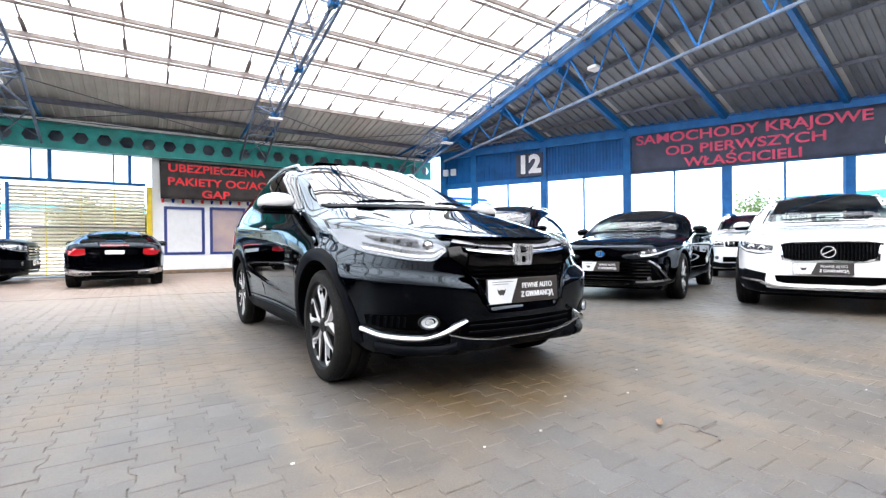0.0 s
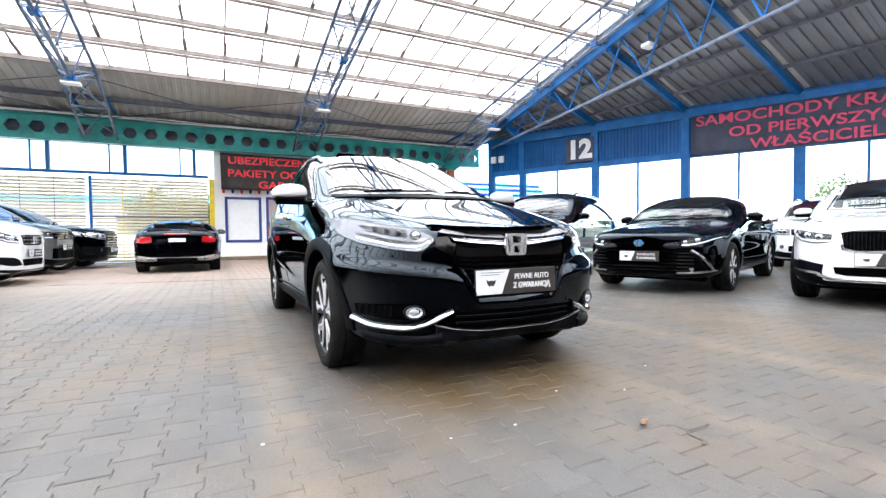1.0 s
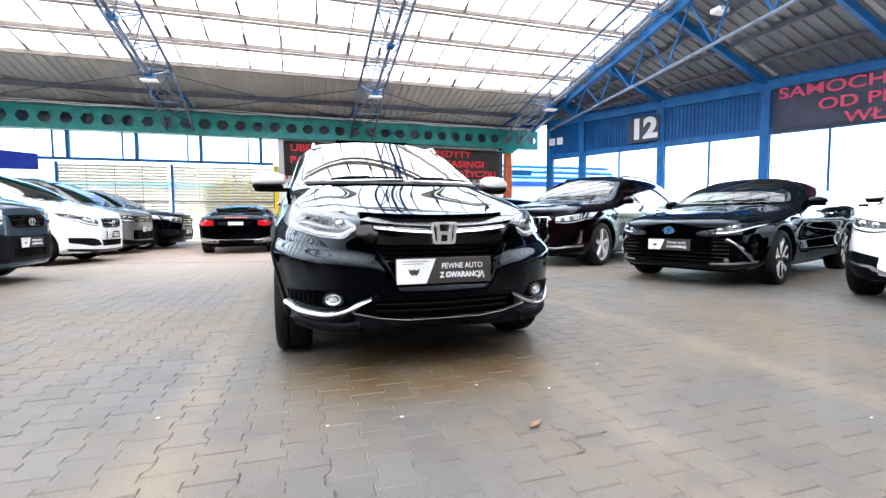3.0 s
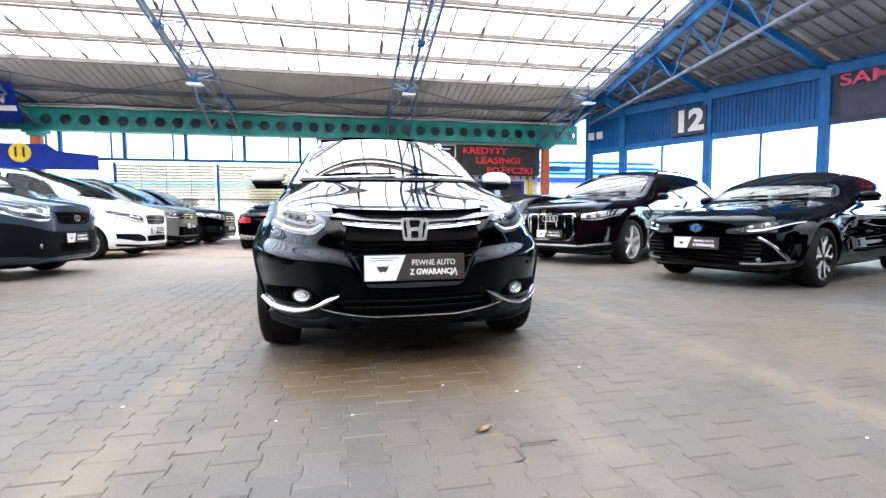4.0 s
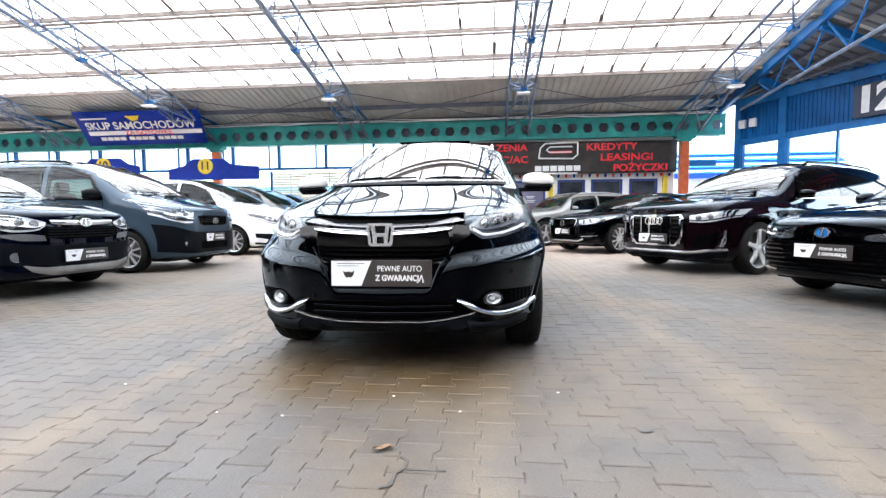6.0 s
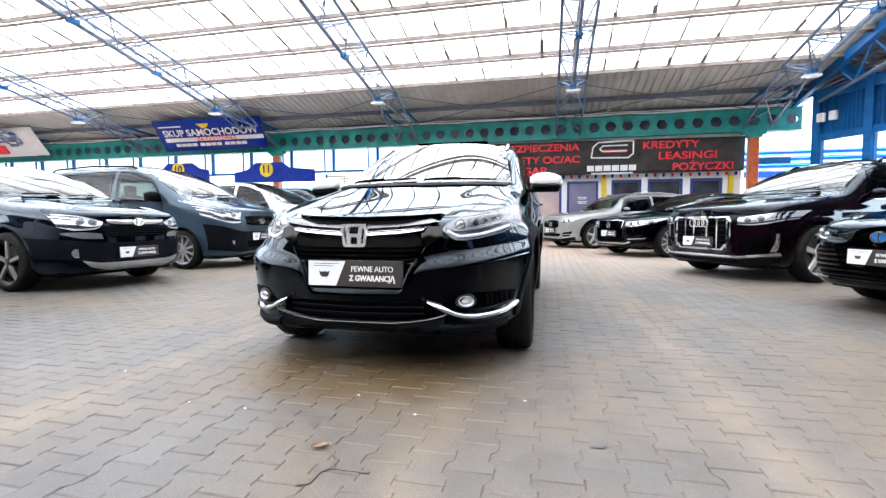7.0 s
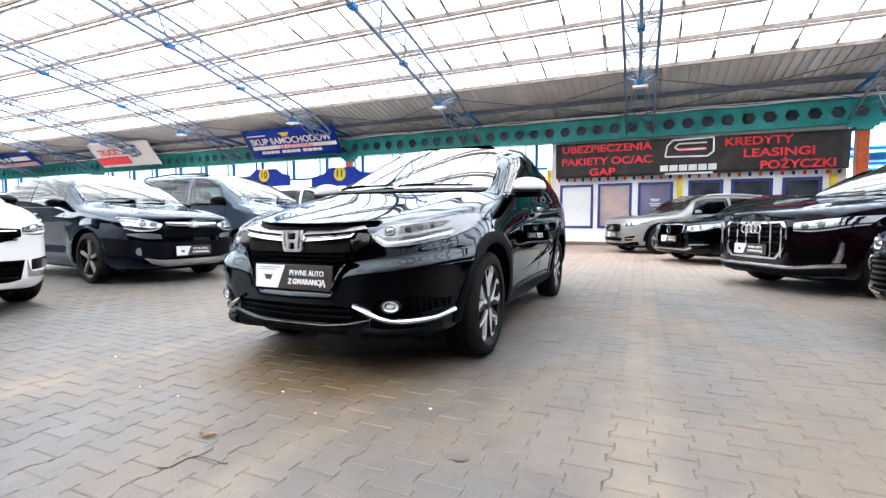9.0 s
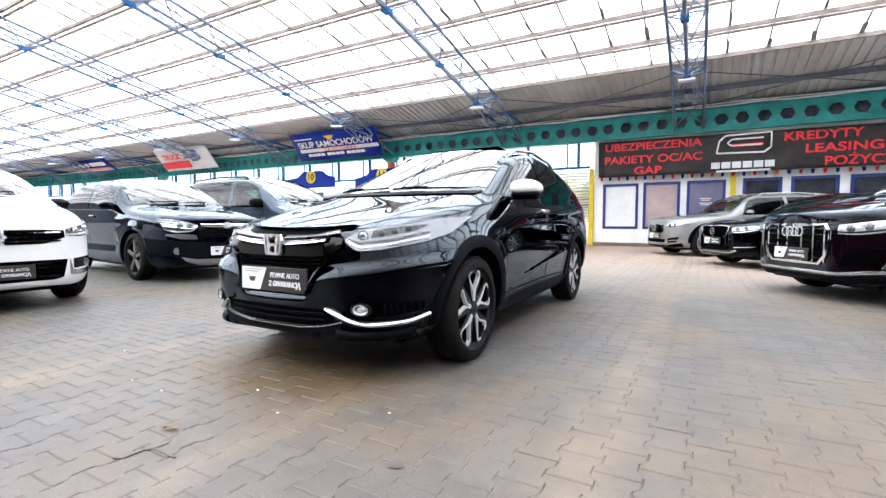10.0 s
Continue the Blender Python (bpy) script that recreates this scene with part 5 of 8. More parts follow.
def plate(parent, x, y, z, tilt=0, wide=0.52, high=0.135, read=True):
    """Dealer's plate: white field with a slanting edge, dark field with two lines of print."""
    m = pose(x, y, z, tilt, 0, 0)
    p = part("number_plate", box(bmesh.new(), (-wide / 2, 0, -high / 2), (wide / 2, 0.012, high / 2), m, 0.003), PLATE_GREY, parent, "dealer plate, white and dark, with printed lines")
    bm = bmesh.new()
    s = -wide / 2 + 0.004
    q = [bm.verts.new(m @ Vector(v)) for v in ((s, -0.002, -high / 2 + 0.004), (s + wide * 0.30, -0.002, -high / 2 + 0.004), (s + wide * 0.40, -0.002, high / 2 - 0.004), (s, -0.002, high / 2 - 0.004))]
    bm.faces.new(q)
    part("white_field", bm, PLATE_WHITE, p)
    bm = bmesh.new()
    cx0 = s + wide * 0.175
    crest = [(-0.030, 0.014), (-0.016, 0.006), (0.0, 0.010), (0.016, 0.006), (0.030, 0.014), (0.024, -0.008), (0.012, -0.022), (0.0, -0.017), (-0.012, -0.022), (-0.024, -0.008)]
    bm.faces.new([bm.verts.new(m @ Vector((cx0 + x, -0.003, z))) for x, z in crest])
    part("crest", bm, PLATE_GREY, p)
    for k in range(2):
        part("small_print", box(bmesh.new(), (s + wide * 0.06, -0.004, 0.049 - 0.012 * k), (s + wide * (0.33 - 0.06 * k), -0.001, 0.0515 - 0.012 * k), m), BRAKE, p)
    cx = wide * 0.185
    lettering("PEWNE AUTO", high * 0.30, m @ Matrix.Translation((cx, -0.003, high * 0.17)), PRINT_WHITE, "print_line", p, squeeze=0.88 * wide / 0.52)
    lettering("Z GWARANCJĄ", high * 0.30, m @ Matrix.Translation((cx, -0.003, -high * 0.18)), PRINT_WHITE, "print_line", p, bold=0.0012, squeeze=0.86 * wide / 0.52)
    return p


def mirrors(parent, x, y, z, material, size=1.0, cap_label=""):
    """Door mirrors: rounded shell on an arm, glass at the back."""
    for sx in (-1, 1):
        me = mirror_shell(size)
        sh = part("door_mirror", me, material, parent, cap_label)
        sh.matrix_local = pose(sx * x, y, z) @ Matrix.Diagonal((sx, 1, 1, 1))
        arm = bmesh.new()
        box(arm, (-0.17 * size, -0.03, -0.075 * size), (0.1 * size, 0.05, -0.045 * size), None, 0.012)
        box(arm, (-0.112 * size, -0.066 * size, -0.062 * size), (0.112 * size, 0.060 * size, -0.012 * size), None, 0.022)
        part("mirror_arm", arm, PLASTIC, sh)
        g = part("mirror_glass", box(bmesh.new(), (-0.085 * size, 0.060 * size, -0.03 * size), (0.09 * size, 0.064 * size, 0.05 * size), None, 0.001), CHROME, sh)


def mirror_shell(size):
    if size not in MIRRORS:
        bm = bmesh.new()
        bmesh.ops.create_uvsphere(bm, u_segments=20, v_segments=12, radius=1)
        for v in bm.verts:
            x, y, z = v.co
            f = lambda a, p: math.copysign(abs(a) ** p, a)
            taper = 1 - 0.22 * max(0.0, x) - 0.10 * max(0.0, -x)
            v.co = Vector((f(x, 0.7) * 0.130 * size, f(y, 0.75) * 0.080 * size * taper * (1 if y < 0 else 0.8), (f(z, 0.7) * 0.078 * taper if z > 0 else f(z, 0.6) * 0.028) * size - 0.006 * x))
        MIRRORS[size] = mesh_of(bm, "mirror_shell", True)
    return MIRRORS[size].copy()


MIRRORS = {}


def cabin(parent, y0, y1, w, belt, roof):
    """Seats, dashboard and wheel seen through the glass."""
    bm = box(bmesh.new(), (-w, y0 + 0.05, belt - 0.35), (w, y0 + 0.55, belt - 0.03), None, 0.06)
    part("dashboard", bm, SEAT, parent)
    sw = lathe([(0.0, 0.17), (0.015, 0.185), (0.0, 0.2), (-0.015, 0.185), (0.0, 0.17)], 24)
    o = part("steering_wheel", sw, SEAT, parent)
    o.matrix_local = pose(-0.37, y0 + 0.68, belt - 0.02, 0, 0, 90) @ pose(0, 0, 0, 0, -25, 0)
    for y in (y0 + 1.05, y0 + 1.9):
        for x in (-0.37, 0.37):
            bm = bmesh.new()
            box(bm, (x - 0.25, y, 0.45), (x + 0.25, y + 0.5, 0.66), None, 0.05)
            box(bm, (x - 0.24, y + 0.42, 0.6), (x + 0.24, y + 0.58, belt + 0.16), None, 0.05)
            box(bm, (x - 0.13, y + 0.46, belt + 0.18), (x + 0.13, y + 0.56, min(belt + 0.36, roof - 0.15)), None, 0.04)
            part("seat", bm, SEAT, parent)
    bm = box(bmesh.new(), (-w - 0.05, y0, 0.28), (w + 0.05, y1, 0.42))
    part("cabin_floor", bm, SEAT, parent)


# the small crossover in the middle of the hall
def crossover():
    t = thing("crossover_car", "glossy black small crossover with chrome trim and pale mirrors", "car")
    # y, zb, w, zw, wm, zm, ws, zs, wt, zt, zc
    keys = [
        (-0.83, 0.36, 0, 0.5, 0, 0.58, 0, 0.62, 0, 0.64, 0.65),
        (-0.818, 0.31, 0.27, 0.5, 0.27, 0.58, 0.25, 0.63, 0.2, 0.68, 0.7),
        (-0.79, 0.27, 0.43, 0.52, 0.43, 0.6, 0.4, 0.66, 0.33, 0.745, 0.775),
        (-0.745, 0.25, 0.5481, 0.53, 0.5532, 0.61, 0.5126, 0.69, 0.4263, 0.8, 0.838),
        (-0.67, 0.235, 0.6541, 0.54, 0.6592, 0.625, 0.6077, 0.72, 0.515, 0.832, 0.862),
        (-0.55, 0.22, 0.7504, 0.55, 0.7555, 0.645, 0.6986, 0.75, 0.5951, 0.86, 0.896),
        (-0.38, 0.21, 0.824, 0.56, 0.8292, 0.67, 0.7725, 0.79, 0.6541, 0.902, 0.942),
        (-0.15, 0.2, 0.869, 0.58, 0.8752, 0.7, 0.816, 0.83, 0.6987, 0.958, 1.004),
        (0.1, 0.2, 0.881, 0.6, 0.885, 0.73, 0.8296, 0.89, 0.7207, 1.008, 1.071),
        (0.38, 0.2, 0.884, 0.6, 0.885, 0.77, 0.83, 0.95, 0.725, 1.045, 1.186),
        (0.48, 0.2, 0.885, 0.68, 0.886, 0.8, 0.828, 0.985, 0.72, 1.08, 1.229),
        (0.8, 0.2, 0.885, 0.7, 0.886, 0.84, 0.818, 1.05, 0.685, 1.231, 1.358),
        (1.1, 0.2, 0.885, 0.71, 0.886, 0.86, 0.815, 1.075, 0.65, 1.388, 1.488),
        (1.32, 0.2, 0.885, 0.71, 0.886, 0.87, 0.815, 1.09, 0.628, 1.494, 1.569),
        (1.55, 0.2, 0.885, 0.72, 0.886, 0.88, 0.815, 1.105, 0.617, 1.55, 1.61),
        (2.05, 0.2, 0.885, 0.72, 0.886, 0.9, 0.815, 1.14, 0.605, 1.56, 1.633),
        (2.7, 0.22, 0.885, 0.7, 0.882, 0.93, 0.81, 1.19, 0.575, 1.495, 1.58),
        (3.05, 0.26, 0.88, 0.66, 0.868, 0.95, 0.79, 1.2, 0.54, 1.41, 1.5),
        (3.25, 0.3, 0.86, 0.66, 0.83, 0.93, 0.75, 1.12, 0.51, 1.24, 1.31),
        (3.38, 0.36, 0.82, 0.66, 0.78, 0.88, 0.7, 1.02, 0.48, 1.09, 1.13),
        (3.44, 0.4, 0.74, 0.66, 0.7, 0.84, 0.62, 0.95, 0.44, 1.01, 1.04),
        (3.46, 0.45, 0, 0.66, 0, 0.82, 0, 0.9, 0, 0.96, 0.98),
    ]

    def relief(x, y, z):
        s, a = math.copysign(1.0, x), abs(x)
        front = 1 - ease(-0.45, 0.0, y)
        # bumper shelf: the lower mask stands proud of the grille and of the wings above it
        crest = float(np.interp(a, [0.0, 0.24, 0.28, 0.32, 0.40, 0.50, 0.63, 0.80, 0.90], [0.455, 0.46, 0.52, 0.570, 0.592, 0.605, 0.621, 0.645, 0.680]))
        low = 1 - ease(crest - 0.012, crest + 0.07, z)
        push = (0.035 + 0.020 * ease(0.30, 0.50, a)) * front * low * (0.5 + 0.5 * ease(0.26, crest, z)) * ease(0.19, 0.27, z)
        # splitter under the bumper
        push += 0.012 * front * bell(z, 0.285, 0.022)
        k = ease(0.70, 0.84, a)
        door = ease(0.45, 0.75, y) * (1 - ease(2.0, 2.3, y))
        cz = 0.40 + 0.115 * (y - 0.5)
        dx = k * door * (0.011 * bell(z, cz, 0.028) - 0.006 * ease(0.62, 0.40, z))
        dx += k * 0.012 * bell(z, 0.90 + 0.045 * y, 0.035) * ease(0.5, 1.2, y)
        # flared arches
        for c in (0.0, 2.61):
            dx += k * 0.014 * bell(math.hypot(y - c, z - 0.345), 0.43, 0.055)
        hood = ease(-0.72, -0.45, y) * (1 - ease(0.15, 0.4, y)) * ease(0.84, 0.92, z)
        dz = 0.004 * bell(a, 0.50 + 0.12 * (y + 0.4), 0.09) * hood
        w = ease(0.50, 0.85, a)
        return x + s * (dx + push * 0.5 * w), y - push * (1.0 - 0.45 * w), z + dz
    sh = Shell(keys, 420, 190, relief)
    wind = [(-0.675, 1.125), (-0.535, 1.522), (0.0, 1.559), (0.535, 1.522), (0.675, 1.120), (0.35, 1.105), (0.0, 1.10), (-0.35, 1.105)]
    side_f = [(0.60, 1.085), (0.86, 1.225), (1.12, 1.365), (1.30, 1.435), (1.46, 1.465), (1.50, 1.125), (1.0, 1.105)]
    side_r = [(1.58, 1.135), (1.54, 1.472), (2.0, 1.468), (2.45, 1.41), (2.80, 1.30), (2.55, 1.225), (2.1, 1.175)]
    shrink = lambda p, k=0.93: [tuple(np.array(q) * k + np.mean(np.array(p), axis=0) * (1 - k)) for q in p]
    sh.body("body", PAINT_BLACK, t, [("f", shrink(wind, 0.95)), ("s", shrink(side_f)), ("s", shrink(side_r)), ("r", [(-0.5, 1.2), (0.5, 1.2), (0.42, 1.42), (-0.42, 1.42)])], [(0.0, (0.395, 0.345), 0.55), (2.61, (0.395, 0.345), 0.55)], "gloss black body shell")
    # glazing
    strip(sh, "f", [(-0.69, 1.105), (-0.35, 1.092), (0, 1.088), (0.35, 1.092), (0.69, 1.105)], [(-0.55, 1.524), (-0.27, 1.546), (0, 1.552), (0.27, 1.546), (0.55, 1.524)], CAR_GLASS, "windscreen", t, 0.006, 26, 18, fair=True)
    ring(sh, "f", [(-0.695, 1.095), (-0.625, 1.31), (-0.545, 1.530), (-0.25, 1.556), (0, 1.561), (0.25, 1.556), (0.545, 1.530), (0.625, 1.31), (0.695, 1.095), (0.33, 1.083), (0, 1.079), (-0.33, 1.083)], 0.03, FRIT, "windscreen_border", t, 0.003)
    for poly, nm in ((side_f, "front_window"), (side_r, "rear_window")):
        ring(sh, "s", poly, 0.035, FRIT, nm + "_frame", t, 0.003, True)
    strip(sh, "s", [(0.60, 1.085), (0.86, 1.225), (1.12, 1.365), (1.30, 1.435), (1.46, 1.465)], [(0.64, 1.085), (0.86, 1.098), (1.1, 1.108), (1.3, 1.116), (1.50, 1.125)], CAR_GLASS_SIDE, "door_window", t, 0.005, 14, 8, "", True)
    strip(sh, "s", [(1.54, 1.472), (2.0, 1.468), (2.45, 1.41), (2.80, 1.30)], [(1.58, 1.135), (2.05, 1.17), (2.5, 1.215), (2.78, 1.29)], CAR_GLASS_DARK, "rear_door_window", t, 0.005, 12, 8, "", True)
    strip(sh, "s", [(0.62, 1.062), (1.0, 1.085), (1.5, 1.108), (2.1, 1.155), (2.55, 1.205)], [(0.62, 1.074), (1.0, 1.097), (1.5, 1.120), (2.1, 1.167), (2.56, 1.217)], GLOSS_BLACK, "window_trim", t, 0.008, 26, 2, "", True)
    strip(sh, "r", [(-0.54, 1.17), (-0.46, 1.45)], [(0.54, 1.17), (0.46, 1.45)], CAR_GLASS_DARK, "tailgate_window", t, 0.006, 8, 12)
    strip(sh, "f", [(-0.66, 1.084), (-0.33, 1.074), (0, 1.071), (0.33, 1.074), (0.66, 1.084)], [(-0.68, 1.108), (-0.34, 1.096), (0, 1.092), (0.34, 1.096), (0.68, 1.108)], PLASTIC, "cowl_panel", t, 0.008, 22, 4, "matt black cowl below the windscreen")
    # bonnet seam and grille band
    strip(sh, "t", [(0.40, -0.66), (0.53, -0.60), (0.62, -0.50), (0.70, -0.32), (0.755, -0.10)], [(0.40, -0.652), (0.525, -0.592), (0.613, -0.493), (0.692, -0.315), (0.747, -0.10)], FRIT, "bonnet_gap", t, 0.002, 24, 2, "", True)
    strip(sh, "t", [(0.755, -0.10), (0.775, 0.10), (0.765, 0.36)], [(0.748, -0.10), (0.768, 0.10), (0.758, 0.36)], FRIT, "bonnet_gap", t, 0.002, 14, 2, "", True)
    strip(sh, "f", [(0.0, 0.60), (0.28, 0.60), (0.33, 0.65), (0.36, 0.70)], [(0.0, 0.808), (0.24, 0.810), (0.36, 0.812), (0.42, 0.80)], MESHY, "grille", t, 0.002, 16, 6, "dark grille", True)
    strip(sh, "f", [(0.0, 0.806), (0.24, 0.810), (0.36, 0.826)], [(0.0, 0.836), (0.27, 0.841), (0.40, 0.848)], MESHY, "upper_grille", t, 0.002, 14, 3, "dark slot under the bonnet", True)
    strip(sh, "f", [(0.0, 0.832), (0.27, 0.837), (0.41, 0.848)], [(0.0, 0.850), (0.26, 0.855), (0.42, 0.862)], PAINT_BLACK, "bonnet_edge", t, 0.022, 14, 4, "", True, 0.0, 0.006, -0.020)
    strip(sh, "f", [(0.05, 0.774), (0.25, 0.784), (0.34, 0.792), (0.42, 0.800)], [(0.05, 0.803), (0.24, 0.808), (0.33, 0.824), (0.37, 0.832)], WING, "grille_wing", t, 0.036, 16, 4, "smoked chrome wing panel", True, 0.0, 0.006, -0.026)
    strip(sh, "f", [(0.06, 0.740), (0.25, 0.752), (0.35, 0.764)], [(0.06, 0.768), (0.25, 0.779), (0.37, 0.788)], CHROME, "grille_bar", t, 0.040, 14, 5, "chrome grille bar", True, 0.004, 0.006, -0.012)
    strip(sh, "f", [(0.05, 0.754), (0.25, 0.764), (0.36, 0.775)], [(0.05, 0.757), (0.25, 0.767), (0.36, 0.778)], GLOSS_BLACK, "bar_line", t, 0.040, 14, 2, "", True)
    strip(sh, "f", [(0.335, 0.755), (0.348, 0.725), (0.366, 0.698)], [(0.365, 0.788), (0.437, 0.782), (0.440, 0.742)], DARK_CHROME, "wing_facet", t, 0.016, 12, 4, "smoked chrome facet beside the lamp", True, 0.0, 0.006, 0.010)
    strip(sh, "f", [(0.0, 0.690), (0.27, 0.693), (0.345, 0.702)], [(0.0, 0.735), (0.26, 0.746), (0.338, 0.752)], GLOSS_BLACK, "grille_lip", t, 0.012, 14, 3, "gloss black grille lip", True, 0.0, 0.006, 0.02)
    for z in (0.602, 0.624, 0.646, 0.668):
        strip(sh, "f", [(0.0, z), (0.28, z + 0.002), (0.32, z + 0.006)], [(0.0, z + 0.011), (0.28, z + 0.013), (0.33, z + 0.018)], GLOSS_BLACK, "grille_slat", t, 0.012, 12, 2, "", True)
    strip(sh, "f", [(0.0, 0.482), (0.20, 0.484), (0.25, 0.50)], [(0.0, 0.60), (0.25, 0.60), (0.30, 0.61)], MESHY, "plate_holder", t, 0.004, 14, 3, "", True)
    # lower intake and lip
    strip(sh, "f", [(0.0, 0.322), (0.25, 0.327), (0.42, 0.352)], [(0.0, 0.42), (0.25, 0.42), (0.40, 0.415)], MESHY, "lower_intake", t, 0.003, 14, 4, "dark lower intake", True)
    for z in (0.352, 0.385):
        strip(sh, "f", [(0.0, z), (0.36, z + 0.005)], [(0.0, z + 0.010), (0.36, z + 0.015)], PLASTIC, "intake_slat", t, 0.010, 12, 2, "", True)
    strip(sh, "f", [(0.0, 0.245), (0.25, 0.245), (0.38, 0.25), (0.46, 0.262)], [(0.0, 0.308), (0.19, 0.309), (0.335, 0.323), (0.46, 0.350)], PLASTIC, "bumper_lip", t, 0.010, 24, 4, "matt black bumper lip", True)
    strip(sh, "f", [(0.0, 0.310), (0.19, 0.311), (0.335, 0.325), (0.47, 0.358)], [(0.0, 0.3145), (0.19, 0.3155), (0.335, 0.3295), (0.47, 0.362)], SATIN, "lip_line", t, 0.014, 24, 2, "", True)
    strip(sh, "f", [(0.45, 0.262), (0.60, 0.252), (0.73, 0.262)], [(0.43, 0.322), (0.52, 0.302), (0.63, 0.300), (0.745, 0.312)], PLASTIC, "corner_lip", t, 0.012, 20, 6, "matt black corner lip", True, 0.012, 0.01)
    strip(sh, "f", [(0.262, 0.496), (0.290, 0.560), (0.325, 0.630), (0.357, 0.690)], [(0.276, 0.498), (0.305, 0.562), (0.341, 0.634), (0.375, 0.690)], PAINT_BLACK, "bumper_edge", t, 0.020, 18, 4, "gloss black bumper edge beside the grille", True, 0.006, 0.006)
    # fog lamp pockets, chrome blades, lamps
    strip(sh, "f", [(0.47, 0.40), (0.53, 0.383), (0.66, 0.385), (0.78, 0.405)], [(0.49, 0.43), (0.555, 0.470), (0.66, 0.466), (0.79, 0.455)], MESHY, "fog_pocket", t, 0.003, 16, 5, "", True)
    for k in range(6):
        x = 0.655 + 0.022 * k
        strip(sh, "f", [(x, 0.398), (x, 0.425), (x, 0.452)], [(x + 0.008, 0.398), (x + 0.008, 0.425), (x + 0.008, 0.452)], PLASTIC, "pocket_rib", t, 0.008, 5, 2, "", True)
    strip(sh, "f", [(0.387, 0.414), (0.469, 0.362), (0.542, 0.334), (0.606, 0.324), (0.716, 0.331), (0.79, 0.364)], [(0.380, 0.436), (0.444, 0.413), (0.522, 0.376), (0.609, 0.358), (0.719, 0.363), (0.795, 0.394)], CHROME, "bumper_blade", t, 0.008, 34, 9, "chrome bumper blade", True, 0.018, 0.01)
    for sx in (-1, 1):
        p, n = sh.at("f", 0.563, 0.425)
        n = Vector((n.x * sx * 0.7, n.y, 0)).normalized()
        p = Vector((p.x * sx, p.y, p.z)) + n * 0.012
        fl = part("fog_lamp", lathe([(-0.02, 0.041), (0.0, 0.039), (0.005, 0.036), (0.004, 0.031), (0.001, 0.030)], 28), ALLOY_DARK, t, "oval fog lamp in a black pocket")
        fl.matrix_local = Matrix.Translation(p) @ n.to_track_quat("X", "Z").to_matrix().to_4x4() @ Matrix.Diagonal((1, 1.38, 0.92, 1))
        part("lamp_lens", lathe([(0.002, 0.031), (-0.002, 0.027), (-0.008, 0.018), (0.003, 0.013), (0.006, 0.0)], 24), LAMP_BRIGHT, fl)
        part("lamp_cover", lathe([(0.004, 0.031), (0.012, 0.02), (0.015, 0.0)], 24), LAMP_CLEAR, fl)
    # headlamps: bright bowl, dark streak with lens cells, light strip below, clear cover
    hl_low = [(0.440, 0.778), (0.520, 0.727), (0.600, 0.733), (0.680, 0.752), (0.750, 0.775), (0.800, 0.815)]
    hl_up = [(0.442, 0.795), (0.510, 0.846), (0.600, 0.874), (0.690, 0.892), (0.750, 0.908), (0.802, 0.918)]
    strip(sh, "f", hl_low, hl_up, LAMP_BASE, "headlamp", t, 0.0015, 26, 9, "clear swept-back headlamp", True)
    strip(sh, "f", [(0.462, 0.772), (0.525, 0.741), (0.60, 0.747), (0.68, 0.767), (0.745, 0.791)], [(0.464, 0.781), (0.528, 0.753), (0.60, 0.760), (0.68, 0.781), (0.745, 0.806)], PRINT_WHITE, "lamp_strip", t, 0.007, 22, 3, "bright daytime light strip", True, 0.003)
    strip(sh, "f", [(0.452, 0.786), (0.520, 0.763), (0.60, 0.768), (0.68, 0.790), (0.74, 0.818)], [(0.455, 0.792), (0.520, 0.775), (0.60, 0.783), (0.68, 0.806), (0.74, 0.830)], LAMP_DARK, "lamp_shelf", t, 0.004, 22, 3, "", True)
    strip(sh, "f", [(0.555, 0.792), (0.62, 0.806), (0.70, 0.832)], [(0.548, 0.832), (0.62, 0.850), (0.72, 0.868)], LAMP_DARK, "lamp_bezel", t, 0.005, 14, 4, "", True)
    for sx in (-1, 1):
        for x, z, r, mt in ((0.520, 0.805, 0.026, CHROME), (0.588, 0.815, 0.017, GLOSS_BLACK), (0.628, 0.828, 0.017, GLOSS_BLACK), (0.668, 0.841, 0.017, GLOSS_BLACK)):
            p, n = sh.at("f", x, z)
            pm = Matrix.Translation((p.x * sx, p.y - 0.004, p.z)) @ pose(0, 0, 0, 0, 0, -90 + sx * 35)
            b = part("projector_lens", lathe([(0.0, r), (0.008, r * 0.95), (0.016, r * 0.6), (0.019, 0.0)], 20), mt, t)
            b.matrix_local = pm
            b = part("projector_ring", lathe([(0.0, r * 1.22), (0.010, r * 1.18), (0.010, r * 1.02), (0.0, r)], 20), LAMP_BASE, t)
            b.matrix_local = pm
    strip(sh, "f", hl_low, hl_up, LAMP_CLEAR, "lamp_cover", t, 0.022, 26, 9, "", True)
    # badge: a chrome frame with two uprights and a bridge
    p, n = sh.at("f", 0.0, 0.756)
    fr = [(-0.058, 0.052), (0.058, 0.052), (0.066, 0.03), (0.056, -0.046), (0.045, -0.054), (-0.045, -0.054), (-0.056, -0.046), (-0.066, 0.03)]
    b = part("badge", plate_of([(x * 1.08, z * 1.10) for x, z in fr], 0.016, [(x * 0.86, z * 0.84) for x, z in fr]), BADGE, t, "chrome badge")
    b.location = p + Vector((0, -0.056, 0))
    half = [(-0.046, 0.05), (-0.030, 0.05), (-0.023, 0.008), (0.023, 0.008), (0.030, 0.05), (0.046, 0.05), (0.036, -0.052), (0.020, -0.052), (0.018, -0.010), (-0.018, -0.010), (-0.020, -0.052), (-0.036, -0.052)]
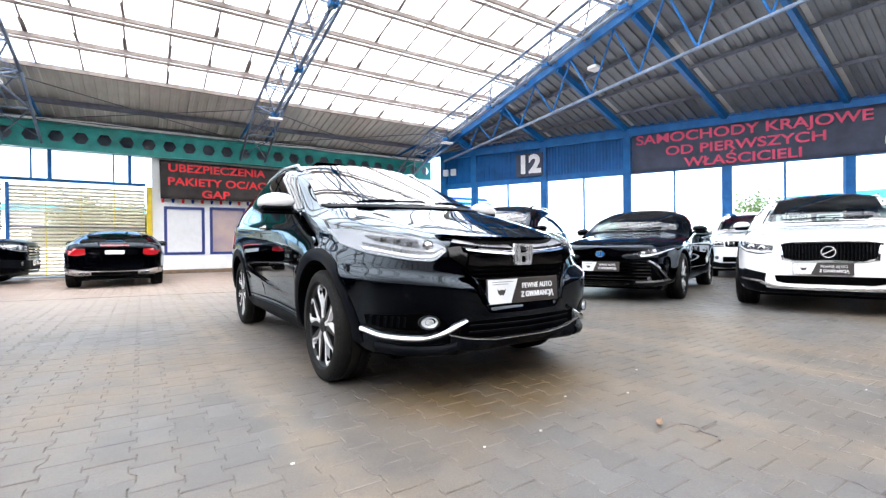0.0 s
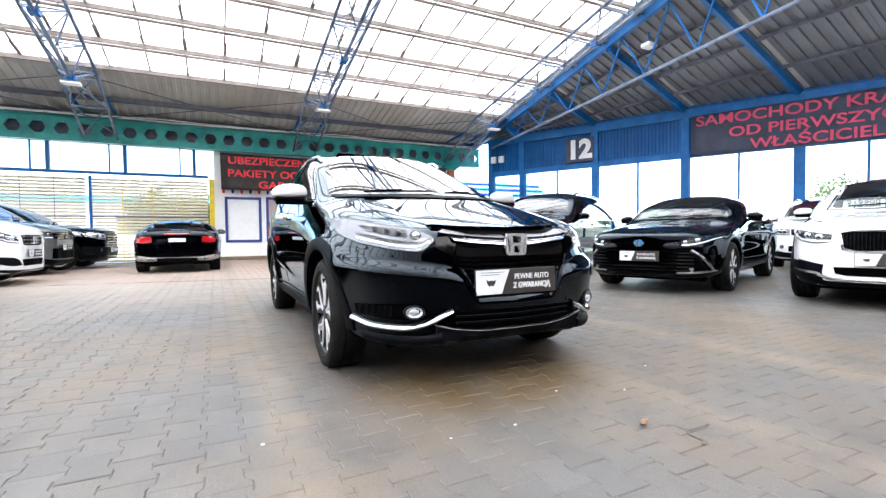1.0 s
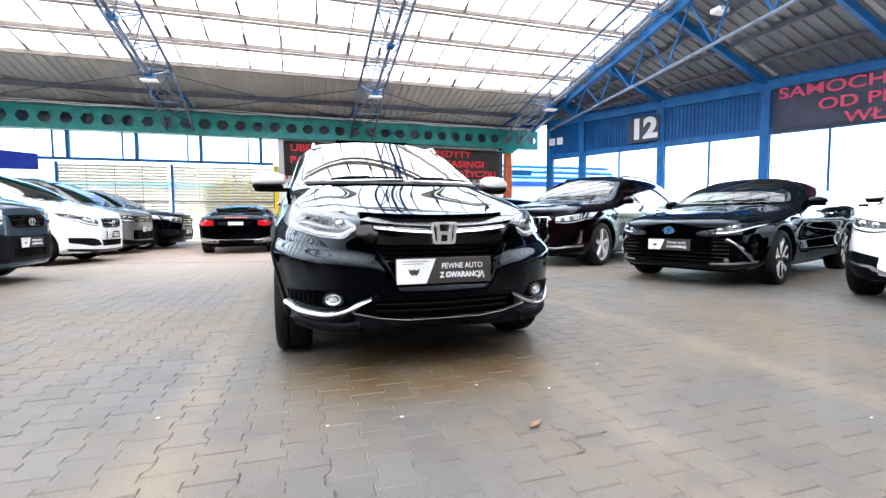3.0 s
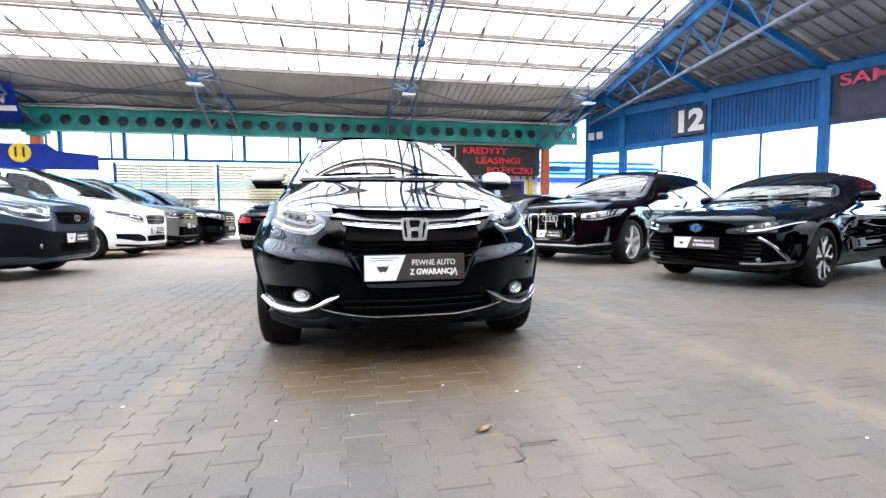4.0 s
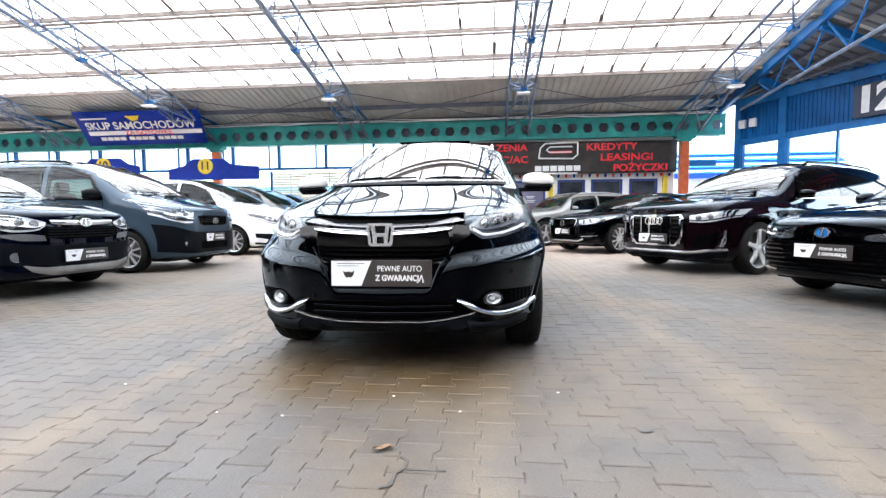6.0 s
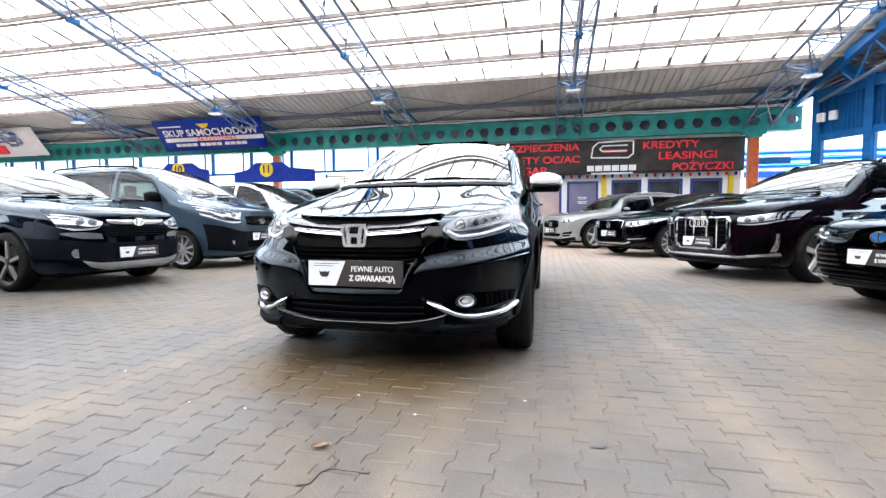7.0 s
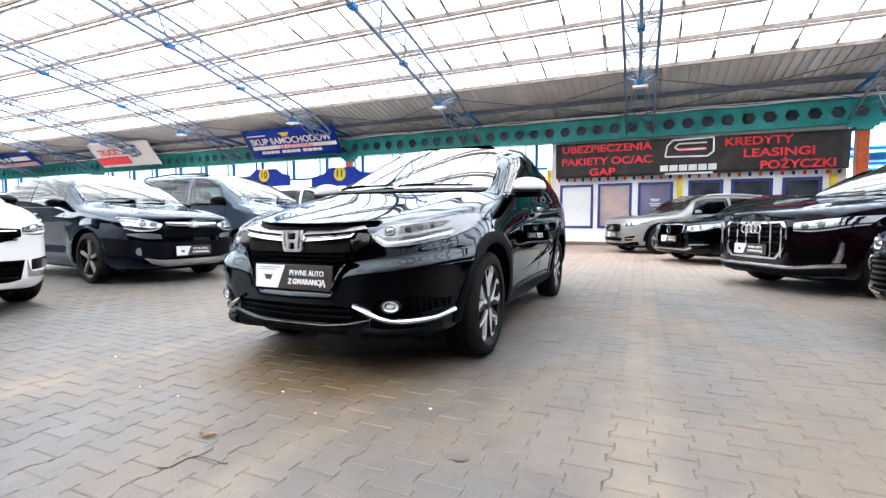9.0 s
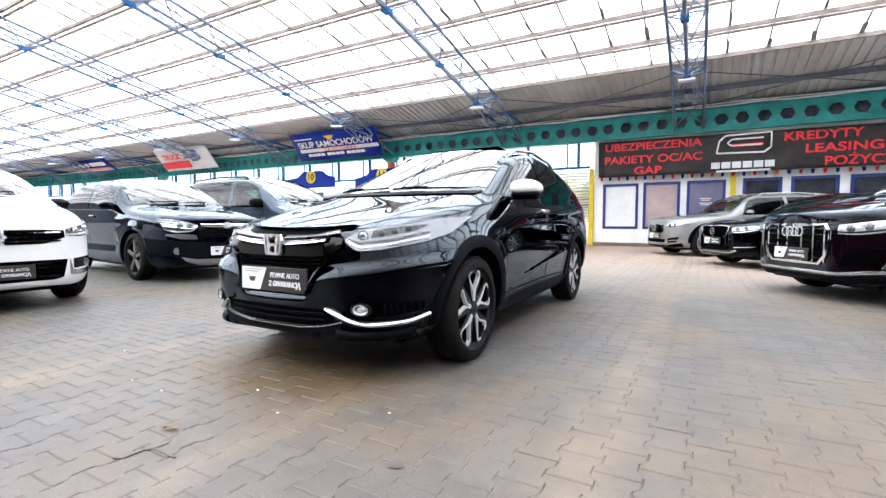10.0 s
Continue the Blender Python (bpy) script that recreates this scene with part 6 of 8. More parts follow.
    part("badge_bridge", plate_of(half, 0.014), BADGE, b).location = (0, -0.003, 0)
    plate(t, 0.0, sh.at("f", 0, 0.56)[0].y - 0.025, 0.560, -2)
    # sensors
    for x, z in ((0.66, 0.56), (0.36, 0.44)):
        for sx in (-1, 1):
            p, n = sh.at("f", x, z)
            q = part("parking_sensor", lathe([(0.0, 0.012), (0.004, 0.011), (0.004, 0.0)], 14), GLOSS_BLACK, t)
            q.matrix_local = Matrix.Translation((p.x * sx, p.y, p.z)) @ pose(0, 0, 0, 0, 0, -90 + sx * 30)
    # wheel arch cladding and sills
    for yc in (0.0, 2.61):
        arc = [radians(a) for a in range(-12, 193, 9)]
        A = [(yc + 0.385 * math.cos(a), 0.345 + 0.385 * math.sin(a)) for a in arc]
        B = [(yc + 0.455 * math.cos(a), 0.345 + 0.452 * math.sin(a)) for a in arc]
        strip(sh, "s", A, B, PLASTIC, "wheel_arch", t, 0.010, 40, 4, "matt black wheel arch trim", True)
    strip(sh, "s", [(0.44, 0.215), (1.3, 0.215), (2.17, 0.215)], [(0.44, 0.33), (1.3, 0.345), (2.17, 0.33)], PLASTIC, "sill_trim", t, 0.012, 24, 4, "matt black sill trim", True)
    strip(sh, "s", [(0.52, 0.36), (1.3, 0.375), (2.12, 0.365)], [(0.52, 0.372), (1.3, 0.388), (2.12, 0.378)], PLASTIC, "sill_line", t, 0.004, 20, 2, "", True)
    # door gaps, handles, lower crease
    for A in ([(0.56, 1.03), (0.50, 0.75), (0.47, 0.42)], [(1.53, 1.10), (1.52, 0.75), (1.50, 0.40)], [(2.30, 0.92), (2.20, 0.66), (2.16, 0.42)]):
        strip(sh, "s", A, [(a + 0.007, b) for a, b in A], FRIT, "door_gap", t, 0.0015, 14, 2, "", True)
    for sx in (-1, 1):
        p, n = sh.at("s", 1.36, 0.975)
        bm = bmesh.new()
        box(bm, (-0.012, -0.1, -0.015), (0.012, 0.1, 0.015), None, 0.008)
        h = part("door_handle", bm, SATIN, t, "satin silver door handle", True)
        h.location = Vector((sx * (p.x + 0.025), p.y, p.z))
    # roof rails, wipers, mirrors, lamps at the back
    for sx in (-1, 1):
        pts = [Vector((sx * 0.58, y, sh.at("t", 0.58, y)[0].z + h)) for y, h in ((1.30, 0.0), (1.42, 0.035), (1.9, 0.042), (2.5, 0.04), (2.72, 0.0))]
        part("roof_rail", rod(pts, 0.016), SATIN, t, "silver roof rail")
    for x0, x1 in ((-0.48, 0.02), (0.10, 0.58)):
        pts = []
        for k in range(7):
            x = x0 + (x1 - x0) * k / 6
            p, n = sh.at("f", x, 1.108 + 0.010 * k / 6)
            pts.append(p + n * 0.018)
        wp = part("wiper", rod(pts, 0.007, 6), PLASTIC, t, "black wiper")
        part("wiper_arm", rod([pts[3] + Vector((0, -0.008, 0.008)), pts[1] + Vector((0, -0.010, 0.006)), pts[0] + Vector((-0.01, -0.025, -0.004))], 0.008, 6), PLASTIC, wp)
    # tilted glass panel of the open roof
    rz_ = sh.at("t", 0.0, 1.50)[0].z
    ws = bmesh.new()
    box(ws, (-0.36, -0.14, -0.004), (0.36, 0.14, 0.004), pose(0, 1.72, rz_ + 0.020, -4, 0, 0), 0.003)
    part("roof_panel", ws, CAR_GLASS_DARK, t, "dark glass roof panel tilted open")
    mirrors(t, 0.945, 0.70, 1.125, PAINT_SILVER, 1.0, "pale silver mirror cap")
    strip(sh, "s", [(3.05, 0.80), (3.22, 0.86)], [(2.98, 0.98), (3.25, 1.02)], LAMP_RED, "tail_lamp", t, 0.006, 10, 5, "red tail lamp", True)
    cabin(t, 0.42, 3.0, 0.70, 1.0, 1.55)
    bm = box(bmesh.new(), (-0.60, -0.42, 0.165), (0.60, 3.1, 0.26), None, 0.03)
    part("underbody", bm, PLASTIC, t)
    four_wheels(t, "twotone", 0.334, 0.215, 0.872, 2.61)
    return t


crossover()


def keys_for(W, H, fo, wb, ro, nose, cowl, yc, yh, belt, kind, zb=0.2, boxy=False):
    """Stations of a car from its main sizes."""
    van = kind == "van"
    yF, yR = -fo, wb + ro
    rows = []
    for dy, fw, fz, ft in ((0, 0, 0, 0), (0.008, 0.23, 0.03, 0.2), (0.04, 0.5, 0.10, 0.45), (0.10, 0.68, 0.2, 0.6), (0.22, 0.835, 0.36, 0.7), (0.45, 0.945, 0.58, 0.76)):
        zc = nose + (cowl - nose) * fz
        rows.append((yF + dy, W * fw, zb + 0.09 * (1 - fw), 0.55, W * fw * (1 if fw < 0.8 else 0.98), nose - 0.12 + (belt - nose) * 0.5 * fz, W * ft, zc - 0.035, zc))
    ym = (yF + 0.45 + yc) / 2
    zm = nose + (cowl - nose) * 0.83
    tc = 0.84 if van else 0.82 if boxy else 0.79
    rows.append((ym, W * 0.985, zb, 0.57, W * 0.955, (nose - 0.1 + belt) / 2 + 0.02, W * (tc - 0.01), zm - 0.04, zm))
    rows.append((yc - 0.06, W, zb, 0.6, W * 0.97, belt - 0.06, W * tc, cowl - 0.04, cowl))
    rows.append((yc + 0.08, W, zb, 0.6, W * 0.972, belt - 0.04, W * (tc - 0.01), cowl + 0.01, cowl + 0.045))
    t1, t2 = (0.80, 0.77) if van else (0.79, 0.755) if boxy else (0.74, 0.69)
    rows.append(((yc + yh) / 2 + 0.04, W, zb, 0.6, W * 0.972, belt - 0.02, W * t1, (cowl + H) / 2 - 0.02, (cowl + H) / 2 + 0.01))
    rows.append((yh, W, zb, 0.6, W * 0.972, belt, W * t2, H - 0.12, H - 0.06))
    rows.append((yh + 0.35, W, zb, 0.6, W * 0.972, belt + 0.01, W * (t2 - 0.015), H - 0.075, H - 0.012))
    t3 = t2 - 0.02
    if kind == "sedan":
        ye = wb - 0.25
        rows += [((yh + 0.35 + ye) / 2, W, zb, 0.6, W * 0.972, belt + 0.02, W * t3, H - 0.075, H), (ye, W, zb, 0.6, W * 0.97, belt + 0.04, W * 0.64, H - 0.14, H - 0.07),
                 ((ye + yR - 0.5) / 2, W, zb + 0.02, 0.62, W * 0.96, belt + 0.05, W * 0.66, (H + belt) / 2 - 0.02, (H + belt) / 2 + 0.06), (yR - 0.5, W * 0.99, zb + 0.04, 0.64, W * 0.94, belt + 0.04, W * 0.70, belt + 0.08, belt + 0.12),
                 (yR - 0.14, W * 0.93, zb + 0.08, 0.66, W * 0.86, belt + 0.0, W * 0.66, belt + 0.07, belt + 0.10), (yR - 0.03, W * 0.84, zb + 0.12, 0.66, W * 0.76, belt - 0.06, W * 0.56, belt, belt + 0.02)]
    else:
        a, b, c = (0.35, 0.10, 0.04) if van else (0.62, 0.26, 0.09)
        rows += [((yh + 0.35 + yR - a) / 2, W, zb, 0.6, W * 0.972, belt + 0.02, W * t3, H - 0.07, H), (yR - a, W, zb + 0.02, 0.62, W * 0.965, belt + 0.05, W * (t3 - 0.02), H - 0.10, H - 0.03),
                 (yR - b, W * 0.985, zb + 0.05, 0.62, W * 0.93, belt + 0.06, W * (t3 - 0.05), H - 0.22, H - 0.12), (yR - c, W * 0.95, zb + 0.08, 0.64, W * 0.88, belt + 0.03, W * 0.62, belt + 0.22 * (H - belt), belt + 0.32 * (H - belt)),
                 (yR - 0.02, W * 0.88, zb + 0.12, 0.64, W * 0.8, belt - 0.05, W * 0.58, belt + 0.02, belt + 0.04)]
    rows.append((yR, 0, zb + 0.16, 0.66, 0, belt - 0.1, 0, belt - 0.03, belt - 0.01))
    return rows


def motor_car(name, label, m, s, group=""):
    """A parked car from a short description s of its sizes, glass, lamps and trim."""
    t = thing(name, label, "car", group)
    W, H, fo, wb, ro = s["size"]
    nose, cowl, yc, yh, belt = s["form"]
    kind, pnt = s["kind"], s["paint"]
    van = kind == "van"
    sh = Shell(keys_for(W, H, fo, wb, ro, nose, cowl, yc, yh, belt, kind, s.get("zb", 0.2), s.get("boxy", False)), 104, 66, car_shape(W, s["tyre"][0], wb, fo, nose, belt, yc))
    xb, xt = (0.80, 0.70) if van else (0.775, 0.67) if s.get("boxy") else (0.735, 0.61)
    wind = [(-xb * W, cowl + 0.05), (-xt * W, H - 0.092), (-xt * W * 0.5, H - 0.044), (0, H - 0.03), (xt * W * 0.5, H - 0.044), (xt * W, H - 0.092), (xb * W, cowl + 0.05), (0, cowl + 0.03)]
    yR = wb + ro
    top = H - (0.155 if not van else 0.16)
    b0, b1 = belt + 0.03, belt + 0.06
    y0 = yc + (0.28 if not van else 0.36)
    yp = y0 + (1.08 if not van else 1.05)
    ye = {"sedan": wb - 0.12, "van": yR - 0.25}.get(kind, yR - 0.42)
    f_up = [(y0, b0 + 0.02), (yc + (yh - yc) * 0.62 + 0.1, cowl + (H - cowl) * 0.55), (yh + 0.16, top - 0.02), (yp, top)]
    f_lo = [(y0 + 0.02, b0), (y0 + 0.4, b0 + 0.005), (yp, b0 + 0.015)]
    r_up = [(yp + 0.09, top), ((yp + ye) / 2, top - 0.005), (ye - 0.28, top - 0.05), (ye, (top + b1) / 2 - 0.03)]
    r_lo = [(yp + 0.09, b0 + 0.018), ((yp + ye) / 2, b0 + 0.03), (ye - 0.25, b1 + 0.0), (ye - 0.03, b1 + 0.06)]
    shrink = lambda p, k=0.92: [tuple(np.array(q) * k + np.mean(np.array(p), axis=0) * (1 - k)) for q in p]
    side_f, side_r = f_up + f_lo[::-1], r_up + r_lo[::-1]
    holes = [("f", shrink(wind, 0.94)), ("s", shrink(side_f)), ("s", shrink(side_r))]
    R, wt = s["tyre"]
    ra = R + s.get("arch", 0.055)
    sh.body("body", pnt, t, holes, [(0.0, (ra, R + 0.01), W - 0.36), (wb, (ra, R + 0.01), W - 0.36)], "")
    low_edge = [(-xb * W - 0.015, cowl + 0.035), (-xb * W * 0.5, cowl + 0.028), (0, cowl + 0.025), (xb * W * 0.5, cowl + 0.028), (xb * W + 0.015, cowl + 0.035)]
    top_edge = [(-xt * W, H - 0.088), (-xt * W * 0.5, H - 0.040), (0, H - 0.028), (xt * W * 0.5, H - 0.040), (xt * W, H - 0.088)]
    strip(sh, "f", low_edge, top_edge, CAR_GLASS, "windscreen", t, 0.006, 20, 14, fair=True)
    ring(sh, "f", low_edge + top_edge[::-1], 0.02, FRIT, "windscreen_border", t, 0.003)
    rg = CAR_GLASS_DARK if s.get("privacy", True) else CAR_GLASS_SIDE
    ring(sh, "s", side_f, 0.04, FRIT, "front_window_frame", t, 0.003, True)
    ring(sh, "s", side_r, 0.04, FRIT, "rear_window_frame", t, 0.003, True)
    strip(sh, "s", f_up, f_lo, CAR_GLASS_SIDE, "door_window", t, 0.005, 12, 7, "", True)
    strip(sh, "s", r_up, r_lo, rg, "rear_side_window", t, 0.005, 12, 7, "", True)
    if kind == "sedan":
        strip(sh, "t", [(-0.52 * W, wb - 0.08), (0, wb - 0.12), (0.52 * W, wb - 0.08)], [(-0.60 * W, yR - 0.60), (0, yR - 0.56), (0.60 * W, yR - 0.60)], CAR_GLASS_DARK, "rear_screen", t, 0.006, 12, 8)
    else:
        strip(sh, "r", [(-0.6 * W, belt + 0.06), (-0.52 * W, H - 0.2)], [(0.6 * W, belt + 0.06), (0.52 * W, H - 0.2)], CAR_GLASS_DARK, "rear_screen", t, 0.006, 8, 12)
    if s.get("trim"):
        strip(sh, "s", f_lo + [r_lo[1], r_lo[2]], [(a, b - 0.016) for a, b in f_lo + [r_lo[1], r_lo[2]]], s["trim"], "window_trim", t, 0.007, 24, 2, "", True)
    # bonnet and door gaps
    strip(sh, "t", [(0.0, -fo + 0.11), (0.4 * W, -fo + 0.14), (0.62 * W, -fo + 0.24), (0.75 * W, -fo + 0.5)], [(0.0, -fo + 0.118), (0.4 * W, -fo + 0.148), (0.613 * W, -fo + 0.25), (0.742 * W, -fo + 0.503)], FRIT, "bonnet_gap", t, 0.0015, 18, 2, "", True)
    strip(sh, "t", [(0.742 * W, -fo + 0.5), (0.765 * W, (-fo + yc) / 2 + 0.2), (0.775 * W, yc - 0.05)], [(0.735 * W, -fo + 0.5), (0.758 * W, (-fo + yc) / 2 + 0.2), (0.768 * W, yc - 0.05)], FRIT, "bonnet_gap", t, 0.0015, 14, 2, "", True)
    for A in ([(y0 + 0.0, b0 - 0.03), (y0 - 0.03, 0.7), (y0 + 0.02, 0.35)], [(yp + 0.045, b0), (yp + 0.04, 0.7), (yp + 0.02, 0.35)]):
        strip(sh, "s", A, [(a + 0.008, b) for a, b in A], FRIT, "door_gap", t, 0.0015, 12, 2, "", True)
    for y in (yp - 0.16, yp + 0.85):
        if y < wb - 0.15 or van:
            for sx in (-1, 1):
                p, n = sh.at("s", y, belt - 0.07)
                h = part("door_handle", box(bmesh.new(), (-0.012, -0.09, -0.014), (0.012, 0.09, 0.014), None, 0.007), s.get("handle", pnt), t)
                h.location = Vector((sx * (p.x + 0.02), p.y, p.z))
    for A, B, mt, nm, off, hump, lab in s["front"]:
        mir = min(a for a, _ in A) >= -1e-6
        strip(sh, "f", A, B, mt, nm, t, off, 20, 5, lab, mir, hump)
    # headlamps: dark housing, bright inserts, clear cover
    lo, up = s["lamp"]
    strip(sh, "f", lo, up, LAMP_DARK if s.get("dark_lamp") else LAMP_BRIGHT, "headlamp", t, 0.001, 18, 6, "clear headlamp", True)
    L0, U0 = resample(lo, 8), resample(up, 8)
    strip(sh, "f", [tuple(L0[i] * 0.88 + U0[i] * 0.12) for i in range(8)], [tuple(L0[i] * 0.72 + U0[i] * 0.28) for i in range(8)], PRINT_WHITE if s.get("dark_lamp") else LAMP_DARK, "lamp_strip", t, 0.004, 16, 2, "", True)
    for k in (2, 4):
        c = (L0[k] * 0.42 + U0[k] * 0.58)
        r = min(0.045, 0.36 * abs(U0[k][1] - L0[k][1]))
        p, n = sh.at("f", *c)
        for sx in (-1, 1):
            o = part("lamp_lens", lathe([(0.0, r), (0.008, r * 0.93), (0.015, r * 0.5), (0.017, 0.0)], 18), CHROME if s.get("dark_lamp") else LAMP_BASE, t)
            o.matrix_local = Matrix.Translation((p.x * sx, p.y - 0.002, p.z)) @ pose(0, 0, 0, 0, 0, -90 + sx * 22)
    strip(sh, "f", lo, up, LAMP_CLEAR, "lamp_cover", t, 0.02, 18, 6, "", True)
    for x, z, r in s.get("fogs", ()):
        p, n = sh.at("f", x, z)
        for sx in (-1, 1):
            o = part("fog_lamp", lathe([(0.0, r * 1.25), (0.014, r * 1.15), (0.010, r), (0.012, r * 0.6), (0.014, 0.0)], 20), LAMP_BASE, t, "round fog lamp")
            o.matrix_local = Matrix.Translation((p.x * sx, p.y, p.z)) @ pose(0, 0, 0, 0, 0, -90 + sx * 12)
    for fr in s.get("frames", ()):
        poly, wdt, mt = fr
        ring(sh, "f", poly, wdt, mt, "grille_frame", t, 0.016)
    # slats of the grille
    for kind_, x0, x1, z0, z1, n, mt, th in s.get("slats", ()):
        for i in range(n):
            k = (i + 0.5) / n
            if kind_ == "h":
                z = z0 + (z1 - z0) * k
                strip(sh, "f", [(0.0, z - th / 2), (x1, z - th / 2)], [(0.0, z + th / 2), (x1, z + th / 2)], mt, "grille_slat", t, 0.012, 10, 2, "", True)
            else:
                x = x0 + (x1 - x0) * k
                strip(sh, "f", [(x - th / 2, z0), (x - th / 2, z1)], [(x + th / 2, z0), (x + th / 2, z1)], mt, "grille_slat", t, 0.014, 6, 2, "", abs(x) > 0.01)
    # badge
    bz, kindb = s["badge"]
    p, n = sh.at("f", 0, bz)
    bm = bmesh.new()
    rings = {"ring": [(0, 0, 0.06)], "four": [(-0.105, 0, 0.052), (-0.035, 0, 0.052), (0.035, 0, 0.052), (0.105, 0, 0.052)], "oval": [(0, 0, 0.065)], "diamond": []}[kindb]
    for cx, cz, r in rings:
        sq = 0.7 if kindb == "oval" else 1
        rg_ = [(math.cos(2 * math.pi * i / 28), math.sin(2 * math.pi * i / 28)) for i in range(28)]
        o = part("badge", plate_of([(cx + (r + 0.006) * a, sq * (r + 0.006) * b) for a, b in rg_], 0.014, [(cx + (r - 0.006) * a, sq * (r - 0.006) * b) for a, b in rg_]), s.get("badge_mat", BADGE), t, "plain metal badge")
        o.location = p + Vector((0, -0.042 + 0.002 * (cx > 0), 0))
    if kindb == "diamond":
        d = [(0, 0.085), (0.06, 0), (0, -0.085), (-0.06, 0)]
        o = part("badge", plate_of(d, 0.02, [(a * 0.55, b * 0.6) for a, b in d]), BADGE, t, "plain metal badge")
        o.location = p + Vector((0, -0.042, 0))
    if kindb == "ring":
        bar(bm, (-0.05, 0, -0.03), (0.05, 0, 0.03), 0.01, 0.012)
    if kindb == "oval":
        bar(bm, (0, 0, 0.045), (0, 0, -0.045), 0.02, 0.012)
    if len(bm.verts):
        o = part("badge_bar", bm, s.get("badge_mat", BADGE), t)
        o.location = p + Vector((0, -0.035, 0))
    if s.get("badge_disc"):
        dk = part("badge_disc", lathe([(0.0, 0.06), (0.006, 0.056), (0.008, 0.0)], 24), s["badge_disc"], t, "blue badge field")
        dk.matrix_local = Matrix.Translation(p + Vector((0, -0.026, 0))) @ pose(0, 0, 0, 0, 0, -90) @ Matrix.Diagonal((1, 1, 0.7, 1))
    if s.get("plate"):
        px, pz = s["plate"]
        plate(t, px, sh.at("f", px, pz)[0].y - 0.035, pz, -2)
    # arches and sills of dark plastic
    if s.get("clad"):
        for c in (0.0, wb):
            arc = [radians(a) for a in range(-14, 195, 11)]
            strip(sh, "s", [(c + (ra - 0.008) * math.cos(a), R + 0.01 + (ra - 0.008) * math.sin(a)) for a in arc], [(c + (ra + 0.06) * math.cos(a), R + 0.01 + (ra + 0.057) * math.sin(a)) for a in arc], s["clad"], "wheel_arch", t, 0.010, 30, 3, "dark wheel arch trim", True)
        strip(sh, "s", [(ra + 0.03, 0.22), (wb - ra - 0.03, 0.22)], [(ra + 0.03, 0.37), (wb - ra - 0.03, 0.37)], s["clad"], "sill_trim", t, 0.012, 18, 3, "dark sill trim", True)
    if s.get("rails"):
        for sx in (-1, 1):
            ya, yb = yh + 0.25, yR - 0.55
            xr = W * 0.63
            pts = [Vector((sx * xr, y, sh.at("t", xr, y)[0].z + h)) for y, h in ((ya, 0), (ya + 0.12, 0.04), ((ya + yb) / 2, 0.045), (yb - 0.15, 0.04), (yb, 0))]
            part("roof_rail", rod(pts, 0.018), s["rails"], t, "roof rail")
    for x0, x1 in ((-0.50 * W, 0.0), (0.08 * W, 0.50 * W)):
        pts = []
        for k in range(6):
            p, n = sh.at("f", x0 + (x1 - x0) * k / 5, cowl + 0.055 + 0.02 * k / 5)
            pts.append(p + n * 0.025)
        part("wiper", rod(pts, 0.009, 6), PLASTIC, t)
    mz = belt + 0.09 if not van else belt + 0.12
    mirrors(t, W + 0.05, y0 + 0.12, mz, s.get("mirror", pnt), 0.84 if not van else 1.15)
    lz = belt - 0.1
    strip(sh, "r", [(0.55 * W, lz - 0.07), (0.79 * W, lz - 0.05)] if kind != "van" else [(0.72 * W, 0.6), (0.72 * W, 1.1)], [(0.56 * W, lz + 0.05), (0.78 * W, lz + 0.06)] if kind != "van" else [(0.82 * W, 0.6), (0.80 * W, 1.1)], LAMP_RED, "tail_lamp", t, 0.008, 12, 5, "red tail lamp", True)
    cabin(t, yc + 0.1, yR - 0.5 if kind != "sedan" else wb, W * 0.8, belt + (0.0 if not van else 0.02), H)
    part("underbody", box(bmesh.new(), (-W * 0.8, -fo + 0.3, s.get("zb", 0.2) - 0.03), (W * 0.8, yR - 0.3, s.get("zb", 0.2) + 0.06), None, 0.03), PLASTIC, t)
    four_wheels(t, s["wheel"], R, wt, W - 0.012, wb)
    if s.get("card"):
        for x, z, w_, h_ in s["card"]:
            p, n = sh.at("f", x, z)
            c = part("price_card", box(bmesh.new(), (-w_ / 2, -0.002, -h_ / 2), (w_ / 2, 0.002, h_ / 2)), PRINT_WHITE, t, "white price card behind the glass")
            c.matrix_local = Matrix.Translation(p + Vector((0, 0.06, -0.02))) @ pose(0, 0, 0, -50, 0, 0)
            if x < -0.3 and s.get("prices"):
                for k, words in enumerate(s["prices"]):
                    lettering(words, h_ * 0.5, Matrix.Translation((0, -0.006, h_ * (0.24 - 0.46 * k))), GLOSS_BLACK, "lettering", c, squeeze=1.1)
                continue
            bm = bmesh.new()
            for q in (-0.25, 0.0, 0.25):
                box(bm, (-w_ * 0.4, -0.004, q * h_ - h_ * 0.06), (w_ * 0.4, -0.002, q * h_ + h_ * 0.06))
            part("card_print", bm, PLATE_GREY, c)
    t.matrix_world = m
    return t


ROW = "cars parked in the hall"
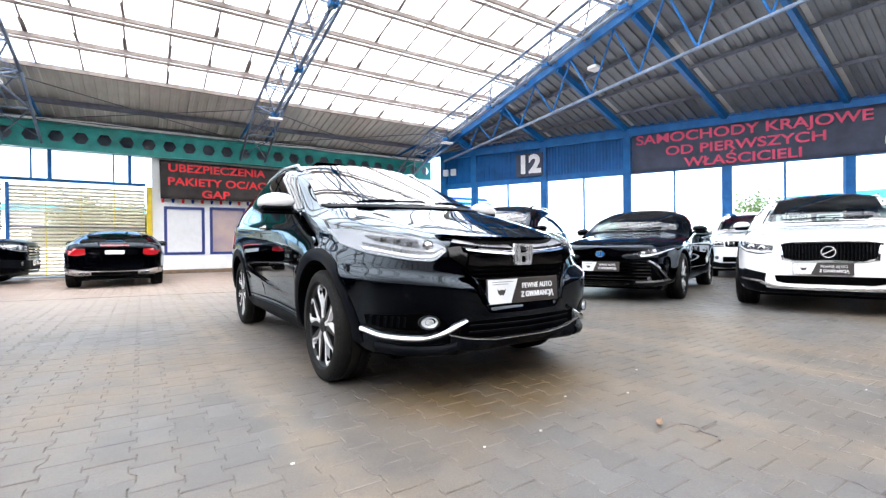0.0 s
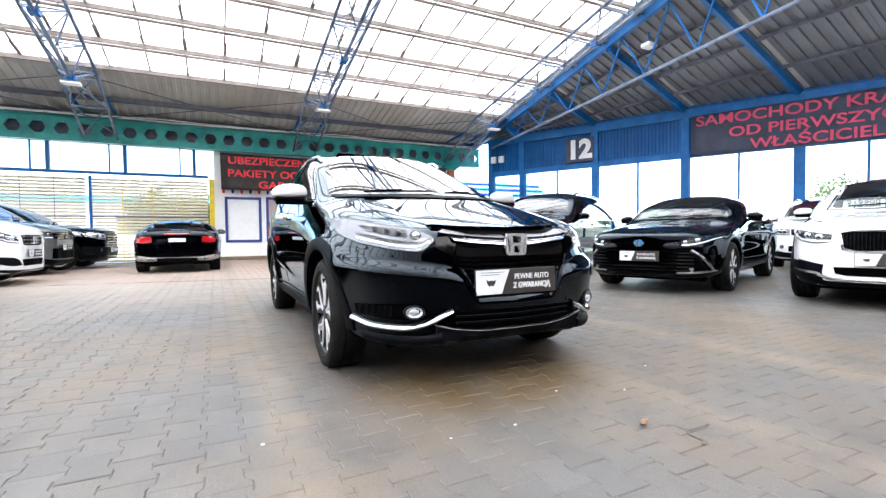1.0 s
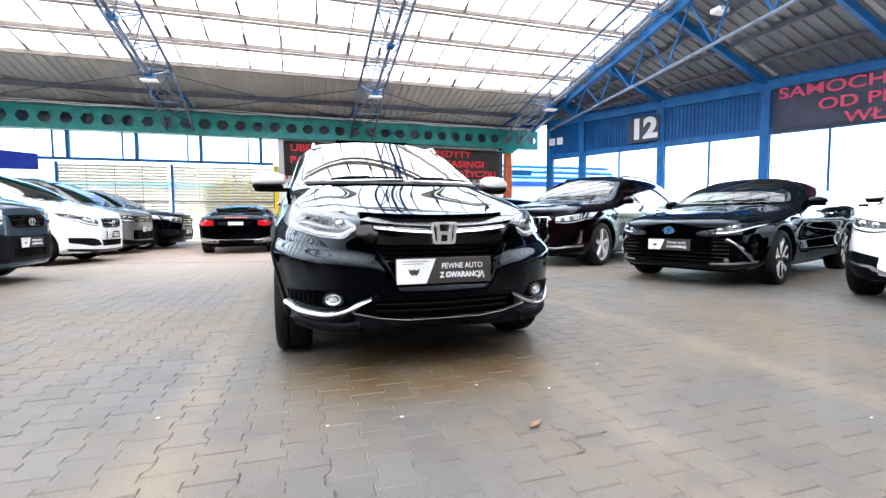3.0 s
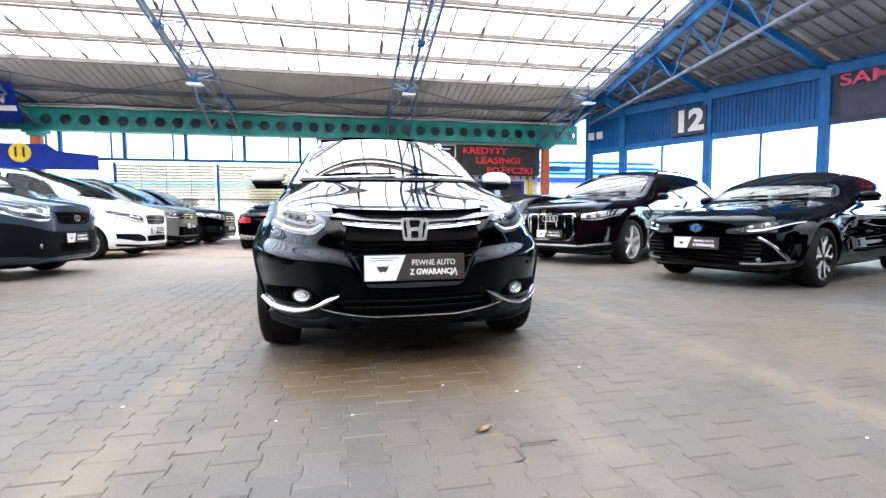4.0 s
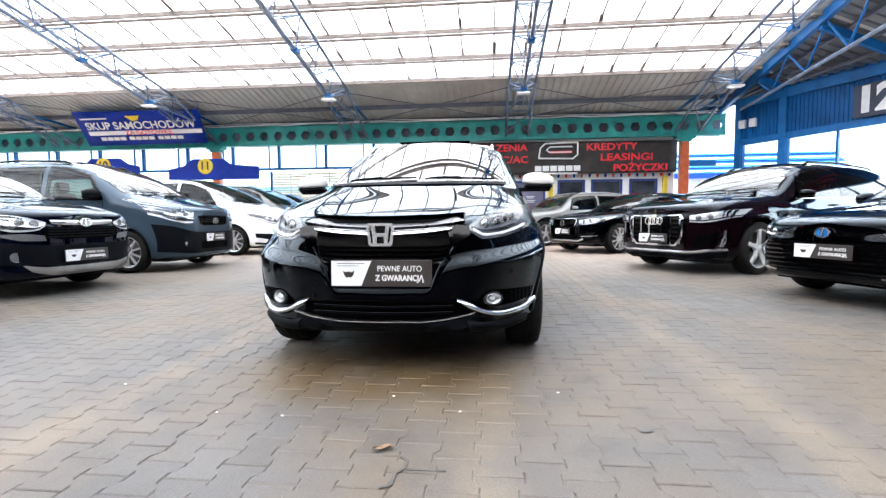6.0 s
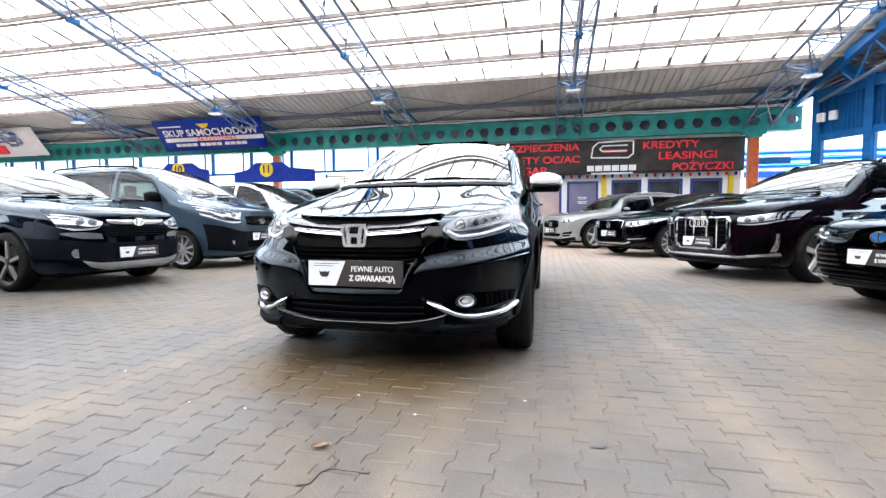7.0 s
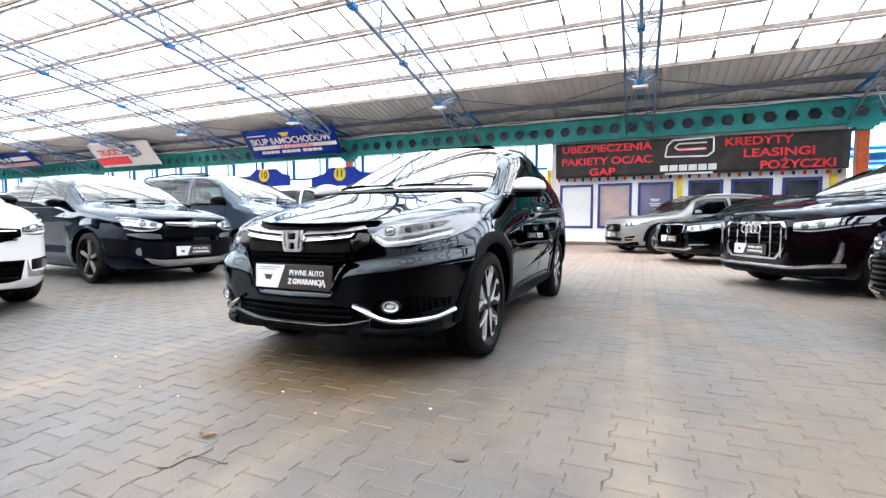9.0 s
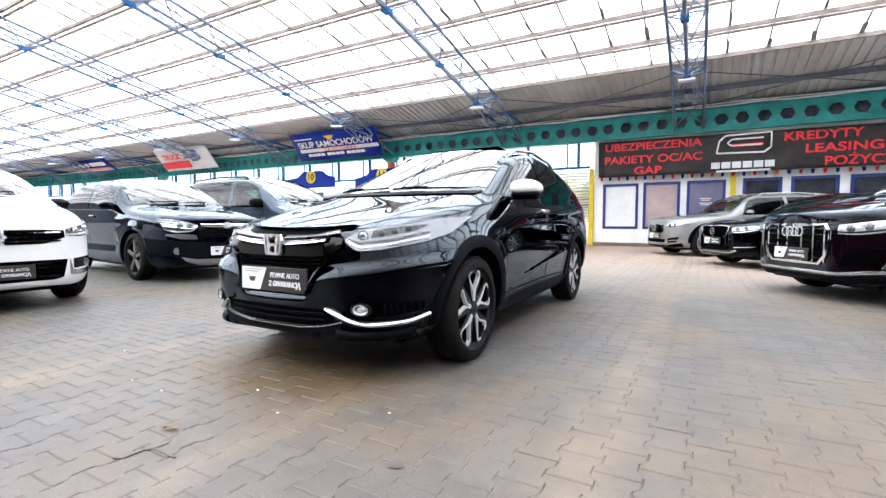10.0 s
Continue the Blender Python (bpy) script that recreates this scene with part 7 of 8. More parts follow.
VOLVO_FRONT = lambda low: [
    ([(0, 0.60), (0.28, 0.60), (0.40, 0.625)], [(0, 0.80), (0.30, 0.80), (0.43, 0.79)], MESHY, "grille", 0.004, 0, "dark grille with chrome frame"),
    ([(0, 0.34), (0.35, 0.34), (0.46, 0.36)], [(0, 0.43), (0.35, 0.43), (0.48, 0.43)], MESHY, "lower_intake", 0.004, 0, ""),
    ([(0.58, 0.34), (0.75, 0.36)], [(0.56, 0.45), (0.80, 0.50)], PLASTIC, "corner_intake", 0.005, 0, ""),
    ([(0, 0.285), (0.45, 0.285), (0.62, 0.33)], [(0, 0.315), (0.45, 0.315), (0.60, 0.36)], SATIN, "skid_trim", 0.012, 0.004, "satin lower trim"),
    ([(0, 0.20), (0.5, 0.21), (0.8, 0.25)], [(0, 0.275), (0.45, 0.275), (0.82, 0.34)], low, "bumper_lip", 0.008, 0, ""),
]
VFR = [[(-0.44, 0.79), (-0.41, 0.625), (-0.3, 0.59), (0, 0.588), (0.3, 0.59), (0.41, 0.625), (0.44, 0.79), (0.3, 0.812), (0, 0.815), (-0.3, 0.812)], 0.022, CHROME]
VLAMP = ([(0.50, 0.69), (0.62, 0.675), (0.76, 0.70), (0.86, 0.76)], [(0.49, 0.77), (0.62, 0.79), (0.76, 0.815), (0.87, 0.85)])
motor_car("estate_car", "white raised estate car with dark cladding and price cards", pose(5.36, -0.55, 0, 0, 0, -72), dict(
    size=(0.94, 1.54, 0.88, 2.94, 1.12), form=(0.86, 1.05, 0.60, 1.17, 0.98), kind="suv", paint=PAINT_WHITE, tyre=(0.36, 0.235), wheel="five", clad=PLASTIC, rails=SATIN,
    front=VOLVO_FRONT(PLASTIC) + [([(0.56, 0.26), (0.72, 0.27), (0.88, 0.31)], [(0.58, 0.455), (0.72, 0.47), (0.90, 0.50)], PLASTIC, "corner_cladding", 0.008, 0, "matt black bumper corner"), ([(0.60, 0.345), (0.82, 0.37)], [(0.60, 0.37), (0.84, 0.395)], SATIN, "fog_trim", 0.012, 0, "")], frames=[VFR], slats=[("v", 0.0, 0.42, 0.61, 0.79, 14, PLASTIC, 0.010)], lamp=VLAMP, dark_lamp=True, badge=(0.70, "ring"), plate=(-0.05, 0.515), card=[(-0.35, 1.16, 0.40, 0.2), (0.05, 1.16, 0.28, 0.18)], prices=("219900", "178780"), privacy=False), ROW)
motor_car("saloon_car", "glossy black saloon with wide slatted lower grille", pose(4.59, 1.83, 0, 0, 0, -70), dict(
    size=(0.92, 1.445, 0.98, 2.825, 1.08), form=(0.77, 0.985, 0.60, 1.16, 0.95), kind="sedan", paint=PAINT_BLACK, tyre=(0.335, 0.235), wheel="twotone", trim=CHROME, privacy=False,
    front=[([(0, 0.30), (0.5, 0.30), (0.74, 0.33)], [(0, 0.585), (0.45, 0.585), (0.62, 0.56)], MESHY, "lower_grille", 0.004, 0, "wide slatted grille"),
           ([(0.08, 0.645), (0.3, 0.64), (0.52, 0.64)], [(0.08, 0.705), (0.3, 0.69), (0.5, 0.70)], GLOSS_BLACK, "upper_grille", 0.006, 0, ""),
           ([(0.60, 0.575), (0.70, 0.50), (0.77, 0.38), (0.80, 0.31)], [(0.625, 0.59), (0.725, 0.51), (0.795, 0.385), (0.82, 0.31)], CHROME, "bumper_blade", 0.014, 0.004, "chrome bumper blade"),
           ([(0.46, 0.285), (0.65, 0.29), (0.82, 0.31)], [(0.46, 0.305), (0.65, 0.315), (0.82, 0.335)], CHROME, "lower_blade", 0.014, 0.004, ""),
           ([(0, 0.215), (0.5, 0.22), (0.8, 0.26)], [(0, 0.275), (0.5, 0.28), (0.83, 0.305)], GLOSS_BLACK, "bumper_lip", 0.01, 0, "")],
    slats=[("h", 0, 0.64, 0.30, 0.57, 6, GLOSS_BLACK, 0.018)], fogs=[(0.62, 0.335, 0.025)], lamp=([(0.42, 0.655), (0.55, 0.63), (0.70, 0.655), (0.84, 0.73)], [(0.42, 0.69), (0.55, 0.715), (0.70, 0.75), (0.85, 0.80)]), dark_lamp=True, badge=(0.675, "oval"), badge_mat=SATIN, badge_disc=BLUE, plate=(0.0, 0.50)), ROW)
motor_car("large_suv", "black plum large off-roader with chrome-framed slatted grille", pose(3.92, 4.63, 0, 0, 0, -61), dict(
    boxy=True, size=(0.985, 1.74, 0.97, 2.995, 1.10), form=(0.98, 1.17, 0.50, 1.24, 1.07), kind="suv", paint=PAINT_PLUM, tyre=(0.375, 0.255), wheel="five", trim=SATIN, rails=GLOSS_BLACK,
    front=[([(0, 0.42), (0.35, 0.42), (0.45, 0.50), (0.49, 0.72)], [(0, 0.86), (0.30, 0.86), (0.42, 0.85), (0.49, 0.79)], MESHY, "grille", 0.003, 0, "large dark grille"),
           ([(0.58, 0.42), (0.70, 0.41), (0.83, 0.44)], [(0.62, 0.56), (0.72, 0.59), (0.85, 0.62)], MESHY, "side_intake", 0.004, 0, ""),
           ([(0.835, 0.41), (0.862, 0.52), (0.872, 0.64)], [(0.865, 0.41), (0.882, 0.52), (0.884, 0.64)], SATIN, "intake_blade", 0.012, 0.004, ""),
           ([(0, 0.315), (0.5, 0.315), (0.88, 0.36)], [(0, 0.345), (0.5, 0.345), (0.88, 0.40)], SATIN, "lower_blade", 0.012, 0.003, "satin lower blade"),
           ([(0, 0.22), (0.5, 0.22), (0.86, 0.27)], [(0, 0.30), (0.5, 0.30), (0.88, 0.345)], PLASTIC, "bumper_lip", 0.008, 0, "")],
    frames=[[[(-0.51, 0.79), (-0.50, 0.66), (-0.46, 0.51), (-0.37, 0.41), (0, 0.405), (0.37, 0.41), (0.46, 0.51), (0.50, 0.66), (0.51, 0.79), (0.44, 0.86), (0, 0.87), (-0.44, 0.86)], 0.035, CHROME]],
    slats=[("v", 0.03, 0.51, 0.44, 0.84, 3, CHROME, 0.022), ("h", 0, 0.44, 0.45, 0.84, 6, GLOSS_BLACK, 0.012)], lamp=([(0.56, 0.76), (0.70, 0.75), (0.82, 0.77), (0.92, 0.83)], [(0.56, 0.85), (0.70, 0.87), (0.82, 0.90), (0.93, 0.94)]), badge=(0.775, "four"), plate=(-0.02, 0.52)), ROW)
motor_car("estate_car", "black estate car with framed grille and bright wheels", pose(3.09, 8.5, 0, 0, 0, -60), dict(
    size=(0.94, 1.475, 0.88, 2.94, 1.12), form=(0.82, 1.0, 0.60, 1.15, 0.94), kind="suv", paint=PAINT_BLACK, tyre=(0.345, 0.235), wheel="ten", trim=CHROME,
    front=VOLVO_FRONT(GLOSS_BLACK) + [([(0.56, 0.39), (0.80, 0.41)], [(0.56, 0.41), (0.82, 0.43)], CHROME, "fog_trim", 0.014, 0, "")], frames=[VFR], slats=[("v", 0.0, 0.40, 0.62, 0.785, 12, GLOSS_BLACK, 0.008)], lamp=VLAMP, badge=(0.70, "ring"), plate=(0, 0.515)), ROW)
motor_car("estate_car", "silver grey estate car with roof rails", pose(1.81, 11.5, 0, 0, 0, -60.5), dict(
    boxy=True, size=(0.95, 1.66, 0.88, 2.95, 1.12), form=(0.93, 1.11, 0.58, 1.18, 1.03), kind="suv", paint=PAINT_BRONZE, tyre=(0.365, 0.235), wheel="five", clad=PLASTIC, rails=SATIN,
    front=VOLVO_FRONT(PLASTIC) + [([(0.56, 0.39), (0.80, 0.41)], [(0.56, 0.41), (0.82, 0.43)], CHROME, "fog_trim", 0.014, 0, "")], frames=[VFR], slats=[("v", 0.0, 0.40, 0.62, 0.785, 12, CHROME, 0.007)], lamp=([(0.52, 0.74), (0.62, 0.725), (0.76, 0.75), (0.86, 0.81)], [(0.51, 0.82), (0.62, 0.84), (0.76, 0.865), (0.87, 0.9)]), badge=(0.70, "ring"), plate=(0, 0.515)), ROW)
motor_car("compact_suv", "white compact off-roader with slotted grille", pose(10.4, 2.45, 0, 0, 0, -69), dict(
    boxy=True, size=(0.91, 1.64, 0.86, 2.64, 0.90), form=(0.96, 1.10, 0.35, 1.15, 1.02), kind="suv", paint=PAINT_WHITE, tyre=(0.345, 0.225), wheel="five", clad=PLASTIC, rails=GLOSS_BLACK,
    front=[([(0, 0.72), (0.3, 0.72), (0.45, 0.73)], [(0, 0.86), (0.3, 0.86), (0.46, 0.85)], GLOSS_BLACK, "grille", 0.004, 0, "black slotted grille"), ([(0, 0.38), (0.5, 0.38)], [(0, 0.50), (0.5, 0.50)], MESHY, "lower_intake", 0.004, 0, ""), ([(0, 0.24), (0.5, 0.25), (0.8, 0.28)], [(0, 0.36), (0.5, 0.36), (0.82, 0.42)], PLASTIC, "bumper_lip", 0.008, 0, "")],
    slats=[("v", 0.02, 0.44, 0.73, 0.85, 4, CHROME, 0.02)], fogs=[(0.62, 0.48, 0.035)], lamp=([(0.48, 0.73), (0.62, 0.73), (0.82, 0.78)], [(0.48, 0.85), (0.62, 0.86), (0.83, 0.88)]), dark_lamp=True, badge=(0.91, "oval"), plate=(0, 0.56), card=[(-0.3, 1.2, 0.3, 0.18), (0.25, 1.2, 0.25, 0.14)]), ROW)
motor_car("family_suv", "black family off-roader with chrome grille bar and grey skid plate", pose(-5.18, 1.97, 0, 0, 0, 83.4), dict(
    boxy=True, size=(0.91, 1.66, 1.0, 2.62, 0.97), form=(0.92, 1.12, 0.36, 1.16, 1.04), kind="suv", paint=PAINT_NAVY, tyre=(0.352, 0.225), wheel="grey", clad=None, handle=SATIN, trim=CHROME,
    front=[([(0, 0.795), (0.2, 0.797), (0.36, 0.81)], [(0, 0.85), (0.2, 0.85), (0.37, 0.852)], CHROME, "grille_bar", 0.014, 0.008, "chrome grille bar"),
           ([(0, 0.64), (0.3, 0.64), (0.44, 0.67)], [(0, 0.775), (0.3, 0.775), (0.42, 0.785)], MESHY, "grille", 0.004, 0, "black slatted grille"),
           ([(0, 0.36), (0.45, 0.36), (0.86, 0.40)], [(0, 0.57), (0.45, 0.58), (0.88, 0.64)], PLASTIC, "lower_bumper", 0.008, 0, "black lower bumper"),
           ([(0.42, 0.625), (0.60, 0.63), (0.76, 0.68)], [(0.44, 0.685), (0.62, 0.705), (0.76, 0.70)], LAMP_BASE, "turn_signal", 0.008, 0, "clear turn signal"),
           ([(0, 0.245), (0.35, 0.25), (0.55, 0.30)], [(0, 0.33), (0.40, 0.335), (0.62, 0.37)], ALLOY_GREY, "skid_plate", 0.012, 0.003, "grey skid plate")],
    slats=[("h", 0, 0.40, 0.65, 0.775, 4, PLASTIC, 0.016)], fogs=[(0.66, 0.46, 0.045)], lamp=([(0.42, 0.785), (0.52, 0.735), (0.66, 0.725), (0.77, 0.765)], [(0.40, 0.825), (0.50, 0.860), (0.66, 0.900), (0.785, 0.918)]), badge=(0.825, "oval"), plate=(0.0, 0.45)), ROW)
motor_car("minivan", "slate blue van with black bumper", pose(-5.16, 4.59, 0, 0, 0, 88), dict(
    size=(0.945, 1.90, 0.90, 3.0, 0.90), form=(1.02, 1.24, 0.02, 0.98, 1.14), kind="van", paint=PAINT_SLATE, tyre=(0.335, 0.215), wheel="ten", privacy=False, mirror=PLASTIC, rails=GLOSS_BLACK, trim=None,
    front=[([(0, 0.30), (0.5, 0.30), (0.86, 0.34)], [(0, 0.64), (0.45, 0.65), (0.88, 0.78)], PLASTIC, "bumper", 0.014, 0, "matt black bumper"), ([(0, 0.75), (0.25, 0.75), (0.36, 0.78)], [(0, 0.92), (0.25, 0.92), (0.40, 0.91)], MESHY, "grille", 0.004, 0, "black grille"), ([(0, 0.36), (0.35, 0.36)], [(0, 0.48), (0.35, 0.48)], MESHY, "lower_intake", 0.018, 0, "")],
    slats=[("h", 0, 0.36, 0.76, 0.91, 4, GLOSS_BLACK, 0.012)], fogs=[(0.62, 0.46, 0.035)], lamp=([(0.52, 0.80), (0.64, 0.79), (0.78, 0.84), (0.88, 0.93)], [(0.46, 0.97), (0.60, 1.04), (0.76, 1.13), (0.88, 1.19)]), badge=(0.83, "oval"), plate=(0.0, 0.55)), ROW)
motor_car("minivan", "white van with dark glass and round badge", pose(-5.35, 8.1, 0, 0, 0, 85.3), dict(
    size=(0.96, 1.90, 0.90, 3.2, 1.04), form=(0.99, 1.20, 0.02, 1.05, 1.10), kind="van", paint=PAINT_WHITE, tyre=(0.345, 0.225), wheel="ten", mirror=GLOSS_BLACK,
    front=[([(0, 0.70), (0.25, 0.70), (0.36, 0.73)], [(0, 0.89), (0.25, 0.89), (0.40, 0.88)], MESHY, "grille", 0.004, 0, "dark grille with silver slats"), ([(0.42, 0.36), (0.60, 0.35), (0.86, 0.42)], [(0.50, 0.46), (0.62, 0.50), (0.87, 0.52)], PLASTIC, "corner_intake", 0.005, 0, ""), ([(0, 0.34), (0.36, 0.34)], [(0, 0.46), (0.40, 0.46)], MESHY, "lower_intake", 0.005, 0, ""), ([(0, 0.22), (0.5, 0.23), (0.84, 0.27)], [(0, 0.27), (0.5, 0.28), (0.86, 0.31)], GLOSS_BLACK, "bumper_lip", 0.01, 0, "")],
    slats=[("h", 0, 0.36, 0.71, 0.89, 3, SATIN, 0.022)], lamp=([(0.50, 0.74), (0.66, 0.75), (0.80, 0.82), (0.88, 0.90)], [(0.50, 0.86), (0.66, 0.90), (0.80, 0.96), (0.89, 0.99)]), dark_lamp=True, badge=(0.79, "ring"), plate=(0.0, 0.56)), ROW)
motor_car("minivan", "grey van with slatted grille", pose(-5.5, 10.9, 0, 0, 0, 84), dict(
    size=(0.95, 1.94, 0.89, 3.0, 1.0), form=(1.04, 1.22, 0.05, 1.0, 1.12), kind="van", paint=PAINT_GREY, tyre=(0.335, 0.215), wheel="five", mirror=PLASTIC,
    front=[([(0, 0.80), (0.4, 0.80), (0.55, 0.82)], [(0, 0.96), (0.4, 0.96), (0.56, 0.95)], MESHY, "grille", 0.004, 0, "dark grille"), ([(0, 0.36), (0.6, 0.37)], [(0, 0.60), (0.58, 0.60)], MESHY, "lower_intake", 0.005, 0, ""), ([(0, 0.22), (0.5, 0.23), (0.84, 0.27)], [(0, 0.33), (0.5, 0.34), (0.86, 0.40)], PLASTIC, "bumper_lip", 0.01, 0, "")],
    slats=[("h", 0, 0.53, 0.81, 0.95, 3, CHROME, 0.014)], lamp=([(0.58, 0.81), (0.72, 0.81), (0.86, 0.88)], [(0.57, 0.96), (0.72, 0.98), (0.87, 1.03)]), dark_lamp=True, badge=(0.88, "ring"), plate=(0.0, 0.62)), ROW)
motor_car("pickup_truck", "dark pickup with chrome bull bar", pose(-5.0, 13.0, 0, 0, 0, 84), dict(
    size=(0.92, 1.80, 0.95, 3.08, 1.25), form=(1.02, 1.18, 0.40, 1.2, 1.12), kind="suv", paint=PAINT_BLACK, tyre=(0.385, 0.265), wheel="five", clad=PLASTIC,
    front=[([(0, 0.68), (0.3, 0.68), (0.42, 0.72)], [(0, 0.92), (0.3, 0.92), (0.45, 0.90)], MESHY, "grille", 0.004, 0, "dark grille"), ([(0, 0.34), (0.5, 0.35), (0.84, 0.40)], [(0, 0.58), (0.5, 0.58), (0.86, 0.60)], PLASTIC, "lower_bumper", 0.01, 0, "")],
    slats=[("h", 0, 0.42, 0.69, 0.91, 3, CHROME, 0.03)], fogs=[(0.62, 0.5, 0.045)], lamp=([(0.48, 0.78), (0.66, 0.79), (0.86, 0.88)], [(0.48, 0.92), (0.66, 0.95), (0.87, 1.0)]), badge=(0.82, "oval"), plate=(0.0, 0.5)), ROW)
motor_car("people_carrier", "white people carrier with diamond badge", pose(-4.47, -0.9, 0, 0, 0, 87.5), dict(
    boxy=True, size=(0.93, 1.655, 0.90, 2.735, 0.77), form=(0.92, 1.12, 0.18, 1.15, 1.02), kind="suv", paint=PAINT_WHITE, tyre=(0.36, 0.205), wheel="five", mirror=GLOSS_BLACK,
    front=[([(0.05, 0.66), (0.3, 0.66), (0.52, 0.72)], [(0.05, 0.80), (0.3, 0.80), (0.52, 0.79)], MESHY, "grille", 0.004, 0, "black grille"), ([(0, 0.30), (0.4, 0.30), (0.5, 0.32)], [(0, 0.50), (0.4, 0.50), (0.54, 0.50)], MESHY, "lower_intake", 0.005, 0, ""), ([(0.60, 0.40), (0.84, 0.42)], [(0.60, 0.50), (0.85, 0.53)], GLOSS_BLACK, "fog_pocket", 0.005, 0, ""), ([(0.56, 0.34), (0.66, 0.335), (0.84, 0.37)], [(0.56, 0.50), (0.60, 0.385), (0.84, 0.40)], SATIN, "fog_trim", 0.01, 0, "")],
    slats=[("h", 0, 0.48, 0.67, 0.79, 3, CHROME, 0.012), ("h", 0, 0.48, 0.32, 0.49, 4, GLOSS_BLACK, 0.02)], fogs=[(0.72, 0.46, 0.035)], lamp=([(0.53, 0.74), (0.66, 0.73), (0.80, 0.76), (0.88, 0.82)], [(0.53, 0.80), (0.66, 0.835), (0.80, 0.87), (0.89, 0.90)]), dark_lamp=True, badge=(0.735, "diamond"), plate=(0.0, 0.40)), ROW)


# small roadster, seen from behind
def roadster():
    s = dict(size=(0.90, 1.29, 0.80, 2.43, 0.90), form=(0.74, 0.93, 0.45, 1.15, 0.88), kind="sedan", paint=PAINT_BLACK, tyre=(0.325, 0.245), wheel="five", privacy=False,
             front=[([(0, 0.40), (0.3, 0.40)], [(0, 0.62), (0.3, 0.62)], MESHY, "grille", 0.004, 0, "")], lamp=([(0.45, 0.62), (0.65, 0.62), (0.8, 0.68)], [(0.45, 0.70), (0.65, 0.73), (0.8, 0.76)]), badge=(0.55, "ring"))
    t = motor_car("roadster", "black two-seat roadster with red tail lamps and twin exhausts", pose(0, 0, 0), s, ROW)
    sh = Shell(keys_for(0.90, 1.29, 0.80, 2.43, 0.90, 0.74, 0.93, 0.45, 1.15, 0.88, "sedan"), 84, 48)
    for A, B, mt, nm, lab in (
        ([(0.50, 0.71), (0.64, 0.69), (0.82, 0.71)], [(0.54, 0.78), (0.64, 0.80), (0.81, 0.80)], LAMP_RED, "tail_lamp", "red tail lamp"),
        ([(0.0, 0.70), (0.30, 0.70), (0.40, 0.72)], [(0.0, 0.82), (0.30, 0.82), (0.42, 0.81)], GLOSS_BLACK, "plate_recess", ""),
        ([(0.0, 0.26), (0.45, 0.26), (0.78, 0.30)], [(0.0, 0.36), (0.45, 0.37), (0.82, 0.43)], SATIN, "diffuser", "grey diffuser"),
        ([(0.0, 0.27), (0.35, 0.27), (0.40, 0.28)], [(0.0, 0.345), (0.35, 0.345), (0.40, 0.345)], PLASTIC, "diffuser_grille", ""),
        ([(0.0, 0.885), (0.25, 0.885)], [(0.0, 0.91), (0.26, 0.91)], LAMP_RED, "brake_light", "red centre brake light")):
        strip(sh, "r", A, B, mt, nm, t, 0.008 if nm != "diffuser_grille" else 0.016, 16, 4, lab, True)
    for sx in (-1, 1):
        for dx in (-0.05, 0.05):
            p, n = sh.at("r", 0.52 + dx, 0.315)
            o = part("exhaust_pipe", lathe([(-0.06, 0.045), (0.03, 0.045), (0.035, 0.04), (-0.05, 0.038)], 20), CHROME, t, "chrome exhaust tip")
            o.matrix_local = Matrix.Translation((sx * p.x, p.y, p.z)) @ pose(0, 0, 0, 0, 0, 90)
    p, n = sh.at("r", 0, 0.76)
    part("number_plate", box(bmesh.new(), (-0.17, p.y + 0.012, 0.715), (0.17, p.y + 0.026, 0.80)), PRINT_WHITE, t, "blank white plate")
    t.matrix_world = pose(-2.25, 12.55, 0, 0, 0, 180.3)


roadster()


# ---- paving blocks, small things on the floor ----
def block_outline():
    h, w, n = 0.0965, 0.0825, 0.0585
    right = [(w, h), (w, 0.056), (n, 0.030), (n, -0.030), (w, -0.056), (w, -h)]
    return right + [(-x, y) for x, y in right[::-1]]


OUT = np.array(block_outline())
CH = 0.004
INN = OUT - np.sign(OUT) * np.array([CH, CH]) * np.array([1, 1])
PX, PY = 0.1435, 0.1975


def block_verts():
    k = len(OUT)
    top = np.column_stack([INN, np.zeros(k)])
    rim = np.column_stack([OUT, np.full(k, -0.003)])
    low = np.column_stack([OUT, np.full(k, -0.03)])
    return np.vstack([top, rim, low])


BV = block_verts()
BK = len(OUT)
BF = [tuple(range(BK))[::-1]] + [(a, (a + 1) % BK, BK + (a + 1) % BK, BK + a) for a in range(BK)] + [(BK + a, BK + (a + 1) % BK, 2 * BK + (a + 1) % BK, 2 * BK + a) for a in range(BK)]


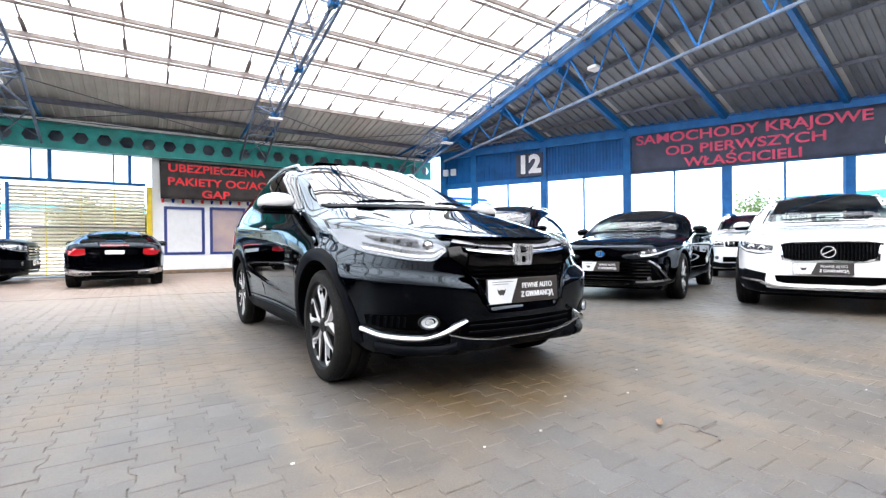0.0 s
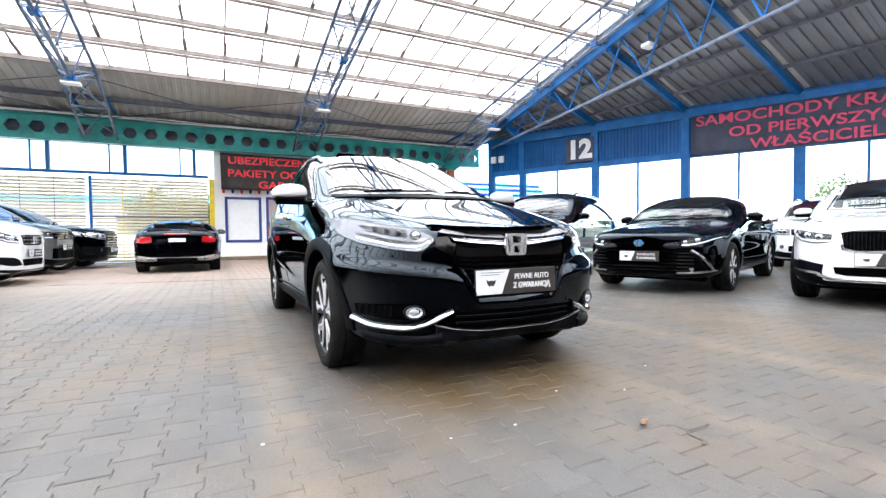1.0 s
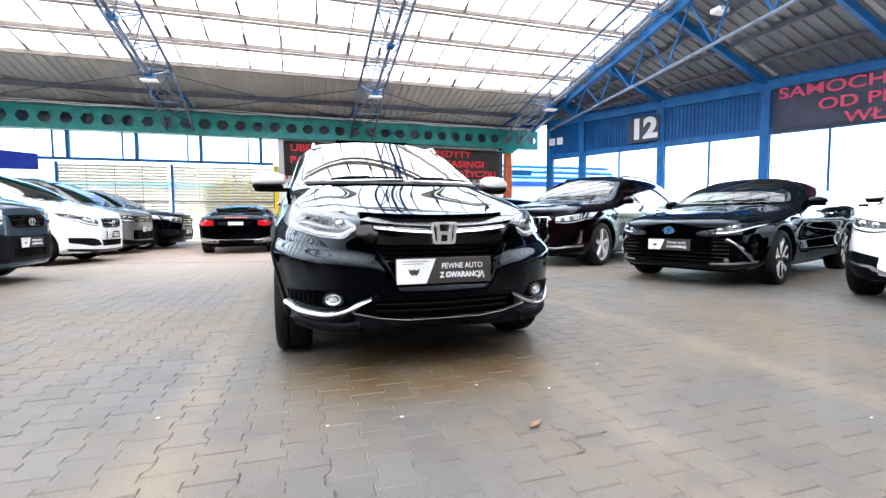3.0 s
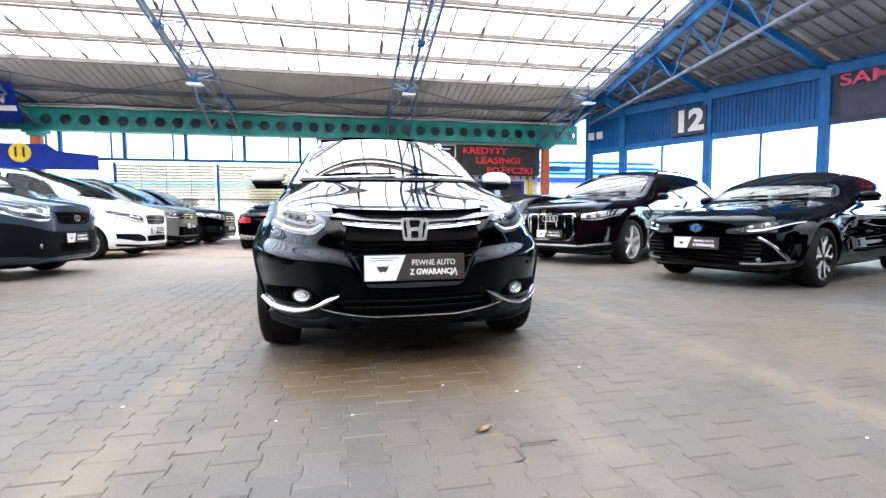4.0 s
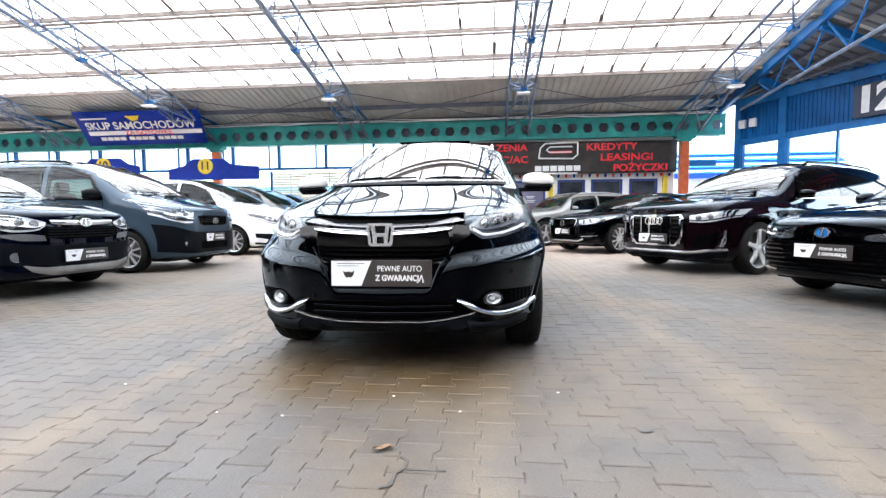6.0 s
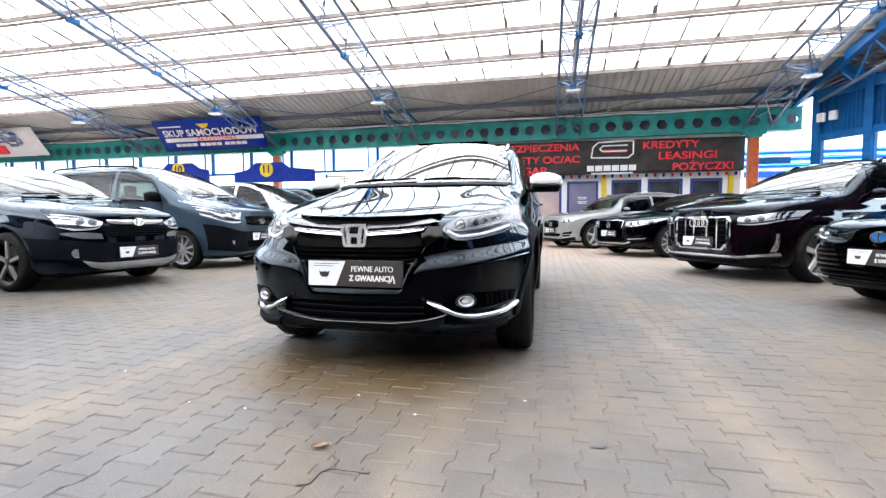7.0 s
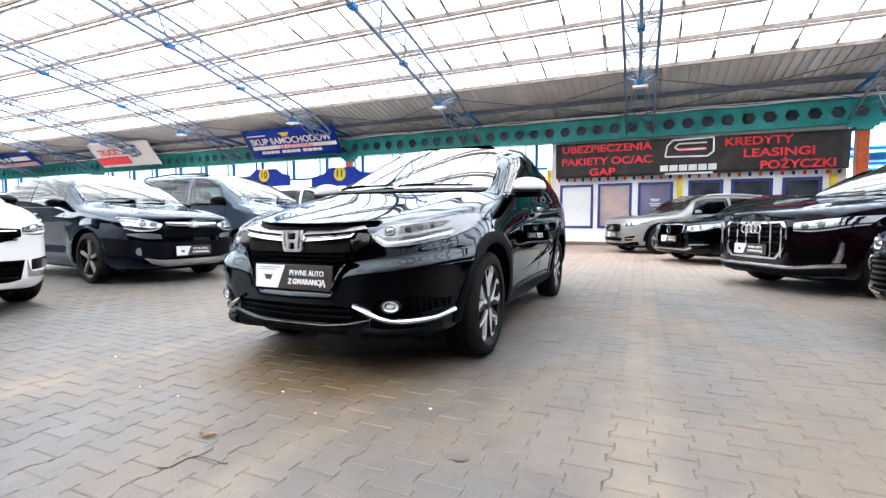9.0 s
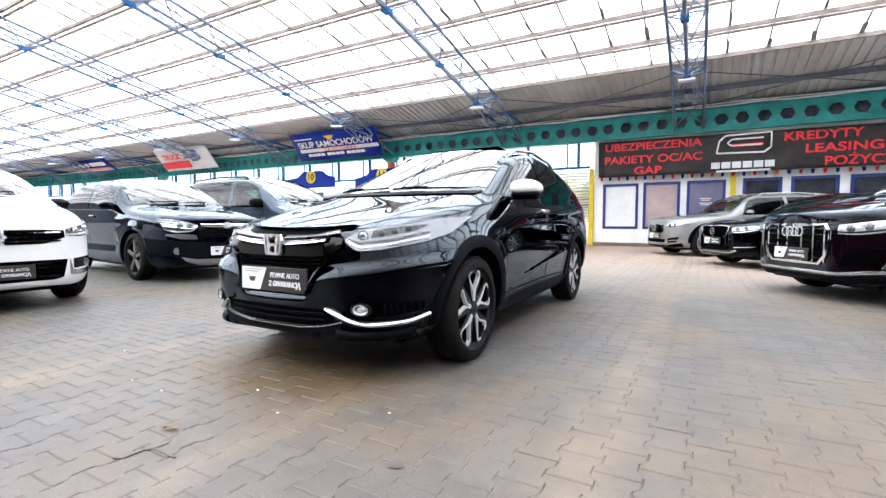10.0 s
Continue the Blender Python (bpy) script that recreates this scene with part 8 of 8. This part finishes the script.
def lay_paving():
    rng = random.Random(5)
    single = bpy.data.meshes.new("paving_block")
    single.from_pydata(BV.tolist(), [], BF)
    single.materials.append(PAVER_SINGLE)
    verts, faces = [], []
    base = 0
    for i in range(-62, 80):
        for j in range(-15, 76):
            x, y = i * PX, j * PY + (PY / 2 if i % 2 else 0)
            z, tx, ty = rng.uniform(-0.0022, 0.0008), rng.uniform(-0.006, 0.006), rng.uniform(-0.006, 0.006)
            if -2.35 < x < 2.5 and -2.3 < y < -0.78:
                ob = new("paving_block", single)
                ob.parent = FLOOR
                ob.matrix_local = Matrix.Translation((x, y, z)) @ Euler((tx, ty, 0)).to_matrix().to_4x4()
                continue
            v = BV.copy()
            v[:, 2] += z + v[:, 0] * ty + v[:, 1] * tx
            v[:, 0] += x
            v[:, 1] += y
            verts.append(v)
            faces += [tuple(base + q for q in f) for f in BF]
            base += 3 * BK
    me = bpy.data.meshes.new("paving")
    me.from_pydata(np.vstack(verts).tolist(), [], faces)
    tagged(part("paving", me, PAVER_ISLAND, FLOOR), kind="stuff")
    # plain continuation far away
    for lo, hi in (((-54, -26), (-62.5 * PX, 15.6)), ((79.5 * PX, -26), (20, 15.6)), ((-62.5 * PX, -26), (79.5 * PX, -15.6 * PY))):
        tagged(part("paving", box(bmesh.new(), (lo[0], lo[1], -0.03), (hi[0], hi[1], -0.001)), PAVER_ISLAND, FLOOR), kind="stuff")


lay_paving()
rng = random.Random(21)
for x, y, r in ((-0.09, -1.43, 0.018), (0.03, -1.37, 0.016), (1.15, -1.30, 0.030), (1.04, -0.72, 0.022), (1.46, -0.38, 0.024), (1.30, -0.78, 0.018)):
    me = grid_mesh("oil_spot", [[(x + k * r * (1 + 0.12 * math.sin(3 * a + x)) * math.cos(a), y + k * r * (1 + 0.08 * math.cos(2 * a)) * math.sin(a), 0.0035) for k in (0.0, 0.5, 1.0)] for a in [2 * math.pi * i / 18 for i in range(18)]], close_u=True)
    tagged(part("oil_spot", me, STAIN), "small dark oil spot on the paving", "stain", "oil spots")
for x, y in ((-0.63, -1.29), (-0.33, -1.30), (0.87, -0.95), (0.42, -1.2), (1.5, -1.9), (-1.3, -1.0), (-0.95, -2.0), (0.1, -1.05)):
    bm = bmesh.new()
    bmesh.ops.create_icosphere(bm, subdivisions=1, radius=rng.uniform(0.006, 0.011), matrix=Matrix.Translation((x, y, 0.006)) @ Matrix.Diagonal((1, 0.7, 0.5, 1)))
    tagged(part("paper_chip", bm, CHIP), "tiny pale chip lying on the paving", "chip", "pale chips")
leaf = grid_mesh("dry_leaf", [[(0.16 + u * 0.036 + 0.007 * v, -1.54 + v * 0.020 * (1 - abs(u) ** 2) + u * 0.012, 0.005 + 0.008 * abs(v) + 0.004 * u * u) for v in (-1, -0.5, 0, 0.5, 1)] for u in np.linspace(-0.97, 0.97, 9)])
tagged(part("dry_leaf", leaf, DRY_LEAF), "dry brown leaf lying on the paving", "leaf")
# an open joint where the sand has washed out
bm = bmesh.new()
pts = [(0.235, -1.585), (0.262, -1.61), (0.262, -1.66), (0.235, -1.69), (0.235, -1.76), (0.20, -1.775)]
for (a, b), (c, d) in zip(pts, pts[1:]):
    bar(bm, (a, b, 0.001), (c, d, 0.001), 0.012, 0.006)
bar(bm, (0.255, -1.665, 0.001), (0.40, -1.663, 0.001), 0.009, 0.006)
tagged(part("open_joint", bm, STAIN), "dark washed-out joint between paving blocks", "joint")
# long narrow drain joint across the hall
bm = bmesh.new()
for k in range(12):
    x, y = -5.2 + 0.42 * k, 7.55 - 0.085 * k
    bar(bm, (x, y, 0.0), (x + 0.43, y - 0.087, 0.0), 0.022, 0.006)
tagged(part("drain_joint", bm, STAIN), "narrow dark joint across the paving", "joint")
